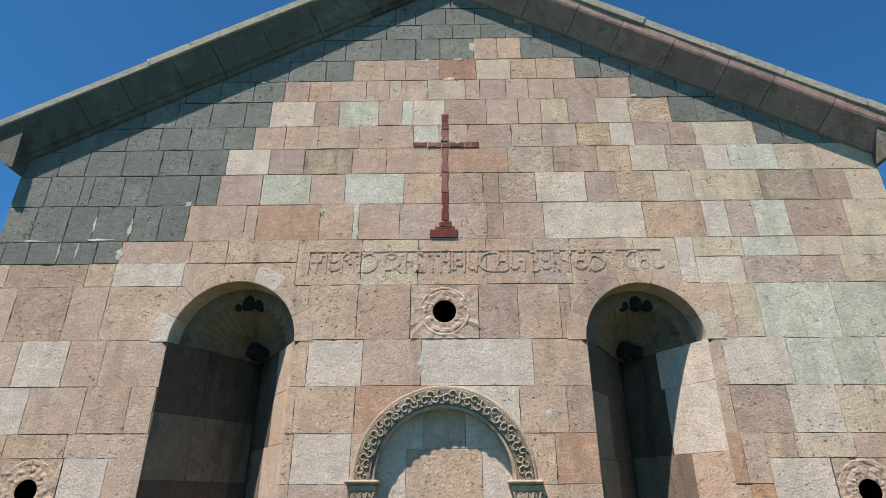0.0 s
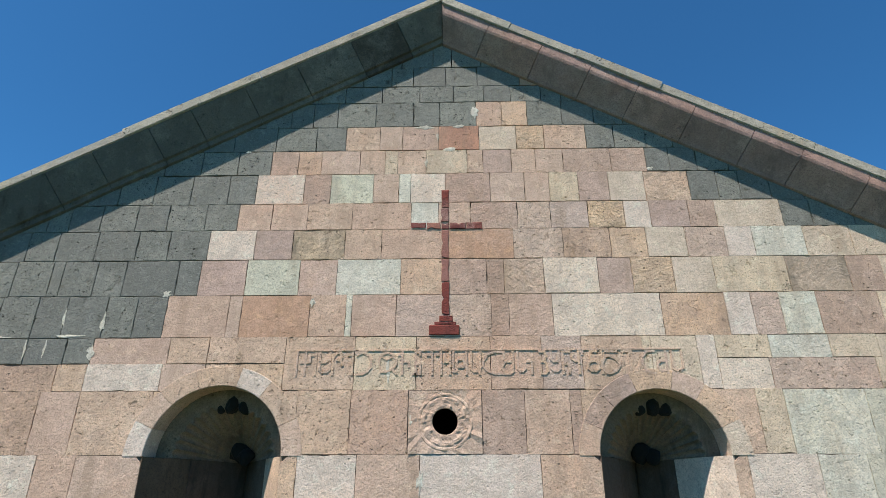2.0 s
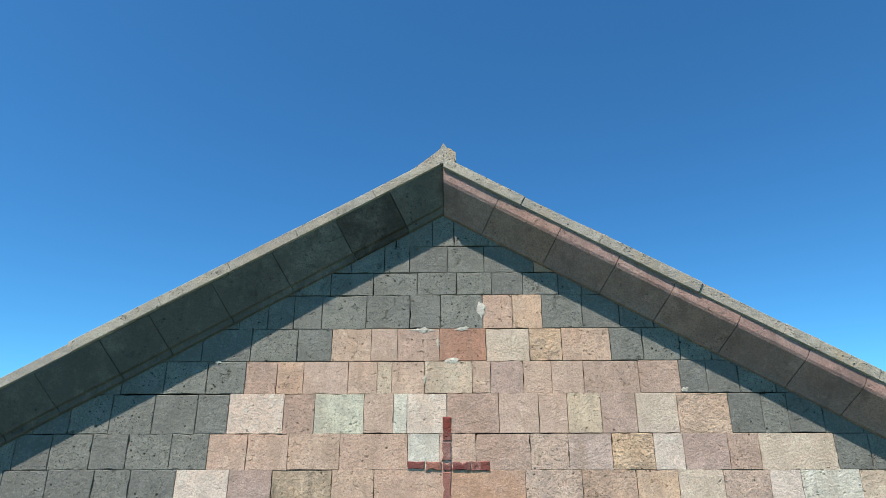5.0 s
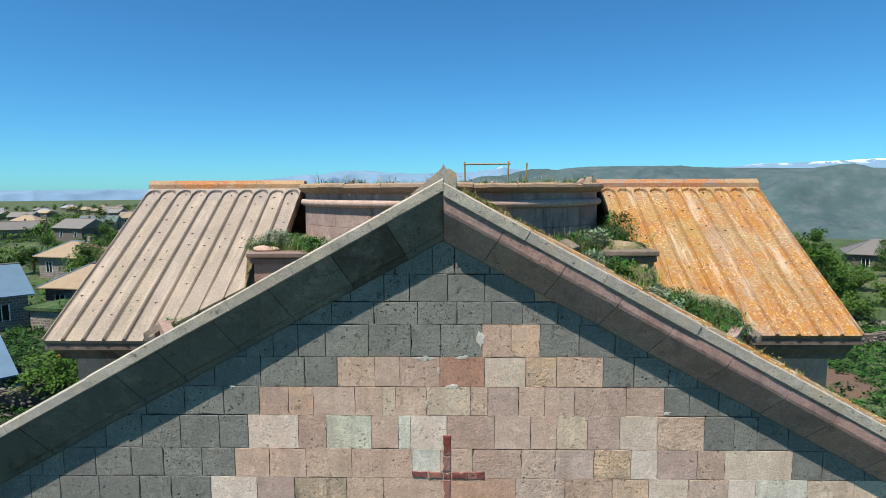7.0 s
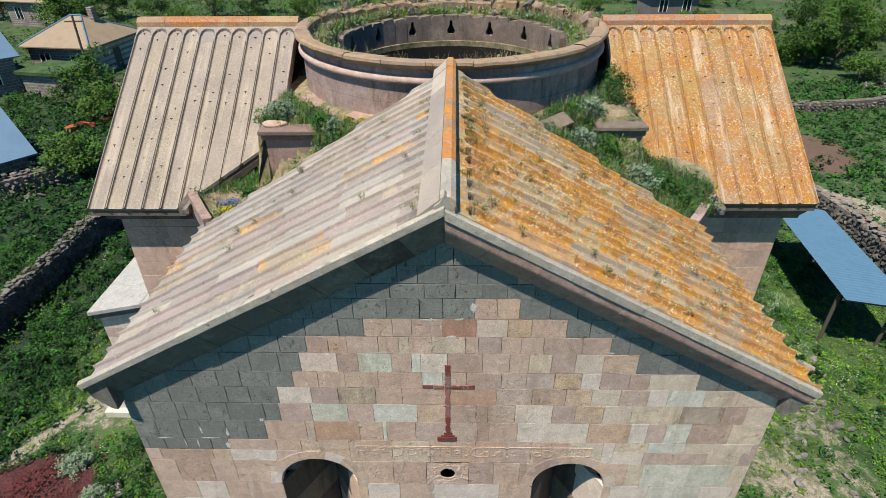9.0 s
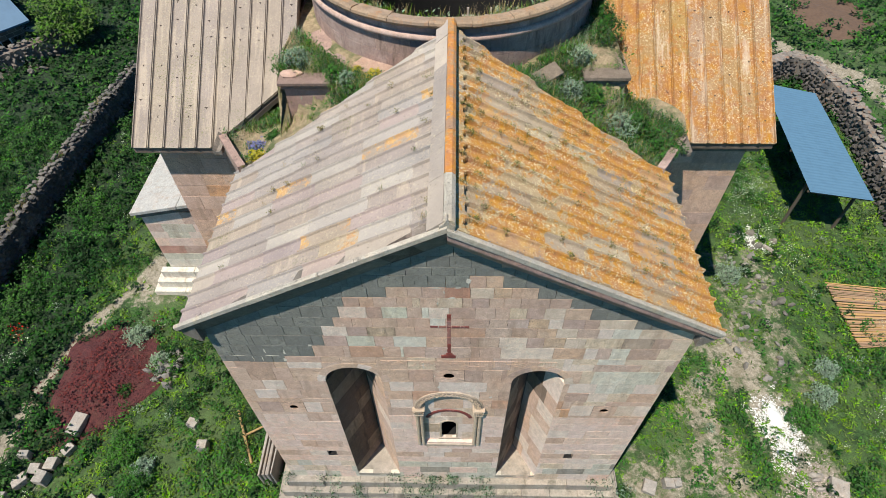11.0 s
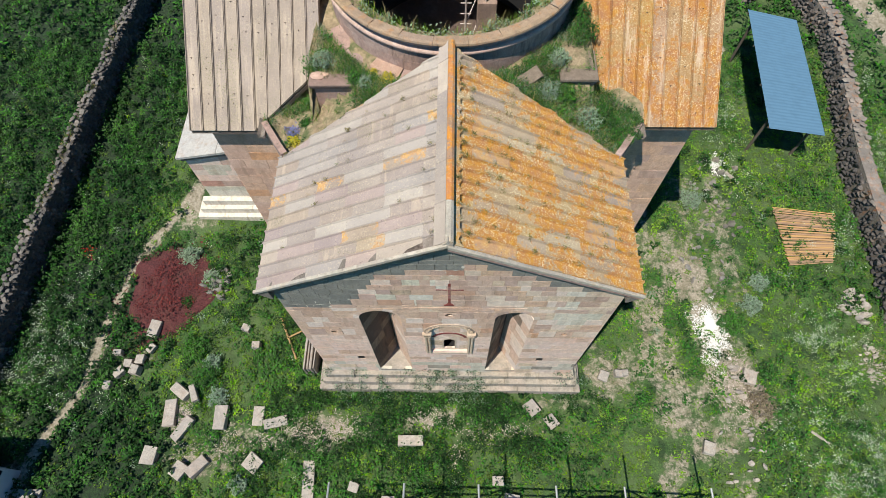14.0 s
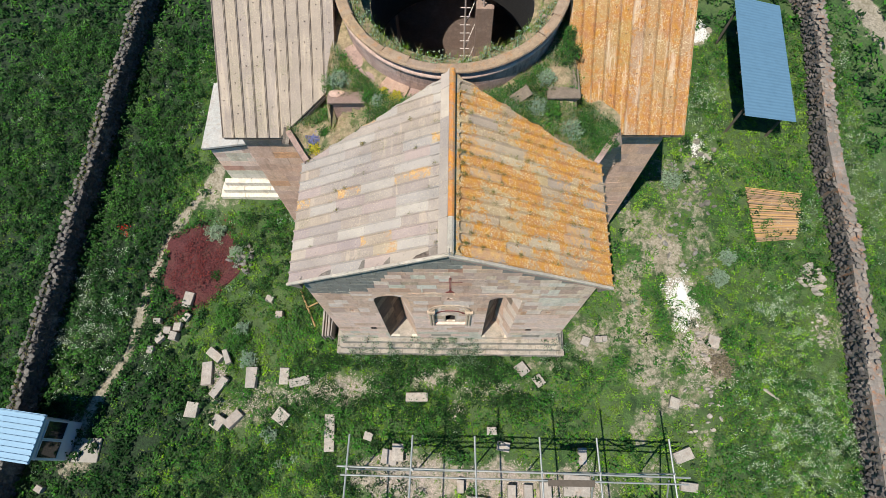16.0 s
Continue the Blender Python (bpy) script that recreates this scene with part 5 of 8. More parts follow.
    bmesh.ops.recalc_face_normals(bm, faces=bm.faces)
    part("eaves_moulding", bm, CORNICE, church)
    bm = bmesh.new()
    c1, c2, c3, c4 = (XC + side * 4.30, 8.20), (XC + side * 4.48, 8.45), (XC + side * 4.98, 9.22), (XC + side * 4.6, 9.9)
    prism(bm, [(c1[0], c1[1], 7.9), (c2[0] - side * 0.1, c2[1] + 0.05, 7.9), (c3[0] - side * 0.1, c3[1] + 0.1, 7.9), (c4[0], c4[1], 7.9), (XC + side * 3.0, 9.9, 7.9), (XC + side * 3.0, 8.3, 7.9)], (0, 0, 0.55))
    bmesh.ops.recalc_face_normals(bm, faces=bm.faces)
    part("corner_pier", bm, DARK_MIX, church)
    bm = bmesh.new()      # gutter kerb
    for a, b in ((c1, c2), (c2, c3)):
        d = (Vector(b) - Vector(a)).normalized()
        nrm = Vector((d.y, -d.x)) * side * 0.16
        q = [Vector(a), Vector(b), Vector(b) - nrm, Vector(a) - nrm]
        prism(bm, [(p.x, p.y, 8.40) for p in q], (0, 0, 0.36))
    bmesh.ops.recalc_face_normals(bm, faces=bm.faces)
    part("gutter_kerb", bm, DRUM, church, "worn stone gutter kerb")
    bm = bmesh.new()
    prism(bm, [(c3[0] - 0.09, c3[1] - 0.3, 8.48), (c3[0] + 0.09, c3[1] - 0.3, 8.48), (c3[0] + 0.10, c3[1] - 0.3, 8.62), (c3[0] + 0.03, c3[1] - 0.3, 8.55), (c3[0] - 0.03, c3[1] - 0.3, 8.55), (c3[0] - 0.10, c3[1] - 0.3, 8.62)], (0, 0.55, 0.05))
    bmesh.ops.recalc_face_normals(bm, faces=bm.faces)
    part("water_spout", bm, CORNICE, church, "stone water spout")
    # earth-covered terrace between the roofs and the drum
    bm = bmesh.new()
    top = {}
    for i in range(37):
        a_ = 0.3 + 4.72 * i / 36
        yf = NAVE1 - (NAVE1 - 8.25) * min(1, a_ / 4.4) - 0.06 if a_ < 4.3 else 8.34 + (a_ - 4.3) * 1.45
        yb = 13.0 - math.sqrt(max(0.0, 3.1 ** 2 - a_ * a_))
        if a_ > 3.5:
            yb = min(yb, DIAG_TOP + 0.3 - (a_ - 3.5) * 0.75)
        for j in range(31):
            y = yf + (max(yb, yf + 0.05) - yf) * j / 30
            x = XC + side * a_
            top[i, j] = bm.verts.new((x, y, terrace_z(x, y) + 0.04 * math.sin(5 * x + 3 * y) + 0.05 * noise.noise(Vector((x * 4, y * 4, 1)))))
    for i in range(36):
        for j in range(30):
            bm.faces.new((top[i, j], top[i + 1, j], top[i + 1, j + 1], top[i, j + 1]))
    bmesh.ops.recalc_face_normals(bm, faces=bm.faces)
    for f in bm.faces:
        f.smooth = True
    part("terrace_earth", bm, EARTH, church, "earth and weeds on the stone terrace")
    # squared pier beside the roof, with a moulded slab on top
    bx0, bx1 = (-3.60, -2.50) if side < 0 else (2.62, 3.52)
    by = 9.48 if side < 0 else 9.68
    deep = 0.34 if side < 0 else 0.95
    bm = boxed(bx0 + 0.08, bx1 - 0.02, by + 0.08, by + deep, 8.6, 9.72, 0.012)
    pier = part("roof_pier", bm, DRUM, church, "low squared pier of rose tuff with a moulded cap")
    bm = bmesh.new()
    box(bm, bx0 + 0.03, bx1 + 0.02, by + 0.03, by + deep, 9.70, 9.80)
    box(bm, bx0 - 0.02, bx1 + 0.03, by - 0.02, by + deep + 0.02, 9.802, 9.90)
    bmesh.ops.bevel(bm, geom=bm.edges[:], offset=0.018, segments=1, affect="EDGES")
    for v in bm.verts:
        v.co += Vector((0.02 * noise.noise(v.co * 5), 0.02 * noise.noise(v.co * 6 + Vector((4, 0, 0))), 0.012 * noise.noise(v.co * 4)))
    part("pier_cap", bm, PIER_ROSE if side < 0 else PIER_CAP, pier)
    for a, b, q in ((0.2, 0.25, 0.12), (0.34, 0.3, 0.08)):
        bm = bmesh.new()
        bmesh.ops.create_icosphere(bm, subdivisions=2, radius=q)
        for v in bm.verts:
            v.co = Vector((v.co.x * 1.6, v.co.y, v.co.z * 0.6)) * (1 + 0.3 * noise.noise(v.co * 9))
        if side < 0:
            part("loose_stone", bm, TUFF["t"], pier, "loose brown stone", Matrix.Translation((bx0 + a, by + b, 9.93)))
        else:
            bm.free()

# ---- drum ----
ARCADE = tuff("grey_rose_arcade_tuff", lin(132, 116, 104), 0.55, 0.9, 0.35, lin(72, 66, 54), 0.8)
DC = (XC, 13.0)
bm = bmesh.new()
ring(bm, [(3.55, 8.6), (3.55, 9.80), (3.2, 9.84)], DC, n=64)
drum = part("drum", bm, MORTAR, church, "low roofless round drum of rose tuff with a moulded rim")
for k in range(26):                # worn stones of the foot
    a0, a1 = 2 * math.pi * k / 26, 2 * math.pi * (k + 1) / 26
    r1, z1 = 3.66 + rng.uniform(-0.05, 0.05), 9.97 + rng.uniform(-0.10, 0.04) - (0.1 if math.cos((a0 + a1) / 2) > 0 else 0)
    bm = bmesh.new()
    ring(bm, [(3.2, 8.7), (r1, 8.7), (r1 + 0.01, z1 - 0.1), (r1 - 0.05, z1 - 0.02), (r1 - 0.1, z1), (3.2, z1 + 0.02)], DC, a0 + 0.003, a1 - 0.003, 5)
    for v in bm.verts:
        v.co += Vector((noise.noise(v.co * 3.1), noise.noise(v.co * 3.7 + Vector((3, 0, 0))), 0.6 * noise.noise(v.co * 4.3))) * 0.035
    part("foot_stone", bm, DRUM if rng.random() < 0.7 else WALL_MIX, drum)
bm = bmesh.new()
ring(bm, [(3.24, 9.4), (3.24, 10.66)], DC, n=96)
part("drum_wall", bm, MORTAR, drum)
n_st = 26
for k in range(n_st):
    for z0, z1, r0, off in ((9.84, 10.27, 3.28, 0), (10.27, 10.64, 3.28, 0.5), (10.78, 10.92, 3.27, 0.2)):
        a0 = 2 * math.pi * (k + off) / n_st
        a1 = a0 + 2 * math.pi / n_st
        bm = bmesh.new()
        ring(bm, [(r0 - 0.06, z0 + 0.002), (r0 - 0.004, z0 + 0.002), (r0, z0 + 0.006), (r0, z1 - 0.006), (r0 - 0.004, z1 - 0.002), (r0 - 0.06, z1 - 0.002)], DC, a0 + 0.0008, a1 - 0.0008, 4)
        part("drum_stone", bm, DRUM, drum)
bm = bmesh.new()
ring(bm, [(3.20, 10.63)] + [(3.30 + 0.07 * math.cos(a), 10.715 + 0.07 * math.sin(a)) for a in np.linspace(-1.5, 1.5, 9)] + [(3.20, 10.80)], DC, n=120)
for f in bm.faces:
    f.smooth = True
part("roll_moulding", bm, ROLL, drum, "round rose stone roll moulding")
for k in range(26):
    a0, a1 = 2 * math.pi * k / 26, 2 * math.pi * (k + 1) / 26
    broken = 0.9 < (a0 + a1) / 2 < 2.6
    j = rng.uniform(-0.10, 0.03) if broken else rng.uniform(-0.012, 0.012)
    inner = (3.0 if broken else 3.13) + rng.uniform(-0.06, 0.03)
    bm = bmesh.new()
    prof = [(inner, 10.5), (inner, 11.05 + j), (inner + 0.03, 11.08 + j), (3.36, 11.10 + j), (3.41, 11.07 + j), (3.42, 11.02 + j), (3.36, 10.95), (3.30, 10.91), (3.12, 10.90)]
    ring(bm, prof, DC, a0 + 0.0015, a1 - 0.0015, 5)
    for v in bm.verts:
        v.co += Vector((noise.noise(v.co * 4), noise.noise(v.co * 4 + Vector((5, 0, 0))), noise.noise(v.co * 4 + Vector((0, 7, 0))))) * (0.05 if broken else 0.012)
    bmesh.ops.recalc_face_normals(bm, faces=bm.faces)
    part("rim_stone", bm, RIM, drum)
bm = bmesh.new()        # inside of the drum, an inner ledge and the crossing below, painted near-black for its shade
ring(bm, [(3.16, 11.0), (3.08, 10.84), (2.70, 10.74), (2.70, 10.15), (2.46, 10.13), (2.46, 10.0)], DC, n=72)
part("drum_ledge", bm, EARTH, drum)
# lower drum inside is near-black: interior shade put into the colour
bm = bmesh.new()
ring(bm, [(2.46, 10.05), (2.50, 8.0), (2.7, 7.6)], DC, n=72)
part("drum_inside", bm, SHADE_MUD, drum)
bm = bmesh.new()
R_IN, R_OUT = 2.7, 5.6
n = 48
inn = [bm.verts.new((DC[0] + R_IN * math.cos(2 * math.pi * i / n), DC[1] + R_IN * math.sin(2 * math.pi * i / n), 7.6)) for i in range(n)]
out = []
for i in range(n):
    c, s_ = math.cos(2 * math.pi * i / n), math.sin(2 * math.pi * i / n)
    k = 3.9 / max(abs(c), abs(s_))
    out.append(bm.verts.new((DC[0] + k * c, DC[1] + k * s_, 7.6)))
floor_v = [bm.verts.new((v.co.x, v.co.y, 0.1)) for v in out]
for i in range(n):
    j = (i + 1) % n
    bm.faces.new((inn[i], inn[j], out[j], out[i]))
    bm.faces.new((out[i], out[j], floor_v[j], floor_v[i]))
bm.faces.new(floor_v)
part("crossing_inside", bm, SHADE_MUD, church, "dark bare interior under the drum")
for x in (1.15, -2.4):
    bm = boxed(DC[0] + x - 0.32, DC[0] + x + 0.32, 15.1, 15.8, 0.1, 7.6, 0.02)
    part("inner_pillar", bm, DARK_MIX, church, "grey stone pillar")
# fragments of a blind arcade with trefoil openings on the far ledge
for k, a in enumerate(np.linspace(0.2, 2.95, 21)):
    w, h = 0.366, rng.uniform(0.59, 0.64)
    bm = bmesh.new()
    hole = k % 3 == 1
    pts = [(-w / 2, 0), (w / 2, 0), (w / 2, h * 0.8), (w / 2 - 0.05, h), (-w / 2 + 0.05, h - 0.03), (-w / 2, h * 0.8)]
    if hole:
        def trefoil(t):
            return (0.085 + 0.03 * math.cos(3 * t - math.pi / 2 * 3)) * math.cos(t), 0.3 + (0.17 + 0.035 * math.cos(3 * t - math.pi / 2 * 3)) * math.sin(t)
        n = 28
        fr = [[], []]
        for s_, y in ((0, -0.09), (1, 0.09)):
            o, q = [], []
            for i in range(n):
                t = 2 * math.pi * i / n
                c, s2 = math.cos(t), math.sin(t)
                kk = min((w / 2) / max(1e-6, abs(c)), ((h - 0.3) if s2 > 0 else 0.3) / max(1e-6, abs(s2)))
                o.append(bm.verts.new((kk * c, y, 0.3 + kk * s2)))
                tx, tz = trefoil(t)
                q.append(bm.verts.new((tx, y, tz)))
            fr[s_] = (o, q)
        for i in range(n):
            j = (i + 1) % n
            bm.faces.new((fr[0][0][i], fr[0][0][j], fr[0][1][j], fr[0][1][i]))
            bm.faces.new((fr[1][0][i], fr[1][1][i], fr[1][1][j], fr[1][0][j]))
            bm.faces.new((fr[0][1][i], fr[0][1][j], fr[1][1][j], fr[1][1][i]))
            bm.faces.new((fr[0][0][i], fr[1][0][i], fr[1][0][j], fr[0][0][j]))
    else:
        prism(bm, [(x, -0.09, z) for x, z in pts], (0, 0.18, 0))
    bmesh.ops.recalc_face_normals(bm, faces=bm.faces)
    m = Matrix.Translation((DC[0] + 2.60 * math.cos(a), DC[1] + 2.60 * math.sin(a), 10.14)) @ Matrix.Rotation(a - math.pi / 2 + rng.uniform(-0.06, 0.06), 4, "Z")
    stone = part("arcade_stone", bm, ARCADE, drum, "carved stone with a trefoil opening" if hole else "broken arcade stone", m)
    if hole:
        # added black plate standing for the shade behind the trefoil
        part("dark_hollow", boxed(-0.14, 0.14, 0.04, 0.08, 0.05, 0.54), SHADE_MUD, stone)

# rear arm, closing the plan
bm = bmesh.new()
prism(bm, [(XC - 4.1, 16.2, 0.9), (XC + 4.1, 16.2, 0.9), (XC + 4.1, 16.2, 8.3), (XC, 16.2, 10.7), (XC - 4.1, 16.2, 8.3)], (0, 5.2, 0))
bmesh.ops.recalc_face_normals(bm, faces=bm.faces)
part("rear_arm", bm, DARK_MIX, church)

# ---- steps round the front ----
plinth = empty("plinth", "", "")
plinth.parent = church
for i in range(3):
    d0, d1 = 0.16 * i, 0.16 * (i + 1)
    z1, z0 = WALL_Z - 0.37 * i, WALL_Z - 0.37 * (i + 1)
    if i == 2:
        z0 = -0.3
    for a, b, face in ((XC - HW - d1, XC + HW + d1, "front"), (FY - d0, 8.4, "left"), (FY - d0, 8.4, "right")):
        s = a
        while s < b - 0.05:
            L = min(rng.uniform(0.55, 1.1), b - s)
            if b - s - L < 0.3:
                L = b - s
            j = rng.uniform(-0.012, 0.012)
            if face == "front":
                bm = boxed(s + 0.003, s + L - 0.003, FY - d1 - j, FY - d0 + 0.05, z0, z1 + j * 0.6, 0.012)
            elif face == "left":
                bm = boxed(XC - HW - d1 + j, XC - HW - d0 + 0.05, s + 0.003, s + L - 0.003, z0, z1 + j * 0.6, 0.012)
            else:
                bm = boxed(XC + HW + d0 - 0.05, XC + HW + d1 + j, s + 0.003, s + L - 0.003, z0, z1 + j * 0.6, 0.012)
            part("step_stone", bm, TUFF[rng.choice("eeee")], plinth)
            s += L

# ---- low porch on the left transept ----
PORCH_SLAB = tuff("white_roof_slab", lin(178, 175, 168), 0.8, 0.4, 0.1)
porch = empty("porch", "low side porch of pale stone with a white slab roof", "porch")
wall_of(porch, "porch_wall", -9.92, -6.75, 1.0, 3.72, Matrix.Translation((0, 11.78, 0)), ("Ww", "lWw", "mRtm", "lqlW", "llwq", "qlwv", "qvll", "lqv"), True, 0.3, 0.42)
bm = bmesh.new()
prism(bm, [(-9.9, 11.84, 0.9), (-6.8, 11.84, 0.9), (-6.8, 11.84, 4.40), (-9.9, 11.84, 3.74)], (0, 2.7, 0))
bmesh.ops.recalc_face_normals(bm, faces=bm.faces)
part("porch_core", bm, WALL_MIX, porch)
for i in range(3):                 # lean-to roof rising towards the transept
    y0, y1 = 11.58 + 1.05 * i, 11.58 + 1.05 * (i + 1) - 0.006
    for xa, xb in ((-10.08, -8.5), (-8.494, -6.8)):
        za, zb = 3.87 + 0.2 * (xa + 10.08), 3.87 + 0.2 * (xb + 10.08)
        bm = bmesh.new()
        prism(bm, [(xa, y0, za - 0.13), (xb, y0, zb - 0.13), (xb, y0, zb), (xa, y0, za)], (0, y1 - y0, 0))
        bmesh.ops.recalc_face_normals(bm, faces=bm.faces)
        bmesh.ops.bevel(bm, geom=bm.edges[:], offset=0.012, segments=1, affect="EDGES")
        part("roof_slab", bm, PORCH_SLAB, porch)
bm = bmesh.new()
prism(bm, [(-9.98, 11.66, 3.58), (-6.8, 11.66, 4.20), (-6.8, 11.66, 4.38), (-9.98, 11.66, 3.74)], (0, 0.2, 0))
bmesh.ops.recalc_face_normals(bm, faces=bm.faces)
part("eaves_moulding", bm, CORNICE, porch)
for i in range(3):
    x = -10.05 - 0.18 * (i + 1)
    while x < -6.9:
        L = rng.uniform(0.7, 1.2)
        part("step_stone", boxed(x, min(x + L - 0.006, -6.8), 11.75 - 0.18 * (i + 1), 11.8, (0.98 - 0.34 * (i + 1)) if i < 2 else -0.3, 0.98 - 0.34 * i, 0.015), TUFF["W"], porch)
        x += L

# smears of white lime mortar over some joints
for x, z, w, h in ((0.22, 9.68, 0.07, 0.13), (-0.28, 9.51, 0.2, 0.035), (0.06, 9.52, 0.1, 0.04), (-0.03, 9.26, 0.13, 0.035), (-0.15, 9.4, 0.03, 0.07), (-0.26, 9.1, 0.03, 0.1), (-1.98, 9.25, 0.05, 0.03), (-2.5, 7.8, 0.06, 0.06), (-3.0, 7.55, 0.05, 0.16), (-3.05, 7.3, 0.06, 0.1),
                   (-3.25, 7.44, 0.28, 0.025), (-3.62, 7.33, 0.022, 0.13), (-3.45, 7.32, 0.018, 0.13), (-3.9, 7.43, 0.2, 0.018), (-3.35, 7.6, 0.02, 0.16), (-0.36, 6.74, 0.03, 0.24), (-0.28, 6.3, 0.04, 0.18), (-1.22, 7.72, 0.035, 0.06), (-0.55, 7.15, 0.03, 0.2), (0.75, 5.88, 0.07, 0.07), (1.85, 9.02, 0.06, 0.03), (0.32, 6.13, 0.06, 0.04)):
    bm = bmesh.new()
    n = 14
    c0 = bm.verts.new((x, FY - 0.0045, z))
    rim_ = [bm.verts.new((x + 0.8 * w * (0.25 + 0.75 * rng.random()) * math.cos(2 * math.pi * i / n), FY - 0.002, z + 0.8 * h * (0.25 + 0.75 * rng.random()) * math.sin(2 * math.pi * i / n))) for i in range(n)]
    for i in range(n):
        bm.faces.new((c0, rim_[(i + 1) % n], rim_[i]))
    part("mortar_smear", bm, TUFF["W"], front_wall, "white lime mortar smear")

# ---- far hills ----
def hill_sheet(name, label, b0, b1, r0, r1, base, top, material, nb=420, nr=90, rough=0.3, seed=3.0):
    """Hills as a sheet: bearings in degrees right of straight ahead, radii, and the height of the crest by bearing."""
    vs, fs = [], []
    for i in range(nb + 1):
        b = b0 + (b1 - b0) * i / nb
        h = top(b)
        for j in range(nr + 1):
            t = j / nr
            r = r0 + (r1 - r0) * t
            x, y = r * math.sin(radians(b)), r * math.cos(radians(b))
            up = math.sin(min(1.0, t / 0.8) * math.pi / 2) ** 1.15
            k = noise.fractal(Vector((x * 0.0016, y * 0.0016, seed)), 0.9, 2.1, 6)
            g = 1.0 - abs(noise.noise(Vector((x * 0.0028 + 5, y * 0.0028, seed))))
            z = base + (h - base) * up + (h - base) * rough * (k * 0.45 + (g - 0.75) * 0.7) * math.sin(min(1, t / 0.8) * math.pi) - max(0, t - 0.8) * 5 * abs(h - base) * 0.4
            ridge = noise.ridged_multi_fractal(Vector((x * 0.0021, y * 0.0021, seed)), 0.9, 2.1, 6, 0.9, 1.6)
            z += (h - base) * 0.17 * (ridge - 1.1) * math.sin(min(1, t / 0.8) * math.pi) ** 0.7
            vs.append((x, y, z))
    for i in range(nb):
        for j in range(nr):
            a = i * (nr + 1) + j
            fs.append((a, a + nr + 1, a + nr + 2, a + 1))
    me = bpy.data.meshes.new(name)
    me.from_pydata(vs, [], fs)
    me.polygons.foreach_set("use_smooth", [True] * len(me.polygons))
    me.materials.append(material)
    return tagged(new(name, me), label, "mountain", kind="structure")


def curve(points):
    def at(b):
        for (b0, h0), (b1, h1) in zip(points, points[1:]):
            if b0 <= b <= b1:
                t = (b - b0) / (b1 - b0)
                t = t * t * (3 - 2 * t)
                return h0 + (h1 - h0) * t
        return points[0][1] if b < points[0][0] else points[-1][1]
    return at


# greens are muted to blue-grey: air haze is painted into the colour
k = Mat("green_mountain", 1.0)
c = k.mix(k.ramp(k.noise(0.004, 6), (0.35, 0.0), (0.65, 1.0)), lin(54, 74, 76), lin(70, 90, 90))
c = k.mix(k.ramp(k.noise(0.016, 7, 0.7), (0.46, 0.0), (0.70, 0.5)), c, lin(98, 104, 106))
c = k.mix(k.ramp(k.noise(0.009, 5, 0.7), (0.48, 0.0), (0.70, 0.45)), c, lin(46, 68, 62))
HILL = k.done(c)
# far range paler and bluer still, its haze painted in; snow is separate
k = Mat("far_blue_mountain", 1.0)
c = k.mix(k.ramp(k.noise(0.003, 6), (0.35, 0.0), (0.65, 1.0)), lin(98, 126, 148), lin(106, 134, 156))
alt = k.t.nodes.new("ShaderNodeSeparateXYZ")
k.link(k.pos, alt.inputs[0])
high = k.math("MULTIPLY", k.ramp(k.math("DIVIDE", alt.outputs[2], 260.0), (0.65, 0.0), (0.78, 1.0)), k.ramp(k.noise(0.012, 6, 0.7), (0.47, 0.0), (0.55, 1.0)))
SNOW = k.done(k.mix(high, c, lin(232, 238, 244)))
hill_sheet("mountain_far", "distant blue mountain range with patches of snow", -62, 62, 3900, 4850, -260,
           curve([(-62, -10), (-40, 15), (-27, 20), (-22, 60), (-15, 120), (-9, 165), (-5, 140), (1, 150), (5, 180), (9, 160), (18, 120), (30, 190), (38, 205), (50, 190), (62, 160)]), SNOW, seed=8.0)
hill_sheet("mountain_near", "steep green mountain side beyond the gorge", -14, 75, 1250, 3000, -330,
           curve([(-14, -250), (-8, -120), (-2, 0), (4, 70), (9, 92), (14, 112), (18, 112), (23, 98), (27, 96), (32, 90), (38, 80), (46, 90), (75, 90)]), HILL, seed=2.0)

# ---- plants as leaf meshes ----
def leaf_mesh(name, centres, sizes, normals_up, stretch, r, material):
    """Many small bent leaves in one mesh."""
    n = len(centres)
    a = r.uniform(0, 2 * np.pi, n)
    tilt = r.uniform(-1.1, 1.1, n) * (1 - normals_up)
    d = np.stack([np.cos(a) * np.cos(tilt), np.sin(a) * np.cos(tilt), np.sin(tilt)], -1)
    side = np.stack([-np.sin(a), np.cos(a), r.uniform(-0.7, 0.7, n)], -1)
    side /= np.linalg.norm(side, axis=1)[:, None]
    L, W = (sizes * stretch)[:, None], (sizes / stretch)[:, None]
    bend = np.zeros((n, 3))
    bend[:, 2] = sizes * r.uniform(-0.3, 0.25, n)
    v = np.stack([centres - d * L, centres + side * W + bend, centres + d * L, centres - side * W + bend], 1).reshape(-1, 3)
    return quad_mesh(name, v, material)


def quad_mesh(name, v, material):
    n = len(v) // 4
    me = bpy.data.meshes.new(name)
    me.vertices.add(n * 4)
    me.vertices.foreach_set("co", v.astype(np.float32).reshape(-1))
    me.loops.add(n * 4)
    me.loops.foreach_set("vertex_index", np.arange(n * 4, dtype=np.int32))
    me.polygons.add(n)
    me.polygons.foreach_set("loop_start", np.arange(0, n * 4, 4, dtype=np.int32))
    me.update(calc_edges=True)
    me.materials.append(material)
    return me


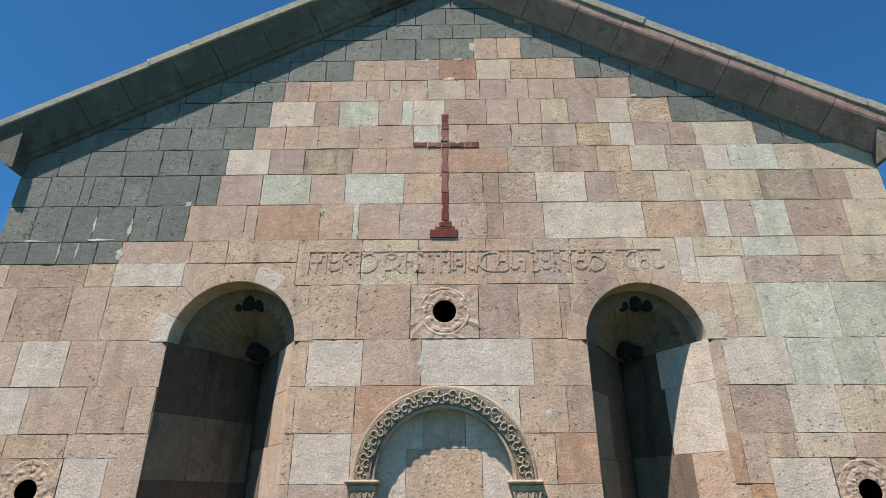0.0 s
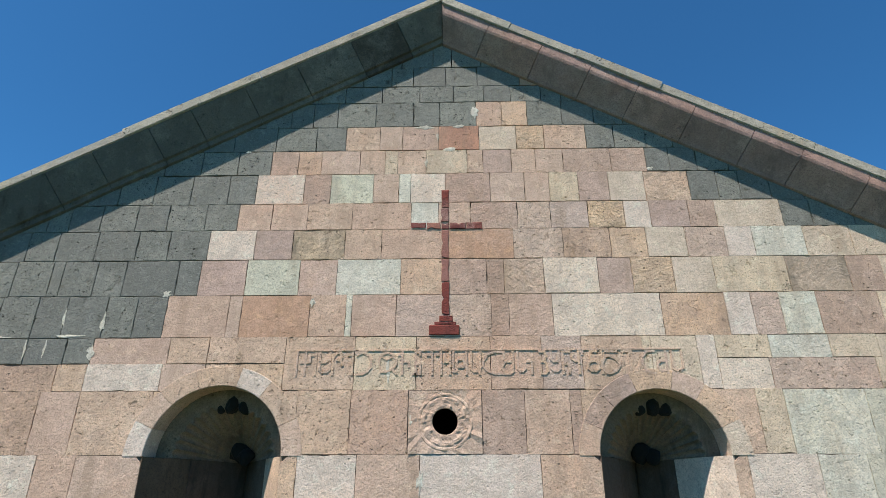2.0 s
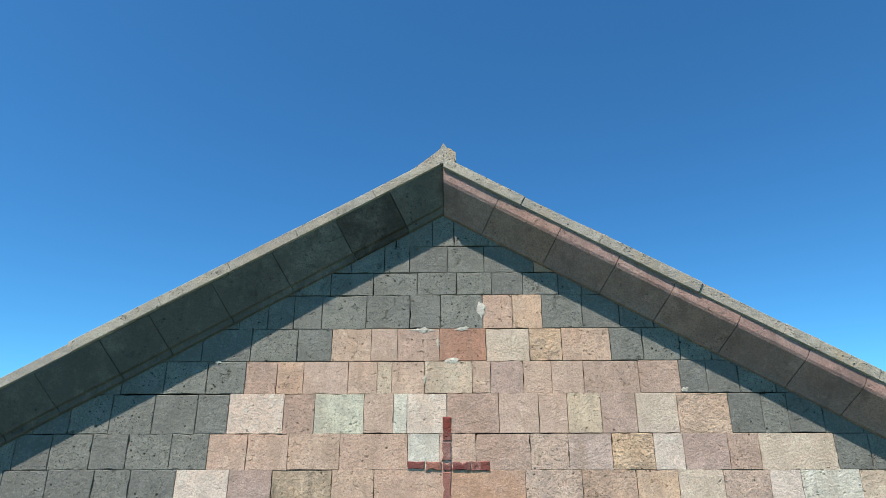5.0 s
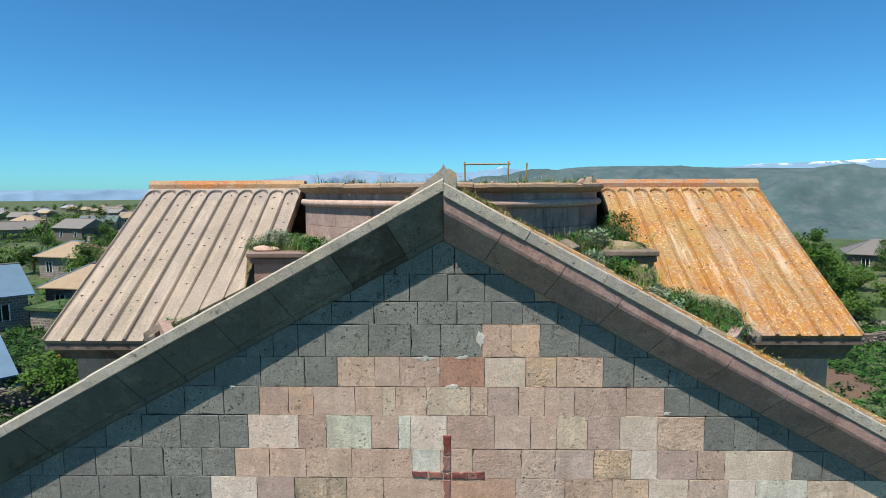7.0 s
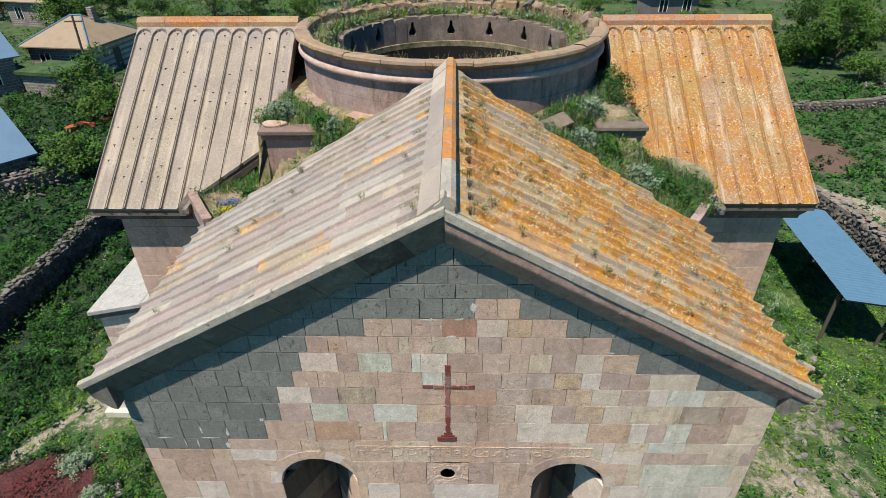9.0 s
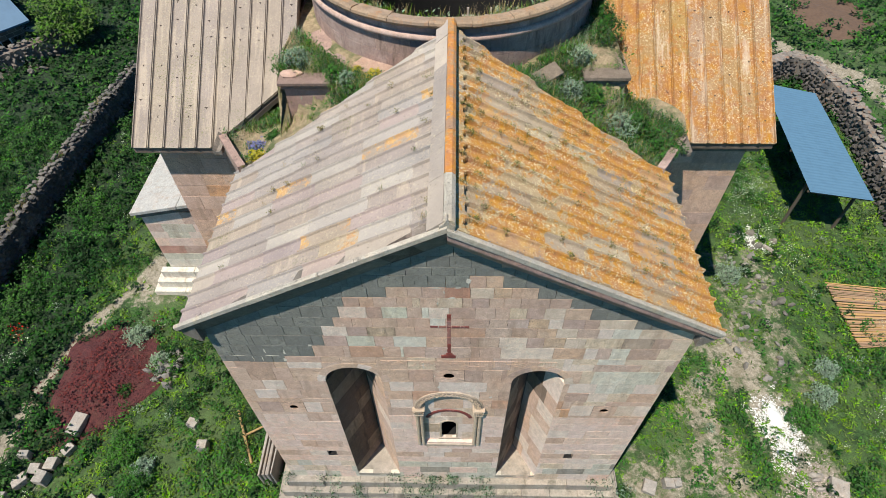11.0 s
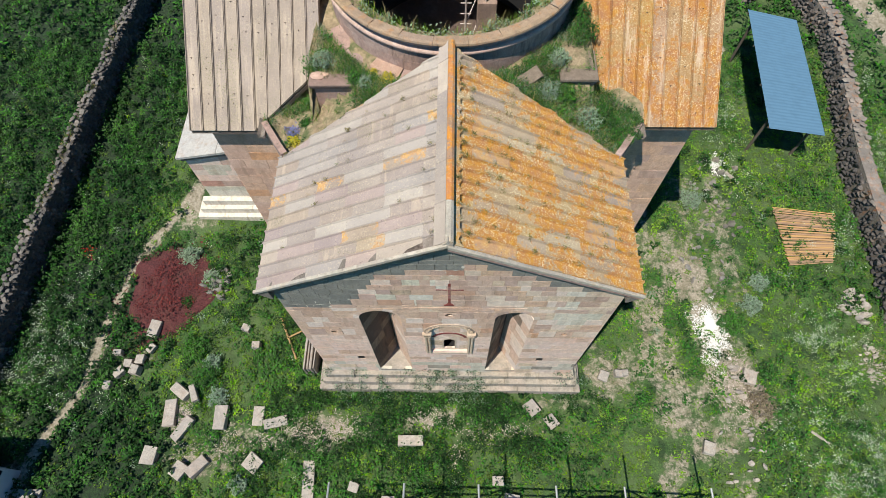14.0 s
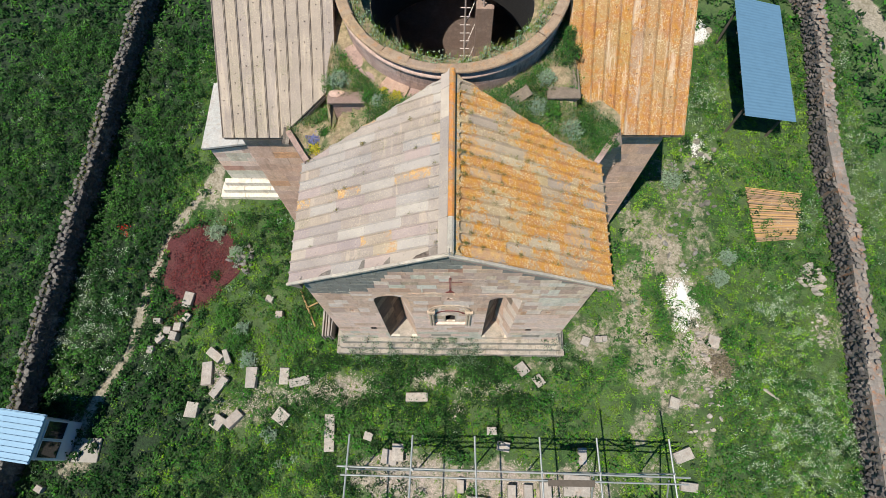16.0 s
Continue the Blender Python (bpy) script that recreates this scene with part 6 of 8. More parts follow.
def blade_mesh(name, roots, heights, width, r, material, lean=0.45):
    """Grass blades: narrow, bending quads."""
    n = len(roots)
    a = r.uniform(0, 2 * np.pi, n)
    out = np.stack([np.cos(a), np.sin(a), np.zeros(n)], -1)
    side = np.stack([-np.sin(a), np.cos(a), np.zeros(n)], -1) * width
    h = heights[:, None]
    tip = roots + out * h * r.uniform(0.1, lean * 1.6, n)[:, None] + np.array([0, 0, 1]) * h
    mid = roots + out * h * 0.12 + np.array([0, 0, 0.55]) * h
    v = np.stack([roots - side, mid - side * 0.8, tip, mid + side * 0.8], 1).reshape(-1, 3)
    return quad_mesh(name, v, material)


npr = np.random.RandomState(11)


LATTICE = npr.uniform(-1, 1, (64, 64))


def field(x, y, s, seed):
    """Smooth random patches, about -1.3 to 1.3, s patches to about three metres."""
    out = 0.0
    for k, amp in ((0.75, 1.0), (1.7, 0.6), (3.9, 0.35)):
        u, v = np.asarray(x) * s * k + seed * 7.31, np.asarray(y) * s * k + seed * 3.17
        i, j = np.floor(u).astype(int), np.floor(v).astype(int)
        fu, fv = bump01(u - i), bump01(v - j)
        p = lambda a, b: LATTICE[(i + a) % 64, (j + b) % 64]
        out = out + amp * ((p(0, 0) * (1 - fu) + p(1, 0) * fu) * (1 - fv) + (p(0, 1) * (1 - fu) + p(1, 1) * fu) * fv)
    return out * 1.15


def free_ground(x, y):
    """Where plants may grow: off the church and its steps."""
    inside = (np.abs(x - XC) < HW + 0.52) & (y > FY - 0.5) & (y < 22)
    inside |= (x > -10.7) & (x < 6.7) & (y > 11.1) & (y < 16.8)
    inside |= (x > -6.9) & (x < 6.7) & (y > 9.3) & (y < 17)
    inside |= np.hypot((x + 11.1) / 1.75, (y - 8.0) / 2.1) + 0.12 * np.sin(3 * x) * np.sin(4 * y) < 0.86
    return ~inside


def clumps(n, box_, per, keep, reach, low, high, size, material, name, label, category, stretch=1.5, up=0.3):
    """Scatter clumps of leaves over the meadow; keep(x, y) gives the chance of each."""
    x, y = npr.uniform(box_[0], box_[1], n), npr.uniform(box_[2], box_[3], n)
    ok = (npr.uniform(0, 1, n) < keep(x, y)) & free_ground(x, y)
    x, y = x[ok], y[ok]
    k = len(x)
    if not k:
        return
    h = npr.uniform(low, high, k)
    cx, cy = np.repeat(x, per), np.repeat(y, per)
    hh = np.repeat(h, per)
    q = npr.uniform(0, 1, k * per)
    ang, rad = npr.uniform(0, 2 * np.pi, k * per), reach * np.sqrt(npr.uniform(0, 1, k * per)) * (1.15 - 0.5 * q)
    px, py = cx + rad * np.cos(ang), cy + rad * np.sin(ang)
    pz = ground_z(px, py) + hh * q + 0.01
    me = leaf_mesh(name, np.stack([px, py, pz], -1), npr.uniform(size * 0.55, size * 1.3, k * per), up, stretch, npr, material)
    tagged(new(name, me), label, category, kind="stuff")


def lush(x, y):
    return np.clip(0.5 + 0.75 * field(x, y, 0.55, 1.0) - 1.3 * bare(x, y), 0.01, 1)


def lawn(x, y):
    return np.clip(0.8 + 0.3 * field(x, y, 0.8, 6.5) - 1.1 * bare(x, y), 0.05, 1)


def drift(x, y, s, seed, lo, hi):
    """Plants in drifts with clear edges."""
    return bump01((field(x, y, s, seed) - lo) / (hi - lo)) * np.clip(1 - 1.15 * bare(x, y), 0, 1)


WHITE_DRIFTS = [(-15.2, 5.3, 1.5, 2.3, 1.0), (-14.3, 8.9, 0.5, 0.6, 0.7), (14.0, 6.2, 1.2, 1.6, 1.0), (13.6, 1.4, 2.2, 2.8, 1.0), (15.2, 10.4, 0.9, 1.2, 0.7), (12.0, 15.4, 0.9, 2.6, 0.8), (11.6, 3.0, 0.8, 1.0, 0.6), (18.6, 13.0, 1.0, 4.5, 0.6), (19.2, 21.0, 1.3, 4.0, 0.5), (-12.2, 4.4, 0.6, 1.0, 0.5), (-15.5, 1.8, 1.0, 1.6, 0.35), (-10.5, 19.0, 2.5, 2.0, 0.2), (12.6, -2.0, 2.5, 1.5, 0.6)]


def white_field(x, y):
    k = np.zeros_like(x)
    for cx, cy, rx, ry, q in WHITE_DRIFTS:
        k = np.maximum(k, q * bump01(1.5 - np.hypot((x - cx) / rx, (y - cy) / ry)))
    return np.clip(k * bump01(0.55 + 0.75 * field(x, y, 2.4, 4.0)) + 0.002, 0, 1) * (1 - bare(x, y))


NEAR = (-22.5, 19.5, -4.5, 21)
OUTER = (-34, 34, 14, 46)


def off_near(x, y):
    return ((x < -22.5) | (x > 19.5) | (y > 21)) * (1 - bare(x, y))


clumps(40000, NEAR, 6, lambda x, y: lawn(x, y) * (1 - 0.85 * rank(x, y)), 0.13, 0.02, 0.10, 0.034, GRASS, "meadow_grass", "short green meadow grass", "grass", 1.9)
clumps(26000, NEAR, 10, lambda x, y: lush(x, y) * (1 - 0.8 * rank(x, y)), 0.16, 0.05, 0.28, 0.042, WEED, "leafy_weeds", "dense green leafy weeds", "weeds")
clumps(12000, NEAR, 14, lambda x, y: np.maximum(drift(x, y, 0.7, 5.0, 0.1, 0.7), 0.6 * drift(x, y, 0.9, 3.3, -0.3, 0.5) * bump01((x - 4) / 3)) * (1 - 0.7 * rank(x, y)), 0.17, 0.06, 0.2, 0.034, BRIGHT, "bright_herbs", "bright yellow-green meadow herbs", "weeds")
clumps(21000, NEAR, 17, lambda x, y: rank(x, y) * (1 - bare(x, y)) * np.clip(0.75 + 0.5 * field(x, y, 1.6, 7.7), 0.1, 1), 0.20, 0.10, 0.5, 0.056, WEED_D, "tall_weeds", "tall dark green nettles and herbs", "weeds")
clumps(9000, NEAR, 26, lambda x, y: drift(x, y, 1.0, 8.0, -0.5, 0.6) * rank(x, y) * (1 - bare(x, y)), 0.24, 0.2, 0.6, 0.040, WEED, "tall_green_herbs", "tall mid-green herbs among nettles", "weeds")
clumps(5200, NEAR, 44, lambda x, y: drift(x, y, 0.8, 6.0, 0.0, 0.7) * (1 - 0.8 * rank(x, y)), 0.25, 0.22, 0.48, 0.034, WEED, "herb_mounds", "rounded mounds of mid-green herbs", "weeds")
clumps(4600, NEAR, 44, lambda x, y: drift(x, y, 0.7, 2.4, 0.1, 0.8) * (1 - 0.75 * bump01((x - 4) / 3) * bump01((20 - y) / 4)), 0.25, 0.25, 0.55, 0.028, WEED_D, "dark_herb_mounds", "rounded mounds of dark green herbs", "weeds")
clumps(1500, NEAR, 40, lambda x, y: drift(x, y, 0.9, 7.0, 0.35, 0.9), 0.18, 0.12, 0.32, 0.022, SAGE, "grey_herbs", "grey-green herb clumps", "weeds")
clumps(15000, NEAR, 12, lambda x, y: white_field(x, y) * 0.8, 0.16, 0.15, 0.42, 0.028, WEED, "flower_stalks", "pale green leaves under white flowers", "weeds")
clumps(46000, NEAR, 12, white_field, 0.13, 0.30, 0.50, 0.0125, FLOWER_W, "white_flowers", "white flowering meadow herbs", "flowers", 1.1, 0.8)
clumps(2200, NEAR, 4, lambda x, y: np.clip(0.1 + 0.3 * field(x, y, 0.7, 9.0), 0, 0.5) * (1 - 0.8 * rank(x, y)), 0.2, 0.1, 0.25, 0.013, FLOWER_Y, "yellow_flowers", "small yellow meadow flowers", "flowers", 1.1, 0.8)
clumps(7, (-15.0, -14.5, 9.2, 9.8), 8, lambda x, y: np.full_like(x, 1.0), 0.09, 0.45, 0.52, 0.022, FLOWER_R, "red_poppies", "red poppies among the dark weeds", "flowers", 1.1, 0.8)
clumps(12000, OUTER, 9, lambda x, y: off_near(x, y) * np.where(x < 0, 0.75, 1.0), 0.30, 0.05, 0.40, 0.075, WEED, "yard_herbs", "green herbs beyond the yard walls", "weeds")
clumps(9000, OUTER, 11, lambda x, y: off_near(x, y) * np.where(x < 4, 1.0, 0.5), 0.35, 0.1, 0.6, 0.095, WEED_D, "yard_nettles", "dark nettles beyond the yard walls", "weeds")
clumps(16000, (-75, 62, 40, 110), 8, lambda x, y: np.clip(0.35 + 0.5 * field(x, y, 0.16, 2.0), 0.02, 1) * (1 - bare(x, y)), 0.5, 0.1, 0.8, 0.13, WEED, "field_weeds", "green herbs of the fields", "weeds")
clumps(1200, (-6.5, 5.6, 2.2, 4.2), 26, lambda x, y: np.clip(0.25 + 0.9 * field(x, y, 0.8, 4.4) + 0.3 * (y > 3.3), 0.0, 1) * np.clip(1 - 1.5 * bare(x, y), 0, 1), 0.2, 0.12, 0.36, 0.030, WEED_D, "foot_weeds", "dark green weeds at the foot of the steps", "weeds")
clumps(900, (-9.5, 0.5, -1.5, 2.4), 26, lambda x, y: np.clip(0.3 + 1.0 * field(x, y, 0.7, 1.4), 0.0, 1) * (1 - bare(x, y)), 0.22, 0.12, 0.36, 0.030, WEED_D, "foot_herbs", "dark green herbs among the loose cut stones", "weeds")
# weeds along the steps of the front
n = 430
wx_, wy_ = npr.uniform(-4.7, 4.6, n), npr.uniform(3.7, 4.62, n)
keepw = npr.uniform(0, 1, n) < np.clip(0.75 + 1.1 * field(wx_, wy_, 1.1, 2.0) - 0.10 * np.abs(wx_ + 0.6), 0.03, 1)
wx_, wy_ = wx_[keepw], wy_[keepw]
wz_ = np.where(wy_ > FY - 0.16, WALL_Z, np.where(wy_ > FY - 0.32, WALL_Z - 0.37, np.where(wy_ > FY - 0.48, WALL_Z - 0.74, 0.0)))
per = 44
q = npr.uniform(0, 1, len(wx_) * per)
ang, rad = npr.uniform(0, 2 * np.pi, len(q)), 0.17 * np.sqrt(npr.uniform(0, 1, len(q)))
pts = np.stack([np.repeat(wx_, per) + rad * np.cos(ang), np.minimum(np.repeat(wy_, per) + rad * np.sin(ang), FY - 0.02), np.repeat(wz_, per) + q * np.repeat(npr.uniform(0.12, 0.4, len(wx_)), per)], -1)
half = int(len(pts) * 0.6)
npr.shuffle(pts)
tagged(new("step_herbs", leaf_mesh("step_herbs", pts[half:], npr.uniform(0.010, 0.022, len(q) - half), 0.3, 1.5, npr, SAGE)), "grey-green herbs growing over the stone steps", "weeds", kind="stuff")
tagged(new("step_weeds", leaf_mesh("step_weeds", pts[:half], npr.uniform(0.010, 0.022, half), 0.3, 1.5, npr, WEED_D)), "dark green weeds growing over the stone steps", "weeds", kind="stuff")

# ---- plants on the roofs and terraces ----
def tufts(name, label, pts, per, spread, low, high, width, material, kind="stuff"):
    pts = np.repeat(np.array(pts, float), per, 0)
    n = len(pts)
    pts[:, :2] += npr.normal(0, spread, (n, 2))
    me = blade_mesh(name, pts, npr.uniform(low, high, n), width, npr, material)
    return tagged(new(name, me), label, "grass", kind=kind)


def shrub(name, label, centre, r, h, n, size, material, category="shrub"):
    q = npr.normal(0, 1, (n, 3))
    q /= np.linalg.norm(q, axis=1)[:, None]
    q *= npr.uniform(0.35, 1, n)[:, None] ** 0.6
    lump = 1 + 0.32 * np.sin(q[:, 0] * 5 + centre[0]) * np.sin(q[:, 1] * 5 + centre[1]) + 0.22 * np.sin(q[:, 0] * 9 + centre[1] * 3) + 0.2 * np.sin(q[:, 1] * 11 + centre[0] * 5)
    pts = np.stack([centre[0] + q[:, 0] * r * lump, centre[1] + q[:, 1] * r * lump, centre[2] + h * 0.45 + q[:, 2] * h * 0.55], -1)
    return tagged(new(name, leaf_mesh(name, pts, npr.uniform(size * 0.6, size * 1.3, n), 0.2, 1.6, npr, material)), label, category)


spots, leafs = [], []
for i in range(2600):
    side = -1 if rng.random() < 0.42 else 1
    ax = rng.uniform(0.5, 4.85)
    yf = NAVE1 - (NAVE1 - 8.25) * min(1, ax / 4.4) + 0.06 if ax < 4.3 else 8.45 + (ax - 4.3) * 1.45
    yb = 13.0 - math.sqrt(max(0.0, (3.72 if side < 0 else 3.42) ** 2 - ax * ax)) if ax < 3.42 else 10.45 - (ax - 3.5) * 0.78
    if ax > 3.2 and side > 0 and rng.random() < 0.12:
        ax, yf, yb = rng.uniform(3.15, 3.45), 10.6, 12.4
    if yb < yf:
        continue
    x, y = XC + side * ax, rng.uniform(yf, yb)
    keep_ = 1.0
    if side < 0 and ax > 2.4 and y < 9.56:
        keep_ = 0.07
    if side < 0 and -3.62 < x < -2.45 and 9.44 < y < 9.86:
        keep_ = 0.1
    if side > 0 and 2.6 < x < 3.56 and 9.64 < y < 10.7:
        keep_ = 0.08
    if rng.random() > keep_:
        continue
    (spots if rng.random() < 0.6 else leafs).append((x, y, terrace_z(x, y) - 0.03))
tufts("terrace_bright_grass", "bright green grass on the roof terrace", spots[::3] + spots[1::6], 22, 0.06, 0.07, 0.24, 0.004, BRIGHT)
tufts("terrace_sage", "grey-green stalks on the roof terrace", spots[2::3], 18, 0.07, 0.10, 0.32, 0.004, SAGE)
tufts("terrace_dry_grass", "dry pale stalks on the roof terrace", spots[::5], 10, 0.08, 0.15, 0.36, 0.004, DRY)
tufts("terrace_grass", "tall green grass growing on the roof terrace", spots[1::3], 22, 0.06, 0.07, 0.26, 0.004, GRASS)
pts = np.repeat(np.array(leafs), 22, 0) + npr.normal(0, 0.08, (len(leafs) * 22, 3)) * np.array([1, 1, 0.7]) + np.array([0, 0, 0.12])
tagged(new("terrace_weeds", leaf_mesh("terrace_weeds", pts, npr.uniform(0.012, 0.03, len(pts)), 0.2, 1.7, npr, WEED)), "leafy weeds on the roof terrace", "weeds", kind="stuff")
for x, y, r, h, mat, label in ((-3.3, 10.15, 0.28, 0.40, SAGE, "grey-green bush growing behind a pier"), (-2.45, 9.62, 0.20, 0.40, WEED, "green leafy bush hanging over a pier"), (-2.2, 9.5, 0.2, 0.34, SAGE, "grey-green bush growing on the terrace"), (-1.65, 9.62, 0.2, 0.32, FLOWER_Y, "yellow flowering herb on the terrace"), (-2.0, 9.85, 0.12, 0.25, FLOWER_Y, "yellow flowering herb on the terrace"),
                               (-4.15, 8.72, 0.2, 0.18, FLOWER_Y, "yellow flowering herb on the terrace"), (-4.2, 9.02, 0.22, 0.16, FLOWER_V, "violet-blue flowering herb on the terrace"), (-3.85, 9.2, 0.2, 0.2, WEED, "dark green herb on the terrace"), (2.3, 9.45, 0.3, 0.4, SAGE, "grey twiggy bush on the terrace"), (2.75, 9.5, 0.3, 0.35, WEED, "dark green bush on the terrace"), (2.6, 10.2, 0.25, 0.35, SAGE, "silvery herb on the terrace"), (3.35, 9.15, 0.34, 0.4, SAGE, "pale flowering bush on the terrace"),
                               (3.75, 9.35, 0.4, 0.4, WEED, "dark green bush on the terrace"), (4.2, 8.95, 0.36, 0.38, WEED, "green leafy bush on the terrace"), (4.55, 9.0, 0.26, 0.3, WEED, "green leafy bush on the terrace"), (3.3, 11.0, 0.3, 0.6, WEED, "green herbs climbing beside the drum"), (3.25, 11.6, 0.25, 0.6, WEED, "green herbs climbing beside the drum"), (-0.95, 9.75, 0.12, 0.2, SAGE, "grey herb at the foot of the drum")):
    shrub("roof_bush", label, (x, y, terrace_z(x, y) - 0.05), r, h, int(900 * r / 0.3), 0.020, mat)
for x, y, r, h, mat, label in ((-8.8, 5.13, 0.3, 0.35, SAGE, "silvery grey herb bush in the yard"), (-8.35, 3.9, 0.34, 0.4, SAGE, "silvery grey herb bush in the yard"), (-7.1, 0.97, 0.3, 0.35, SAGE, "silvery grey herb bush in the yard"), (-10.6, 9.5, 0.45, 0.4, SAGE, "grey-green bush at the edge of red gravel"), (-9.6, 8.6, 0.3, 0.35, SAGE, "grey-green bush beside grey rubble"), (-10.35, 7.55, 0.28, 0.3, WEED_D, "small dark bush on red gravel"), (-9.6, 5.6, 0.6, 0.4, WEED, "bright green leafy bush in the yard"), (-8.9, 4.6, 0.5, 0.5, WEED, "green leafy bush in the yard"),
                               (10.9, 3.95, 0.5, 0.35, BRUSH, "heap of dry grey-brown brushwood"), (10.5, 6.9, 0.5, 0.32, WEED, "dark green bush beside spilled lime"), (11.4, 7.6, 0.4, 0.4, SAGE, "grey-green bush in the yard"), (11.9, 8.6, 0.35, 0.4, SAGE, "grey-green bush in the yard"), (9.9, 12.3, 0.5, 0.45, SAGE, "grey-green bush beside the church")):
    shrub("yard_bush", label, (x, y, gz(x, y)), r, h, int(1000 * r / 0.3), 0.026, mat)
# grass and rubble along the rim of the drum
rim = []
for i in range(1000):
    a = rng.uniform(0, 2 * math.pi)
    far_side = math.sin(a) > 0.0
    if not far_side and rng.random() < 0.55:
        continue
    r = rng.uniform(2.68, 3.08)
    if far_side and rng.random() < 0.25:
        r = rng.uniform(3.0, 3.3)
    rim.append((DC[0] + r * math.cos(a), DC[1] + r * math.sin(a), 11.02 if r > 3.1 else 10.72))
tufts("rim_grass", "grass tufts on the ruined drum rim", rim, 16, 0.05, 0.08, 0.28, 0.0045, BRIGHT)
tufts("rim_dry_grass", "dry stalks on the ruined drum rim", rim[::4], 10, 0.05, 0.2, 0.45, 0.005, DRY)
pts = np.repeat(np.array(rim[::2]), 16, 0) + npr.normal(0, 0.07, (len(rim[::2]) * 16, 3)) + np.array([0, 0, 0.1])
tagged(new("rim_weeds", leaf_mesh("rim_weeds", pts, npr.uniform(0.015, 0.035, len(pts)), 0.2, 1.6, npr, SAGE)), "grey-green weeds on the drum rim", "weeds", kind="stuff")
roof_spots = []
for i in range(300):
    side = -1 if rng.random() < 0.12 else 1
    y, dx = rng.uniform(4.7, 9.3), rng.uniform(0.15, 4.2) ** (1.0 if side < 0 else 1.0)
    if rng.random() < 0.15:
        dx = rng.uniform(0.2, 0.5)
    if y > 8.25 and dx > 4.2 * (NAVE1 - y) / (NAVE1 - 8.25):
        continue
    y = NAVE0 + WN * round((y - NAVE0) / WN)
    roof_spots.append((XC + side * dx, y, APEX + 0.02 - SLOPE * dx))
tufts("roof_grass", "small dry grass tufts in the roof joints", roof_spots[::2], 22, 0.03, 0.03, 0.10, 0.003, DRY)
tufts("roof_green_grass", "small green tufts in the roof joints", roof_spots[::3], 20, 0.025, 0.03, 0.09, 0.003, GRASS)
pts = np.repeat(np.array(roof_spots[1::3]), 40, 0) + npr.normal(0, 0.035, (len(roof_spots[1::3]) * 40, 3)) * np.array([1, 1, 0.5]) + np.array([0, 0, 0.03])
tagged(new("roof_cushions", leaf_mesh("roof_cushions", pts, npr.uniform(0.006, 0.013, len(pts)), 0.3, 1.4, npr, OLIVE)), "low olive cushion plants in the roof joints", "weeds", kind="stuff")

# ---- dry-stone walls ----
FIELD_STONE = tuff("field_stone", lin(108, 104, 96), 0.6, 0.5, 0.6, lin(180, 150, 110), 0.4)
FIELD_STONE_I = tuff("field_stone_mix", lin(100, 96, 90), 0.6, 0.5, 0.8, lin(170, 140, 100), 0.3, island=True)


DARK_ROCK = tuff("dark_basalt_rubble", lin(74, 71, 69), 0.55, 0.5, 0.9, lin(140, 124, 100), 0.3, island=True)
PALE_ROCK = tuff("pale_grey_coping_stone", lin(106, 102, 95), 0.5, 0.5, 0.5, lin(96, 88, 72), 0.5)
LICHEN_ROCK = tuff("lichen_coping_stone", lin(132, 124, 114), 0.5, 0.5, 0.6, lin(160, 98, 46), 0.8)


def rock_data(seed, sub=1):
    bm = bmesh.new()
    bmesh.ops.create_icosphere(bm, subdivisions=sub, radius=0.5)
    for v in bm.verts:
        v.co *= 1 + 0.45 * noise.noise(v.co * 2.2 + Vector((seed * 7.3, seed, 0)))
        v.co.z *= 0.75
    return bm


ROCKS = []
for i in range(7):
    me_ = mesh_of("rock", rock_data(i + 1))
    me_.materials.append(FIELD_STONE)
    ROCKS.append(me_)


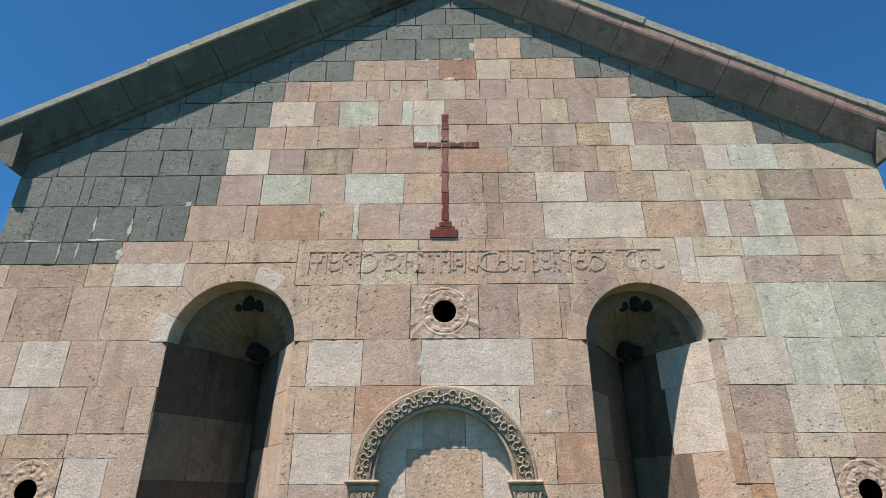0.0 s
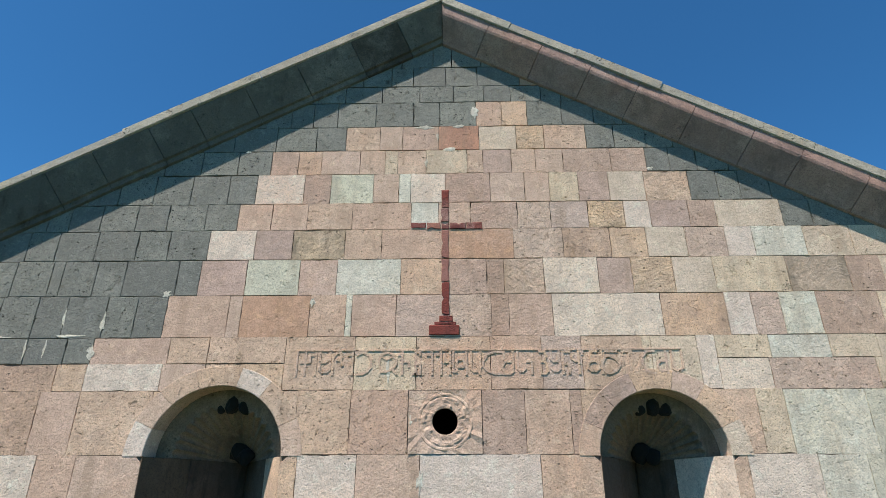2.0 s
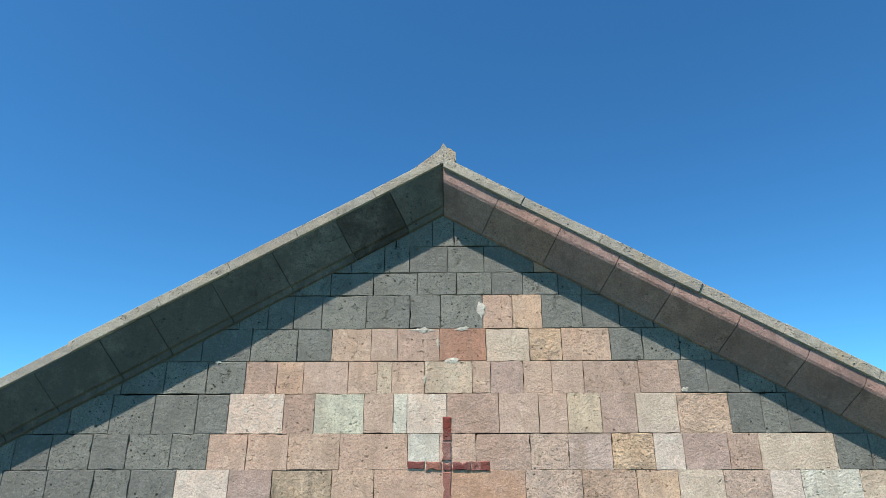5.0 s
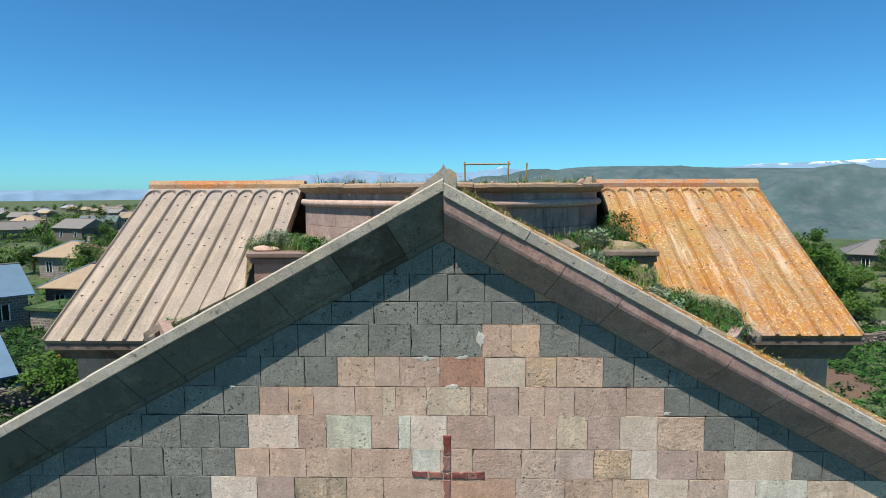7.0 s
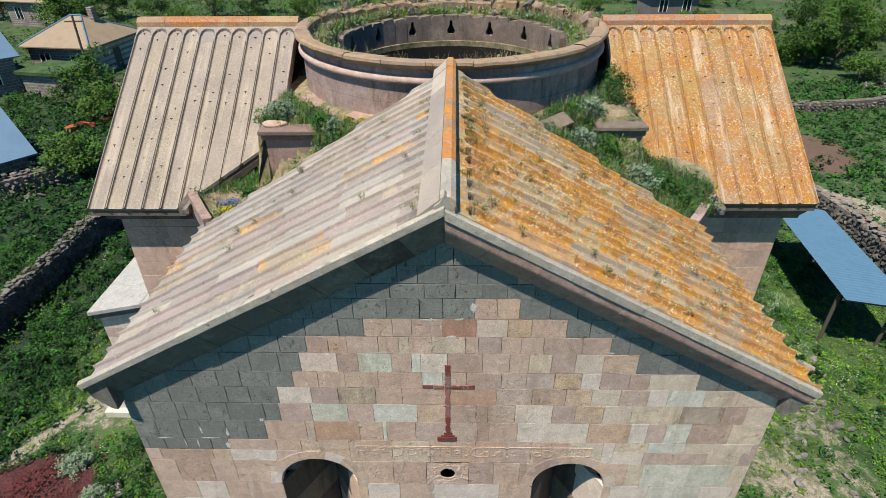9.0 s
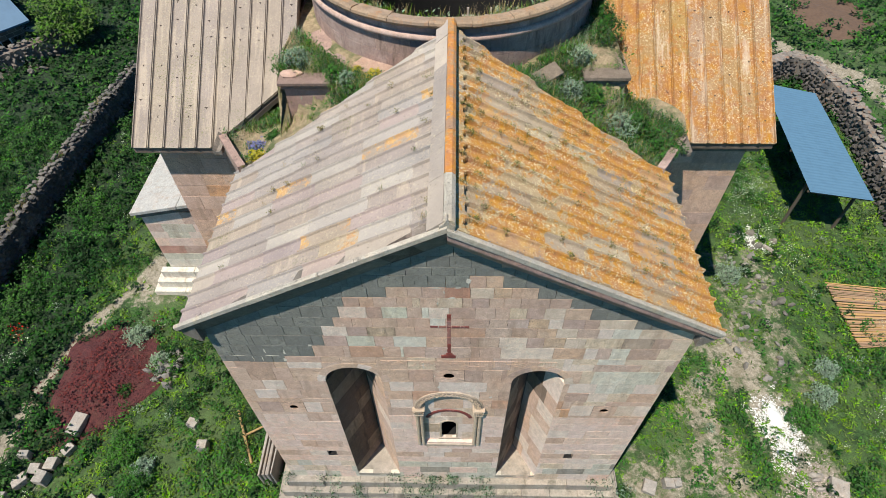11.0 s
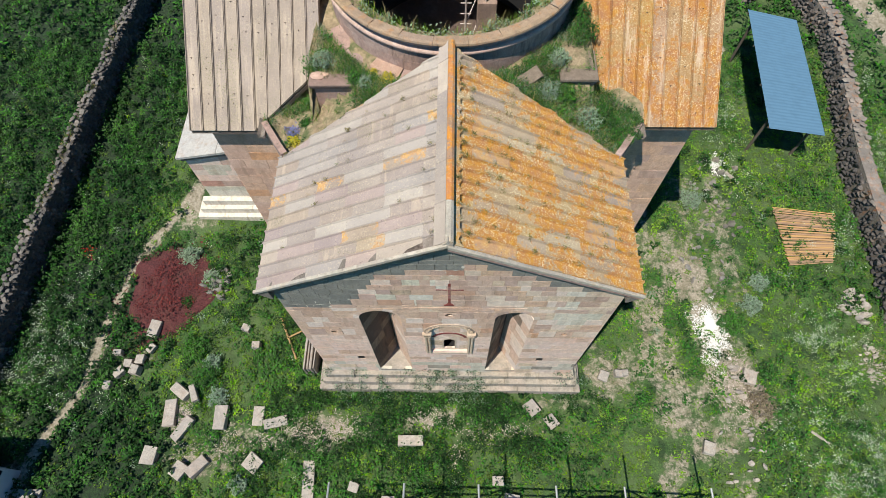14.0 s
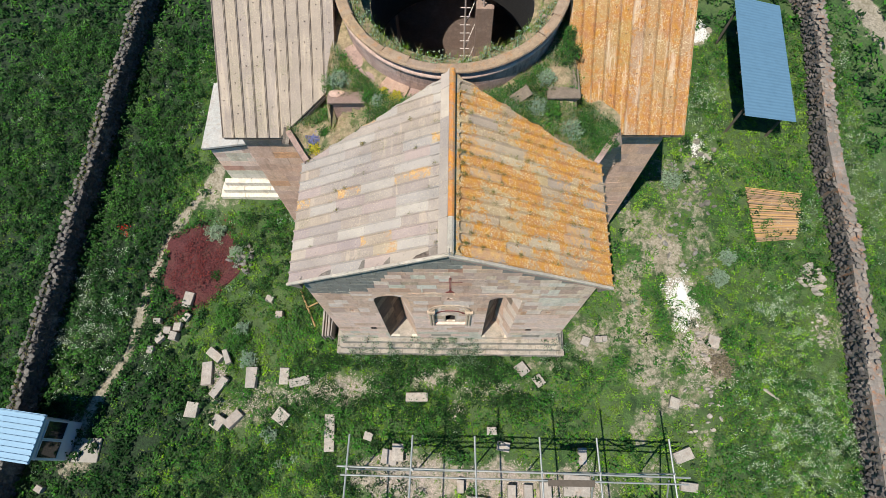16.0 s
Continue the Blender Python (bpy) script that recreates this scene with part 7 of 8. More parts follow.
def stone_wall(points, height, width, label, cap=True, step=0.27, body=None, coping=None, top=None):
    thing = empty("field_wall", label, "stone wall")
    bm = bmesh.new()
    co = bmesh.new()
    for (ax, ay), (bx, by) in zip(points, points[1:]):
        L = math.hypot(bx - ax, by - ay)
        dx, dy = (bx - ax) / L, (by - ay) / L
        q = [(ax + dy * width * 0.36, ay - dx * width * 0.36), (bx + dy * width * 0.36, by - dx * width * 0.36), (bx - dy * width * 0.36, by + dx * width * 0.36), (ax - dy * width * 0.36, ay + dx * width * 0.36)]
        prism(co, [(x, y, -0.4) for x, y in q], (0, 0, height + (0.14 if width < 0.5 else 0.31)))
        s = 0.0
        while s < L:
            x, y = ax + dx * s, ay + dy * s
            g = gz(x, y)
            for lay_ in range(int(height / 0.19)):
                for sd in (-1, 1):
                    z = g + 0.08 + 0.19 * lay_
                    o = sd * width * (0.42 - 0.02 * lay_) + rng.uniform(-0.03, 0.03)
                    k = rng.uniform(0.14, 0.25) if width < 0.5 else rng.uniform(0.18, 0.29)
                    t = rng.uniform(-0.1, 0.1)
                    src = ROCKS[rng.randrange(7)]
                    m = Matrix.Translation((x + dx * t + dy * o, y + dy * t - dx * o, z)) @ Euler((rng.uniform(0, 6), rng.uniform(-0.5, 0.5), rng.uniform(0, 6))).to_matrix().to_4x4() @ Matrix.Diagonal((k * 1.25, k, k * 0.9, 1))
                    vs = [bm.verts.new(m @ v.co) for v in src.vertices]
                    for f in src.polygons:
                        bm.faces.new([vs[i] for i in f.vertices])
            if cap:
                for o in (-0.16, 0.14) if coping else (-0.05, 0.06):
                    k = rng.uniform(0.13, 0.26) if width < 0.5 else rng.uniform(0.18, 0.38) if top else rng.uniform(0.18, 0.34)
                    src = ROCKS[rng.randrange(7)]
                    if coping:
                        src = src.copy()
                        src.materials.clear()
                        src.materials.append(coping)
                    part("cap_stone", src, None, thing, m=Matrix.Translation((x + dy * o + rng.uniform(-0.08, 0.08), y - dx * o + rng.uniform(-0.1, 0.1), g + height - rng.uniform(-0.02, 0.08))) @ Euler((rng.uniform(-0.2, 0.2), rng.uniform(-0.2, 0.2), rng.uniform(0, 6))).to_matrix().to_4x4() @ Matrix.Diagonal((k * rng.uniform(0.8, 1.4), k * 0.85, k * (rng.uniform(0.22, 0.5) if top else rng.uniform(0.3, 0.55)), 1)))
            s += step
    tagged(part("stones", bm, body or FIELD_STONE_I, thing), kind="stuff")
    part("core", co, top or MORTAR, thing)


stone_wall([(-15.9, 24.5), (-16.15, 19.5), (-16.5, 14.4), (-16.58, 8.7), (-16.72, 4.0), (-16.85, -4.0)], 1.35, 0.40, "grey dry-stone field wall with weeds on both sides", step=0.21, body=DARK_ROCK, coping=PALE_ROCK, top=DARK_ROCK)
ways = [(-16.85, -4.0), (-16.72, 4.0), (-16.58, 8.7), (-16.5, 14.4), (-16.15, 19.5), (-15.9, 24.5)]
tops = [(float(np.interp(y, [p[1] for p in ways], [p[0] for p in ways])) + rng.uniform(-0.22, 0.12), y, 1.22 + gz(-16.4, y)) for y in [rng.uniform(-3.5, 24) for _ in range(520)] if math.sin(y * 1.3) + math.sin(y * 0.47 + 1) > -0.7]
tufts("wall_dry_grass", "dry grass growing on the field wall", tops[::2], 9, 0.05, 0.05, 0.2, 0.008, DRY)
tufts("wall_grass", "green grass growing on the field wall", tops[1::2], 9, 0.05, 0.05, 0.2, 0.008, GRASS)
stone_wall([(14.6, 24.4), (16.6, 25.5), (17.6, 24.9), (18.0, 22.0), (17.65, 18.6), (17.0, 14.0), (16.7, 8.5), (16.1, 2.9), (15.4, -4.0)], 1.25, 0.7, "dark dry-stone yard wall with orange lichen on its top", body=DARK_ROCK, coping=LICHEN_ROCK, top=LICHEN_ROCK)
stone_wall([(-27.5, 23.5), (-24.0, 25.2), (-21.0, 28.0)], 1.1, 0.8, "ruined dry-stone wall beside the yard", True, 0.34)
stone_wall([(22.0, 38.5), (30.0, 40.0), (37.0, 43.0)], 0.7, 0.6, "low dry-stone wall in the field", True, 0.4)

# broken stones lying on the rim of the drum
rim_heap = empty("rim_rubble", "broken rose and grey stones strewn on the drum rim", "rubble")
for i in range(64):
    a = rng.gauss(1.55, 0.75)
    r, k_ = rng.uniform(2.75, 3.25), rng.uniform(0.10, 0.34)
    me2 = ROCKS[rng.randrange(7)].copy()
    me2.materials.clear()
    me2.materials.append(rng.choice((ARCADE, DRUM, RIM, FIELD_STONE)))
    part("stone", me2, None, rim_heap, m=Matrix.Translation((DC[0] + r * math.cos(a), DC[1] + r * math.sin(a), (11.0 if r > 3.05 else 10.76) + k_ * 0.2)) @ Euler((rng.uniform(0, 6), rng.uniform(0, 6), 0)).to_matrix().to_4x4() @ Matrix.Diagonal((k_ * 1.2, k_ * 0.8, k_ * 0.6, 1)))

# ---- loose cut stones ----
def cut_block(x, y, w, d, h, turn, tip=0.0, mat=None):
    bm = boxed(-w / 2, w / 2, -d / 2, d / 2, 0, h)
    for v in bm.verts:
        v.co += Vector((rng.uniform(-0.02, 0.02), rng.uniform(-0.02, 0.02), rng.uniform(-0.015, 0.015)))
    bmesh.ops.bevel(bm, geom=bm.edges[:], offset=0.012, segments=1, affect="EDGES")
    ob = part("cut_stone", bm, mat or WHITE_STONE, None, "", Matrix.Translation((x, y, gz(x, y) + 0.02)) @ Euler((radians(tip), radians(tip * 0.5), radians(turn))).to_matrix().to_4x4())
    tagged(ob, "long pale cut stone slab lying in the grass" if max(w, d) > 2.2 * min(w, d) else "pale squared cut stone block lying in the grass", "stone block", "loose cut stones")


K = 0.0212
for spec in ("-11.28 6.42 18 30 10", "-7.8 6.46 15 12 20", "-8.11 3.18 20 38 0", "-6.75 1.72 26 24 35", "-10.28 1.88 22 28 5", "-8.64 1.54 18 34 40", "-9.19 1.4 22 24 30", "-9.98 3.33 20 45 -8", "-9.37 2.82 14 42 35",
             "-9.73 4.07 16 32 -55", "-9.22 3.99 10 30 -25", "-6.83 3.28 18 30 0", "-6.18 3.07 38 16 -15", "-4.79 1.11 18 66 -3", "-1.4 2.49 40 16 -3", "2.8 3.66 20 24 -35", "3.47 3.22 18 22 -35", "5.45 4.85 16 18 20",
             "5.96 4.93 12 12 0", "6.22 4.95 9 10 0", "8.78 2.41 18 20 20", "10.71 4.89 22 24 20", "-7.29 5.8 14 12 0", "-11.57 5.24 14 16 0", "-11.64 4.85 15 16 10", "-12.21 4.75 14 18 40", "-11.98 5.13 14 14 0",
             "-12.42 4.22 12 14 0", "-11.26 5.68 12 16 30", "-12.43 5.49 14 10 0", "-3.25 1.02 16 14 20", "-2.38 0.25 30 24 10", "-2.06 0.42 20 30 0", "8.85 0.48 34 20 -20", "8.91 -0.62 30 14 5", "1.55 1.26 18 14 0",
             "1.98 0.69 22 16 10", "5.01 0.42 14 28 0", "0.35 -0.75 12 22 0", "2.26 -0.92 14 24 0", "2.9 -0.91 16 24 0", "3.54 -0.86 20 30 0", "4.73 -0.45 46 15 2", "4.71 -0.85 46 17 2", "1.0 -1.3 40 18 4", "-15.7 -1.1 14 10 20"):
    x, y, w, d, t = (float(v) for v in spec.split())
    cut_block(x, y - 0.02, w * K, d * K, rng.uniform(0.16, 0.34), -t, rng.choice((0, 0, 4, -6, 8)))
for i in range(4):      # slabs stacked beside the steps
    cut_block(-5.28 + 0.13 * i, 5.6, 0.07, 1.7, 0.75 + 0.05 * i, rng.uniform(-2, 2), 0)


RUBBLE = tuff("grey_rubble", lin(132, 128, 120), 0.6, 0.6, 0.4)


def rubble(name, label, cx, cy, rx, ry, n, lo, hi, mat, category="rubble"):
    thing = empty(name, label, category, m=Matrix.Translation((cx, cy, 0)))
    for i in range(n):
        a, r = rng.uniform(0, 6.3), math.sqrt(rng.random())
        x, y = rx * r * math.cos(a), ry * r * math.sin(a)
        k = rng.uniform(lo, hi)
        me2 = ROCKS[rng.randrange(7)].copy()
        me2.materials.clear()
        me2.materials.append(mat)
        part("stone", me2, None, thing, m=Matrix.Translation((x, y, gz(cx + x, cy + y) + k * 0.2)) @ Euler((rng.uniform(0, 6), rng.uniform(0, 6), 0)).to_matrix().to_4x4() @ Matrix.Diagonal((k, k * 0.8, k * 0.6, 1)))


rubble("rubble_heap", "heap of grey rubble stones beside red gravel", -9.3, 8.3, 0.55, 0.75, 34, 0.2, 0.48, RUBBLE)
rubble("rubble_heap", "pale stones strewn by the yard wall", 15.3, 7.5, 0.6, 0.7, 30, 0.2, 0.5, WHITE_STONE)
rubble("rubble_heap", "pale broken stones beside the yard wall", 15.15, 5.3, 0.5, 0.8, 40, 0.08, 0.25, WHITE_STONE)
rubble("rubble_heap", "pale stones strewn beside a trodden path", 9.9, 9.6, 0.9, 1.6, 26, 0.12, 0.34, RUBBLE)
rubble("rubble_heap", "small pale stones strewn along a path", 10.6, 12.6, 0.7, 1.8, 26, 0.1, 0.34, RUBBLE)
rubble("rubble_heap", "small pale stones in trodden grass", 9.7, 2.2, 1.0, 1.0, 22, 0.08, 0.3, WHITE_STONE)
rubble("rubble_heap", "broken pale stones in a bare patch", 10.6, 4.2, 0.9, 1.2, 26, 0.12, 0.35, WHITE_STONE)
rubble("rubble_heap", "grey stones strewn beside the track", 11.6, 12.6, 0.7, 2.2, 18, 0.12, 0.4, FIELD_STONE)
rubble("rubble_heap", "grey stone pile in the field", 34.0, 45.6, 1.6, 1.0, 40, 0.3, 0.8, FIELD_STONE)


def gravel(name, label, cx, cy, rx, ry, n, size, mat, lift=0.0):
    a, r = npr.uniform(0, 2 * np.pi, n), np.sqrt(npr.uniform(0, 1, n))
    x, y = cx + rx * r * np.cos(a), cy + ry * r * np.sin(a)
    ok = (free_ground(x, y) | (lift > 0)) & (bump01((1 - r) * 1.1) + 0.30 * field(x, y, 2.2, 5.0) + 0.22 * field(x, y, 6.1, 2.0) + npr.uniform(-0.55, 0.35, n) > 0.42)
    x, y, r = x[ok], y[ok], r[ok]
    z = ground_z(x, y) + 0.012 + lift * bump01((1 - r) * 1.3)
    tagged(new(name, leaf_mesh(name, np.stack([x, y, z], -1), npr.uniform(size * 0.5, size * 1.4, len(x)), 0.55, 1.15, npr, mat)), label, "gravel", kind="stuff")


CHIPS = leafy("pale_stone_chips", lin(170, 156, 148), 0.6, 0.3, 0.02, 0.3)
for cx, cy, rx, ry, n in ((-4.4, 2.85, 1.9, 0.55, 2600), (-6.2, 2.6, 1.2, 0.5, 900), (-9.5, 3.3, 0.45, 0.6, 700), (-1.5, -0.5, 2.4, 0.9, 4200), (2.0, -0.7, 2.0, 0.8, 3800), (4.8, -0.8, 1.7, 0.8, 2600), (-8.3, 2.1, 1.6, 0.7, 1500), (1.6, 2.9, 1.4, 0.4, 700), (10.4, 4.2, 1.2, 1.4, 1600), (-0.8, 3.3, 1.0, 0.5, 900), (9.8, 5.0, 1.0, 1.4, 1200), (15.6, 5.4, 0.7, 0.9, 900), (0.2, 1.9, 0.4, 0.6, 500)):
    gravel("stone_chips", "pale pink stone chips on the ground", cx, cy, rx * 1.25, ry * 1.35, int(n * 2.6), 0.016, CHIPS)

# red scoria mound and lime heap
def mound(name, label, category, cx, cy, rx, ry, h, mat, seed):
    bm = bmesh.new()
    n, rings = 40, 12
    prev = None
    c = bm.verts.new((cx, cy, gz(cx, cy) + h))
    for j in range(1, rings + 1):
        t = j / rings
        cur = []
        for i in range(n):
            a = 2 * math.pi * i / n
            k = 1 + 0.10 * math.sin(3 * a + seed) + 0.05 * math.sin(7 * a + seed * 2) + rng.uniform(-0.03, 0.03)
            x, y = cx + rx * t * k * math.cos(a), cy + ry * t * k * math.sin(a)
            z = gz(x, y) + h * (1 - t) ** 1.1 * (1 + 0.5 * noise.noise(Vector((x * 1.5, y * 1.5, seed)))) + 0.03 * noise.noise(Vector((x * 6, y * 6, seed))) - (0.05 if j == rings else -0.02)
            cur.append(bm.verts.new((x, y, z)))
        for i in range(n):
            if prev:
                bm.faces.new((prev[i], cur[i], cur[(i + 1) % n], prev[(i + 1) % n]))
            else:
                bm.faces.new((c, cur[i], cur[(i + 1) % n]))
        prev = cur
    tagged(part(name, bm, mat), label, category)


k = Mat("red_scoria", 0.95)
c = k.mix(k.ramp(k.noise(12, 6, 0.75), (0.35, 0.0), (0.65, 1.0)), lin(58, 26, 27), lin(98, 48, 46))
k.bump(k.noise(22, 6, 0.75), 1.0, 0.06)
RED = k.done(k.mix(k.ramp(k.noise(2.0, 4), (0.5, 0.0), (0.7, 0.5)), c, lin(92, 60, 48)))
mound("red_gravel_mound", "low mound of dark red volcanic gravel", "gravel", -11.15, 8.0, 1.72, 2.12, 0.42, RED, 1.0)
gravel("red_gravel", "loose dark red gravel round the mound", -11.3, 7.9, 2.5, 2.9, 6000, 0.03, leafy("red_scoria_bits", lin(92, 46, 44), 0.5, 0.2, 0.01, 0.6))
gravel("red_clods", "loose dark red gravel on the mound", -11.15, 8.0, 1.75, 2.15, 5000, 0.03, leafy("dark_red_clods", lin(84, 42, 42), 0.9, 0.2, 0.01, 0.6), 0.42)
LIME = plain("lime_heap", lin(196, 196, 190), 0.9, 0, 0.35, 4)
BROWN = plain("garden_soil", lin(92, 72, 58), 0.95, 0, 0.5, 5)
mound("garden_bed", "bare brown garden bed in the grass", "soil", 21.7, 32.2, 2.2, 3.7, 0.14, BROWN, 2.0)
mound("lime_spill", "white heap of spilled lime", "lime", 9.75, 7.0, 0.2, 0.42, 0.05, LIME, 3.0)
LIME_CHIPS = leafy("lime_crumbs", lin(200, 198, 192), 0.3, 0.1, 0.01, 0.1)
gravel("lime_crumbs", "white lime crumbs strewn on the ground", 9.6, 6.6, 0.85, 1.7, 9000, 0.022, LIME_CHIPS)
gravel("lime_crumbs", "white lime crumbs strewn on the ground", 12.45, 21.0, 0.6, 0.9, 3000, 0.03, LIME_CHIPS)
gravel("lime_crumbs", "white lime crumbs strewn on the ground", 11.35, 14.0, 0.55, 0.9, 1800, 0.024, LIME_CHIPS)

# ---- shed with a blue sheet roof ----
BLUE = plain("blue_sheet_metal", lin(84, 116, 138), 0.45, 0.0, 0.25, 3)
OLDWOOD = plain("grey_old_wood", lin(84, 75, 64), 0.9, 0, 0.5, 9)
shed = empty("shed", "open shed with a blue corrugated sheet roof", "shed")
c00, c10, c11, c01 = Vector((12.54, 14.26, 2.39)), Vector((14.87, 14.14, 2.09)), Vector((15.40, 20.60, 2.15)), Vector((13.19, 20.97, 2.42))
bm = bmesh.new()
nu, nv = 160, 4
grid = [[bm.verts.new(c00.lerp(c01, u / nu).lerp(c10.lerp(c11, u / nu), v / nv) + Vector((0, 0, 0.006 * math.sin(u * math.pi / 2)))) for v in range(nv + 1)] for u in range(nu + 1)]
for a, b in zip(grid, grid[1:]):
    for v in range(nv):
        bm.faces.new((a[v], b[v], b[v + 1], a[v + 1]))
part("sheet_roof", bm, BLUE, shed, "blue corrugated metal sheet")
for t in (0.02, 0.35, 0.68, 0.98):
    for e, f in ((c00, c01), (c10, c11)) if t in (0.02, 0.98) else ((c10, c11),):
        p = e.lerp(f, t)
        inn = (c00 + c11) / 2 - p
        p = p + inn * 0.16
        bm = bmesh.new()
        rod(bm, (p.x, p.y, -0.2), (p.x, p.y, p.z - 0.06), 0.06)
        part("post", bm, OLDWOOD, shed)
    bm = bmesh.new()
    rod(bm, c00.lerp(c01, t) - Vector((0, 0, 0.09)), c10.lerp(c11, t) - Vector((0, 0, 0.09)), 0.05)
    part("rafter", bm, OLDWOOD, shed)
# ---- mat of reeds or poles on the ground ----
k = Mat("reed_mat", 0.8)
REED = k.done(k.shift(lin(160, 128, 92), k.rand(), 0.012, 0.3, 0.6))
mat_thing = empty("pole_stack", "flat stack of tan wooden poles lying in the weeds", "poles")
for i in range(46):
    t = i / 45
    a = Vector((13.19, 11.94, 0.12)).lerp(Vector((13.22, 9.3, 0.12)), t)
    b = Vector((15.67, 11.62, 0.12)).lerp(Vector((14.97, 9.45, 0.12)), t)
    e0, e1 = rng.uniform(-0.05, 0.06), rng.uniform(-0.08, 0.05)
    d = (b - a)
    bm = bmesh.new()
    rod(bm, a + d * e0 * 0.4 + Vector((0, 0, rng.uniform(0, 0.08))), b + d * e1 * 0.4 + Vector((0, 0, rng.uniform(0, 0.08))), rng.uniform(0.018, 0.032), 7)
    part("pole", bm, REED, mat_thing)

# ---- guard booth ----
booth = empty("booth", "small white metal booth with a ribbed pale blue roof", "booth", m=Matrix.Translation((-15.65, 0.72, gz(-15.65, 0.72))) @ Matrix.Rotation(radians(-7), 4, "Z"))
WHITE_P = plain("white_painted_metal", lin(176, 182, 184), 0.45, 0, 0.2, 5)
PALEBLUE = plain("pale_blue_roof_metal", lin(122, 152, 170), 0.4, 0, 0.2, 5)
GLASS = Mat("dark_window_glass", 0.08)
GLASS = GLASS.done(lin(24, 30, 34))
part("body", boxed(-0.95, 0.88, -0.72, 0.72, 0.0, 2.45, 0.02), WHITE_P, booth)
bm = bmesh.new()
box(bm, -1.05, 1.02, -0.84, 0.84, 2.46, 2.56)
booth_roof = part("roof", bm, PALEBLUE, booth, "ribbed pale blue metal roof")
for i in range(9):
    y = -0.78 + 0.195 * i
    part("rib", boxed(-1.04, 1.01, y - 0.02, y + 0.02, 2.56, 2.60), PALEBLUE, booth_roof)
for y0, y1 in ((-0.62, -0.05), (0.05, 0.64)):
    pn = part("window", boxed(0.89, 0.90, y0, y1, 1.0, 2.1), GLASS, booth, "dark glass pane")
    for a in ((0.885, 0.925, y0 - 0.04, y0, 0.96, 2.14), (0.885, 0.925, y1, y1 + 0.04, 0.96, 2.14), (0.885, 0.925, y0, y1, 2.1, 2.14), (0.885, 0.925, y0, y1, 0.96, 1.0)):
        part("frame", boxed(*a), WHITE_P, pn)
part("door", boxed(-0.5, 0.3, 0.722, 0.745, 0.1, 2.1, 0.005), WHITE_P, booth)
bm = boxed(-0.5, 0.5, -0.45, 0.45, 0, 0.12, 0.02)
tagged(part("concrete_slab", bm, plain("concrete", lin(142, 136, 126), 0.9), None, "", Matrix.Translation((-14.2, 0.3, gz(-14.2, 0.3)))), "worn concrete slab beside the booth", "slab")

# ---- scaffold girders in the yard ----
STEEL = plain("galvanised_tube", lin(150, 152, 148), 0.5, 0.5, 0.35, 8)
scaff = empty("scaffold", "light steel tube scaffold girder standing in the yard", "scaffold")


def tube(a, b, r=0.03, name="tube"):
    bm = bmesh.new()
    rod(bm, a, b, r, 8)
    part(name, bm, STEEL, scaff)


SX = [-3.4, -1.3, 0.76, 2.9, 4.78, 7.15]
ZT = 3.5
tube((-3.75, -0.12, ZT), (7.7, -0.30, ZT), 0.032)
tube((-3.6, -0.38, ZT + 0.06), (7.6, -0.50, ZT + 0.06), 0.028)
tube((-3.75, -0.12, 2.4), (7.7, -0.30, 2.4), 0.03)
for i, x in enumerate(SX):
    tube((x, 0.88, ZT + 0.03), (x + 0.12 * (1 if x > 0 else -1), -3.6, ZT + 0.03), 0.032, "transom")
    for y in (-0.2, -2.9):
        tube((x + 0.02, y, -0.2), (x + 0.02, y, ZT + 0.15), 0.03, "standard")
for a, b in zip(SX, SX[1:]):
    m_ = (a + b) / 2
    tube((a, -0.2, ZT), (m_, -0.22, 2.4), 0.025, "brace")
    tube((m_, -0.22, 2.4), (b, -0.2, ZT), 0.025, "brace")
tube((7.0, -0.4, ZT), (7.6, -2.9, 0.1), 0.03, "brace")
tube((4.6, -0.3, ZT), (4.95, -2.6, 0.2), 0.03, "brace")
bm = boxed(3.1, 4.6, -0.62, -0.42, ZT + 0.09, ZT + 0.13, 0.005)
part("walk_board", bm, OLDWOOD, scaff, "grey wooden walk board")
# scaffold tower inside the drum
tower = empty("scaffold_tower", "rusty scaffold tower with rungs inside the drum", "scaffold")
RUST = plain("rusty_painted_tube", lin(206, 192, 184), 0.6, 0.3, 0.5, 10)
for x, y in ((0.35, 15.2), (1.0, 15.2), (0.35, 16.2), (1.0, 16.2)):
    bm = bmesh.new()
    rod(bm, (x, y, 0.1), (x, y, 8.6), 0.03)
    part("upright", bm, RUST, tower)
for i in range(20):
    z = 0.4 + 0.42 * i
    for x in (0.35, 1.0):
        bm = bmesh.new()
        rod(bm, (x - 0.18, 15.2, z), (x + 0.18, 15.2, z), 0.018, 6)
        part("rung", bm, RUST, tower)
    if i % 3 == 0:
        bm = bmesh.new()
        rod(bm, (0.35, 15.2, z), (1.0, 16.2, z + 1.1), 0.02, 6)
        part("brace", bm, RUST, tower)
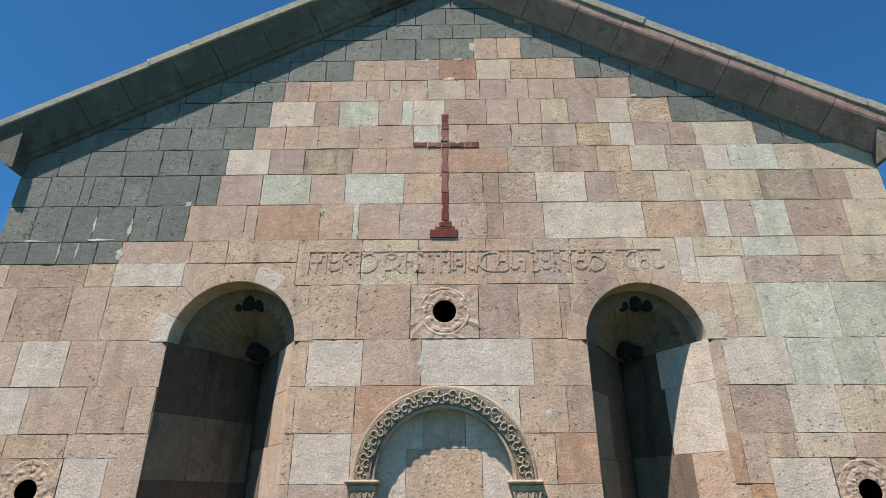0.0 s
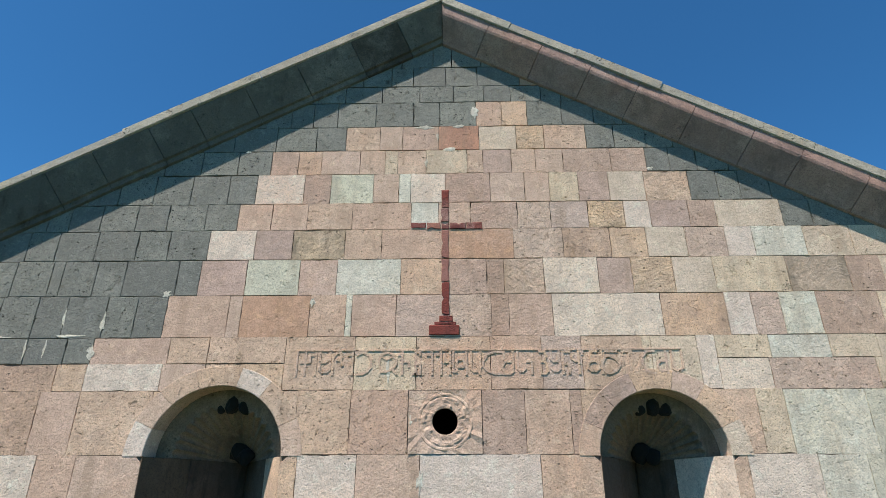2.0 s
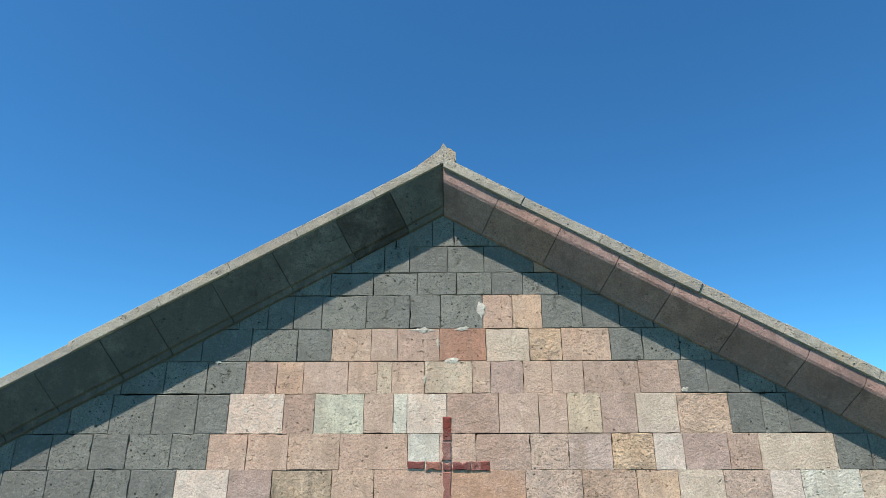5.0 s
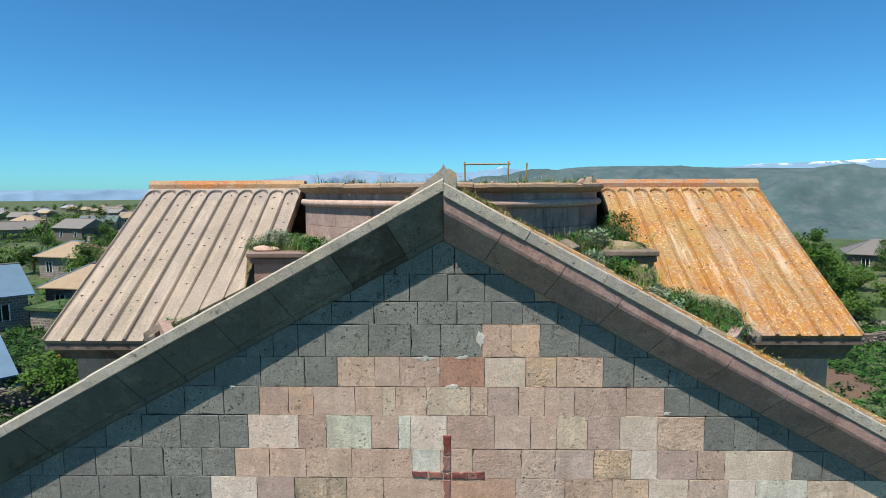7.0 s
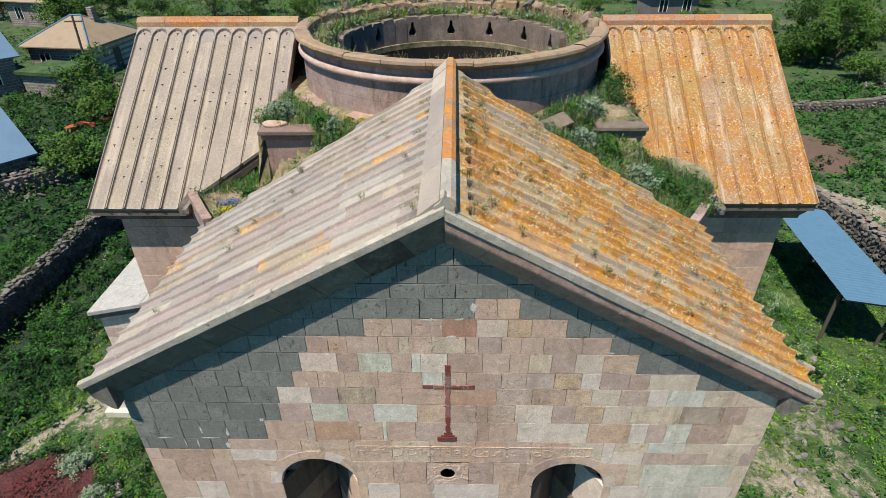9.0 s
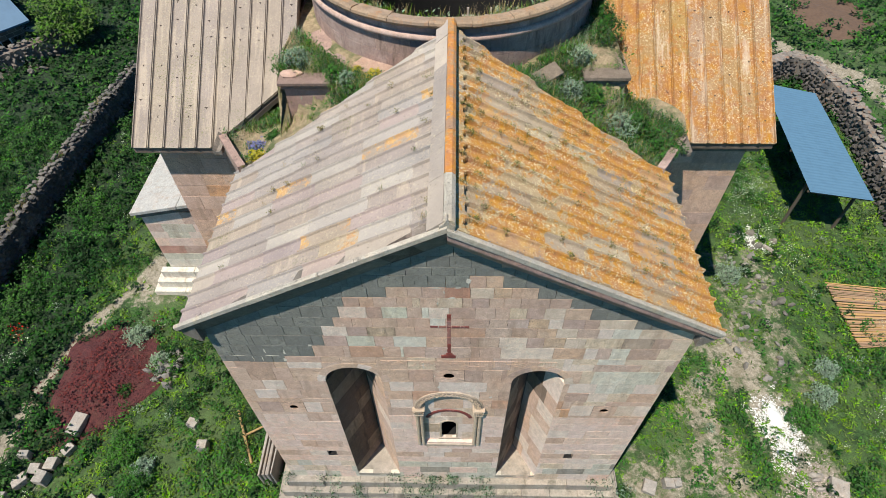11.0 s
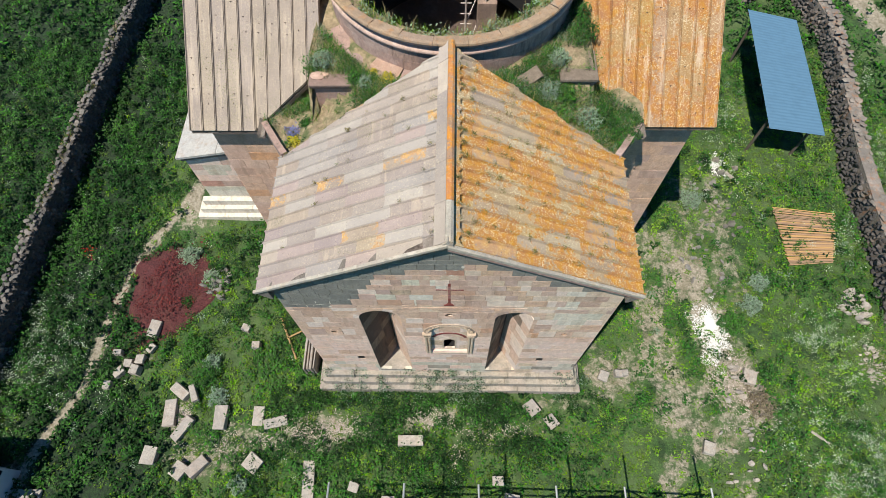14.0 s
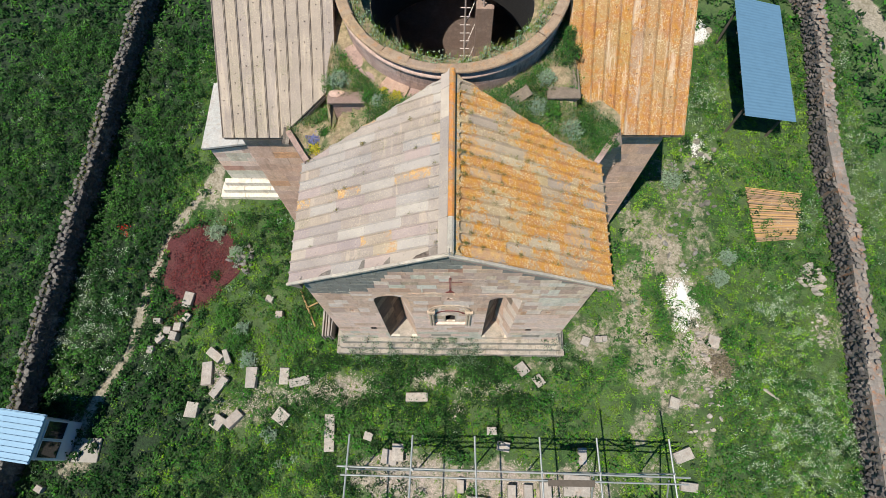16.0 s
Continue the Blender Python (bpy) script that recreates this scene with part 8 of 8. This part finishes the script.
# short tube frame on the far rim
frame_thing = empty("rim_rail", "yellow and rusty tube rail on the drum rim", "rail")
YEL = plain("yellow_painted_tube", lin(150, 126, 88), 0.6, 0.1, 0.4, 10)
for a, b, nm in (((0.3, 15.95, 10.6), (0.28, 15.95, 11.75), "upright"), ((1.45, 15.75, 10.6), (1.5, 15.75, 11.75), "upright"), ((0.25, 15.95, 11.68), (1.55, 15.75, 11.68), "rail"), ((1.0, 15.85, 11.1), (2.1, 15.5, 11.05), "rail"), ((1.95, 15.55, 10.9), (1.98, 15.55, 11.7), "upright")):
    bm = bmesh.new()
    rod(bm, a, b, 0.022)
    part(nm, bm, YEL, frame_thing)
# planks and a beam in the grass
POLE_WOOD = plain("weathered_tan_wood", lin(150, 122, 84), 0.8, 0, 0.4, 8)
for a, b, w in (((-6.55, 6.9, 0.1), (-5.75, 5.3, 0.14), 0.04), ((-6.2, 6.1, 0.12), (-5.3, 6.5, 0.3), 0.035), ((11.6, 13.75, 0.16), (12.05, 13.1, 0.18), 0.07), ((12.4, 3.0, 0.08), (12.9, 2.6, 0.08), 0.05)):
    bm = bmesh.new()
    rod(bm, a, b, w, 6)
    tagged(part("wooden_pole", bm, POLE_WOOD if a[0] < 0 else WHITE_STONE), "tan wooden pole lying in the grass" if a[0] < 0 else "pale beam lying in the grass", "pole")

# ---- small things beyond the walls and on the terrace ----
TAPE = plain("faded_orange_cloth", lin(196, 92, 56), 0.8, 0, 0.4, 9)
bm = bmesh.new()
prev = None
for i in range(29):
    t = i / 28
    x, y = -25.7 + 1.8 * t + 0.2 * math.sin(14 * t), 34.8 + 2.3 * t ** 0.8 + 0.16 * math.sin(19 * t)
    w = 0.07 + 0.05 * math.sin(7 * t + 1)
    z = gz(x, y) + 0.28
    row = [bm.verts.new((x + 0.6 * w, y - w, z)), bm.verts.new((x, y, z + 0.10 + 0.05 * math.sin(23 * t))), bm.verts.new((x - 0.6 * w, y + w, z)), bm.verts.new((x, y, z - 0.3))]
    if prev:
        for k in range(4):
            bm.faces.new((prev[k], row[k], row[(k + 1) % 4], prev[(k + 1) % 4]))
    prev = row
bmesh.ops.recalc_face_normals(bm, faces=bm.faces)
tagged(part("cloth_strip", bm, TAPE), "crumpled strip of faded orange cloth in the grass", "cloth")
for x, y, turn, L in ((-24.5, 29.05, 14, 2.2), (-24.2, 29.4, 20, 1.5)):
    tagged(part("plank", boxed(-L / 2, L / 2, -0.13, 0.13, 0, 0.07, 0.01), WHITE_STONE, None, "", Matrix.Translation((x, y, gz(x, y) + 0.35)) @ Matrix.Rotation(radians(turn), 4, "Z") @ Matrix.Rotation(radians(4), 4, "Y")), "pale weathered plank lying on rubble", "plank")
rubble("rubble_heap", "dark rubble stones beside a ruined wall", -23.2, 25.6, 1.6, 1.2, 44, 0.25, 0.6, FIELD_STONE)
rubble("rubble_heap", "dark rubble stones under a pale plank", -24.4, 29.0, 1.5, 0.8, 34, 0.25, 0.6, FIELD_STONE)
bm = boxed(-0.42, 0.42, -0.16, 0.16, 0, 0.07, 0.012)
tagged(part("stone_slab", bm, PIER_CAP, None, "", Matrix.Translation((1.75, 9.62, terrace_z(1.75, 9.62) + 0.12)) @ Euler((radians(22), radians(-8), radians(35))).to_matrix().to_4x4()), "grey leaning stone slab half buried in grass", "stone slab")

# ---- village ----
ROOFS = {"tan": plain("rusty_tan_roof", lin(146, 126, 100), 0.7, 0, 0.4, 1.2, 0.3), "blue": plain("blue_grey_roof", lin(88, 112, 130), 0.5, 0, 0.3, 1.0, 0.3), "grey": plain("grey_sheet_roof", lin(112, 108, 102), 0.6, 0, 0.4, 1.0, 0.4),
         "red": plain("dark_red_roof", lin(92, 58, 54), 0.6, 0, 0.3, 1.0, 0.3), "green": plain("dark_green_roof", lin(84, 98, 98), 0.6, 0, 0.3, 1.0, 0.3), "white": plain("white_sheet_roof", lin(150, 156, 160), 0.5, 0, 0.3, 1.0, 0.2)}
k = Mat("house_block_wall", 0.9)
bt = k.t.nodes.new("ShaderNodeTexBrick")
tc = k.t.nodes.new("ShaderNodeTexCoord")
mp = k.t.nodes.new("ShaderNodeMapping")
mp.inputs["Rotation"].default_value = (radians(90), 0, 0)
k.link(tc.outputs["Object"], mp.inputs["Vector"])
k.link(mp.outputs[0], bt.inputs["Vector"])
bt.inputs["Scale"].default_value = 1.0
bt.inputs["Brick Width"].default_value, bt.inputs["Row Height"].default_value, bt.inputs["Mortar Size"].default_value = 0.42, 0.22, 0.016
bt.inputs["Color1"].default_value, bt.inputs["Color2"].default_value, bt.inputs["Mortar"].default_value = lin(138, 122, 110), lin(112, 100, 94), lin(176, 168, 156)
HOUSE_WALL = k.done(k.mix(k.ramp(k.noise(1.2, 5), (0.4, 0.0), (0.7, 0.5)), bt.outputs[0], lin(92, 84, 76)))
PLASTER = plain("pale_plaster", lin(112, 103, 95), 0.9, 0, 0.4, 1.5, 0.4)
FRAME_W = plain("white_window_frame", lin(224, 226, 222), 0.5)


def house(w, d, h, roof, wall, kind, label, m):
    """A village house: walls, roof with eaves, windows with frames, a chimney."""
    thing = empty("house", label, "house", "village houses")
    body = part("wall", boxed(-w / 2, w / 2, -d / 2, d / 2, -0.6, h), wall, thing)
    e = 0.45
    rise = min(0.30 * d, 2.0)
    bm = bmesh.new()
    x0, x1, y0, y1 = -w / 2 - e, w / 2 + e, -d / 2 - e, d / 2 + e
    inset = d * 0.45 if kind == "hip" else 0.0
    if kind == "flat":
        box(bm, x0 + 0.2, x1 - 0.2, y0 + 0.2, y1 - 0.2, h, h + 0.25)
    else:
        lowv = [bm.verts.new(p) for p in ((x0, y0, h - 0.05), (x1, y0, h - 0.05), (x1, y1, h - 0.05), (x0, y1, h - 0.05))]
        upv = [bm.verts.new((v.co.x, v.co.y, v.co.z + 0.09)) for v in lowv]
        r0, r1 = bm.verts.new((x0 + inset, 0, h + rise)), bm.verts.new((x1 - inset, 0, h + rise))
        bm.faces.new(lowv[::-1])
        for i in range(4):
            bm.faces.new((lowv[i], lowv[(i + 1) % 4], upv[(i + 1) % 4], upv[i]))
        bm.faces.new((upv[0], upv[1], r1, r0))
        bm.faces.new((upv[2], upv[3], r0, r1))
        bm.faces.new((upv[1], upv[2], r1))
        bm.faces.new((upv[3], upv[0], r0))
    rf = part("roof", bm, ROOFS[roof] if isinstance(roof, str) else roof, thing)
    if kind != "flat":
        bm = bmesh.new()
        rod(bm, (x0 + inset, 0, h + rise + 0.02), (x1 - inset, 0, h + rise + 0.02), 0.09, 6)
        if kind == "hip":
            for sx, rx in ((x0, x0 + inset), (x1, x1 - inset)):
                for sy in (y0, y1):
                    rod(bm, (sx, sy, h + 0.06), (rx, 0, h + rise + 0.02), 0.07, 6)
        part("ridge_cap", bm, ROOFS["blue"] if roof == "tan" else ROOFS["grey"], rf)
    n = 0 if kind == "flat" else max(2, int(w / 3.2))
    for sy in (-1, 1):
        for i in range(n):
            x = -w / 2 + w * (i + 0.5) / n
            y = sy * (d / 2 + 0.012)
            wd = part("window", boxed(x - 0.45, x + 0.45, y - 0.012, y + 0.012, h - 1.9, h - 0.7), GLASS, thing)
            for a in ((x - 0.53, x - 0.45), (x + 0.45, x + 0.53), (x - 0.03, x + 0.03)):
                part("frame", boxed(a[0], a[1], y - 0.04, y + 0.04, h - 1.97, h - 0.63), FRAME_W, wd)
    part("door", boxed(w / 2, w / 2 + 0.03, -0.45, 0.45, -0.1, 2.0), OLDWOOD, thing)
    if kind != "flat":
        part("chimney", boxed(w * 0.2 - 0.25, w * 0.2 + 0.25, -0.3 + d * 0.1, 0.2 + d * 0.1, h, h + rise + 0.6, 0.02), HOUSE_WALL, thing)
    thing.matrix_basis = m
    return thing


def at(x, y, turn, dz=0.0):
    return Matrix.Translation((x, y, gz(x, y) + dz)) @ Matrix.Rotation(radians(turn), 4, "Z")


house(5.9, 6.4, 2.7, "tan", HOUSE_WALL, "hip", "grey block house with a tan hipped roof", at(-33.2, 51.6, -8, -0.4))
house(6.6, 5.8, 2.6, "tan", HOUSE_WALL, "hip", "grey block house with a rusty hipped roof", at(-48.6, 71.5, -14))
house(7.0, 10.5, 2.8, "blue", HOUSE_WALL, "gable", "long house with a blue metal roof", at(-40.8, 45.2, 47))
house(5.2, 7.2, 2.4, "blue", HOUSE_WALL, "gable", "dark house with a blue metal roof", at(-28.4, 28.9, 51, -1.2))
grass_roof = GROUND
house(3.6, 3.0, 1.6, grass_roof, HOUSE_WALL, "flat", "low stone shed with a grass-grown roof", at(-31.6, 44.2, -12))
house(5.6, 6.0, 3.4, "blue", PLASTER, "gable", "pale house with a light blue roof", at(-24.5, 105.0, 2))
house(5.6, 5.0, 3.0, "white", PLASTER, "gable", "pale house with a whitish sheet roof", at(25.7, 74.0, 4))
house(9.0, 8.0, 4.5, "grey", PLASTER, "hip", "tall pale house with a weathered roof", at(66.0, 88.0, -30, -2.6))
protos = [house(8.0, 6.4, 2.6, "tan", HOUSE_WALL, "hip", "grey block house with a tan hipped roof", at(-62, 112, 10)), house(9.0, 6.6, 2.7, "grey", PLASTER, "gable", "plastered house with a grey sheet roof", at(-86, 128, -20)),
          house(7.5, 6.0, 2.6, "white", PLASTER, "hip", "plastered house with a white metal roof", at(-58, 150, 25)), house(8.0, 5.6, 2.6, "red", HOUSE_WALL, "gable", "stone house with a dark red roof", at(-30, 190, -8)),
          house(9.5, 6.4, 2.7, "green", HOUSE_WALL, "gable", "stone house with a dark green roof", at(-105, 165, 15)), house(7.0, 5.6, 2.5, "tan", PLASTER, "gable", "pale house with a rusty roof", at(-12, 175, 30))]
placed = [(-34, 53.5), (-49, 74), (-42, 47), (-29, 31), (-31.6, 44), (-24.5, 105), (25.7, 74), (66, 88), (41, 70), (-62, 112), (-86, 128), (-58, 150), (-30, 190), (-105, 165), (-12, 175)]
tries = 0
while len(placed) < 112 and tries < 4000:
    tries += 1
    b, r = radians(rng.uniform(-48, 1)), rng.uniform(150, 700)
    x, y = r * math.sin(b), r * math.cos(b)
    if 0.913 * x + 0.408 * y - 135 > -18 or any(math.hypot(x - p[0], y - p[1]) < 17 for p in placed):
        continue
    placed.append((x, y))
    copy_thing(protos[rng.choice((0, 0, 1, 1, 1, 2, 2, 3, 4, 5, 5))], at(x, y, rng.uniform(-35, 35)))

# ---- trees and bushes ----
def tree(h, r, n, size, label, name="tree", trunk=True, material=None):
    thing = empty(name, label, "tree" if trunk else "bush", "village trees")
    bm = bmesh.new()
    th = h * 0.2 if trunk else h * 0.08
    rod(bm, (0, 0, -0.3), (0.05 * h * 0.1, 0, th), 0.035 * h, 8, 0.022 * h)
    tips = []
    for i in range(11):
        a = 2 * math.pi * i / 11 + rng.uniform(-0.4, 0.4)
        q = Vector((r * 0.85 * math.cos(a) * rng.uniform(0.4, 1), r * 0.85 * math.sin(a) * rng.uniform(0.4, 1), th + (h - th) * rng.uniform(0.05, 0.85)))
        rod(bm, (0, 0, th * rng.uniform(0.6, 1.0)), q, 0.012 * h, 6, 0.004 * h)
        tips.append(q)
    tips.append(Vector((0, 0, h * 0.88)))
    part("trunk", bm, BARK, thing)
    pts = []
    lobes = [(t, r * rng.uniform(0.2, 0.46)) for t in tips for _ in (0, 1)]
    for t, q in lobes:
        k = n // len(lobes)
        v = npr.normal(0, 1, (k, 3))
        v /= np.linalg.norm(v, axis=1)[:, None]
        v *= (npr.uniform(0.2, 1, k) ** 0.45)[:, None] * q
        o = np.array([t.x, t.y, t.z]) + npr.normal(0, 0.12 * r, 3)
        pts.append(v * np.array([1, 1, 0.85]) + o)
    pts = np.concatenate(pts)
    pts = pts[pts[:, 2] > 0.05]
    part("crown", leaf_mesh("crown", pts, npr.uniform(size * 0.6, size * 1.3, len(pts)), 0.2, 1.5, npr, material or LEAF), None, thing)
    return thing


LEAF_D = leafy("dark_tree_leaves", lin(62, 88, 38), 0.6, mottled=0.6)
kinds = [tree(4.4, 2.6, 3400, 0.092, "broad green fruit tree with a loose crown"), tree(5.6, 2.1, 3400, 0.090, "tall green tree with an uneven crown", material=LEAF_D), tree(2.4, 1.9, 3000, 0.076, "dense green bush in the fields", "bush", False), tree(3.6, 2.4, 3400, 0.092, "rounded dark green tree", material=LEAF_D)]
far_kinds = [tree(4.4, 2.6, 420, 0.22, "small green tree among the houses"), tree(5.6, 2.1, 420, 0.22, "tall green tree among the houses", material=LEAF_D), tree(2.4, 1.9, 320, 0.185, "green bush among the houses", "bush", False), tree(3.6, 2.4, 400, 0.22, "rounded green tree among the houses", material=LEAF_D)]
for t_, (x, y) in zip(far_kinds, ((-60.0, 170.0), (-80.0, 190.0), (-40.0, 160.0), (-20.0, 200.0))):
    t_.matrix_basis = at(x, y, 0)
first = [(38.5, 58.0), (33.0, 50.5), (43.0, 60.0), (-27.0, 41.0)]
for t_, (x, y) in zip(kinds, first):
    t_.matrix_basis = at(x, y, rng.uniform(0, 360))
spots = [(-33.0, 41.5, 2), (-31.0, 40.0, 2), (-29.2, 41.0, 2), (-30.0, 37.8, 2), (-27.8, 39.5, 2), (-21.2, 28.6, 2), (31.0, 51.5, 3), (34.5, 54.8, 2), (29.0, 52.5, 2), (39.6, 62.0, 0), (44.5, 66.0, 0), (39.0, 57.0, 2), (33.0, 46.5, 2), (35.5, 55.0, 0), (46.0, 66.0, 1), (50.0, 60.0, 0), (55.0, 70.0, 3), (41.0, 52.5, 2), (52.0, 82.0, 1), (60.0, 78.0, 0), (47.0, 53.0, 2), (57.0, 62.0, 3), (64.0, 70.0, 0), (58.0, 92.0, 1), (37.0, 64.0, 3), (-30.0, 44.5, 2), (-24.5, 38.0, 2), (-40.0, 60.0, 2), (-44.0, 68.0, 3), (-29.0, 62.0, 2), (-46.0, 46.0, 0), (-42.0, 42.0, 2)]
for i in range(680):
    b, r = radians(rng.uniform(-50, 5)), rng.uniform(70, 700)
    spots.append((r * math.sin(b), r * math.cos(b), rng.choice((0, 1, 2, 2, 3)) if b < 0 else 2))
for i in range(40):
    b, r = radians(rng.uniform(6, 34)), rng.uniform(60, 150)
    spots.append((r * math.sin(b), r * math.cos(b), 2))
for x, y, kd in spots:
    if 0.913 * x + 0.408 * y - 135 > 25 or any(math.hypot(x - p[0], y - p[1]) < 7 for p in placed):
        continue
    copy_thing((kinds if math.hypot(x, y) < 105 else far_kinds)[kd], at(x, y, rng.uniform(0, 360)))
# poles for wires
for x, y, h in ((-29.5, 45.0, 5.5), (-62.0, 84.0, 7.0), (-41.0, 96.0, 7.0)):
    pole = empty("utility_pole", "dark leaning wooden utility pole", "pole", "utility poles")
    bm = bmesh.new()
    rod(bm, (0, 0, -0.3), (0.25, 0, h), 0.11, 8, 0.08)
    part("shaft", bm, BARK, pole)
    part("crossarm", boxed(-0.45, 0.85, -0.05, 0.05, h - 0.5, h - 0.4), BARK, pole)
    pole.matrix_basis = at(x, y, rng.uniform(-20, 20))
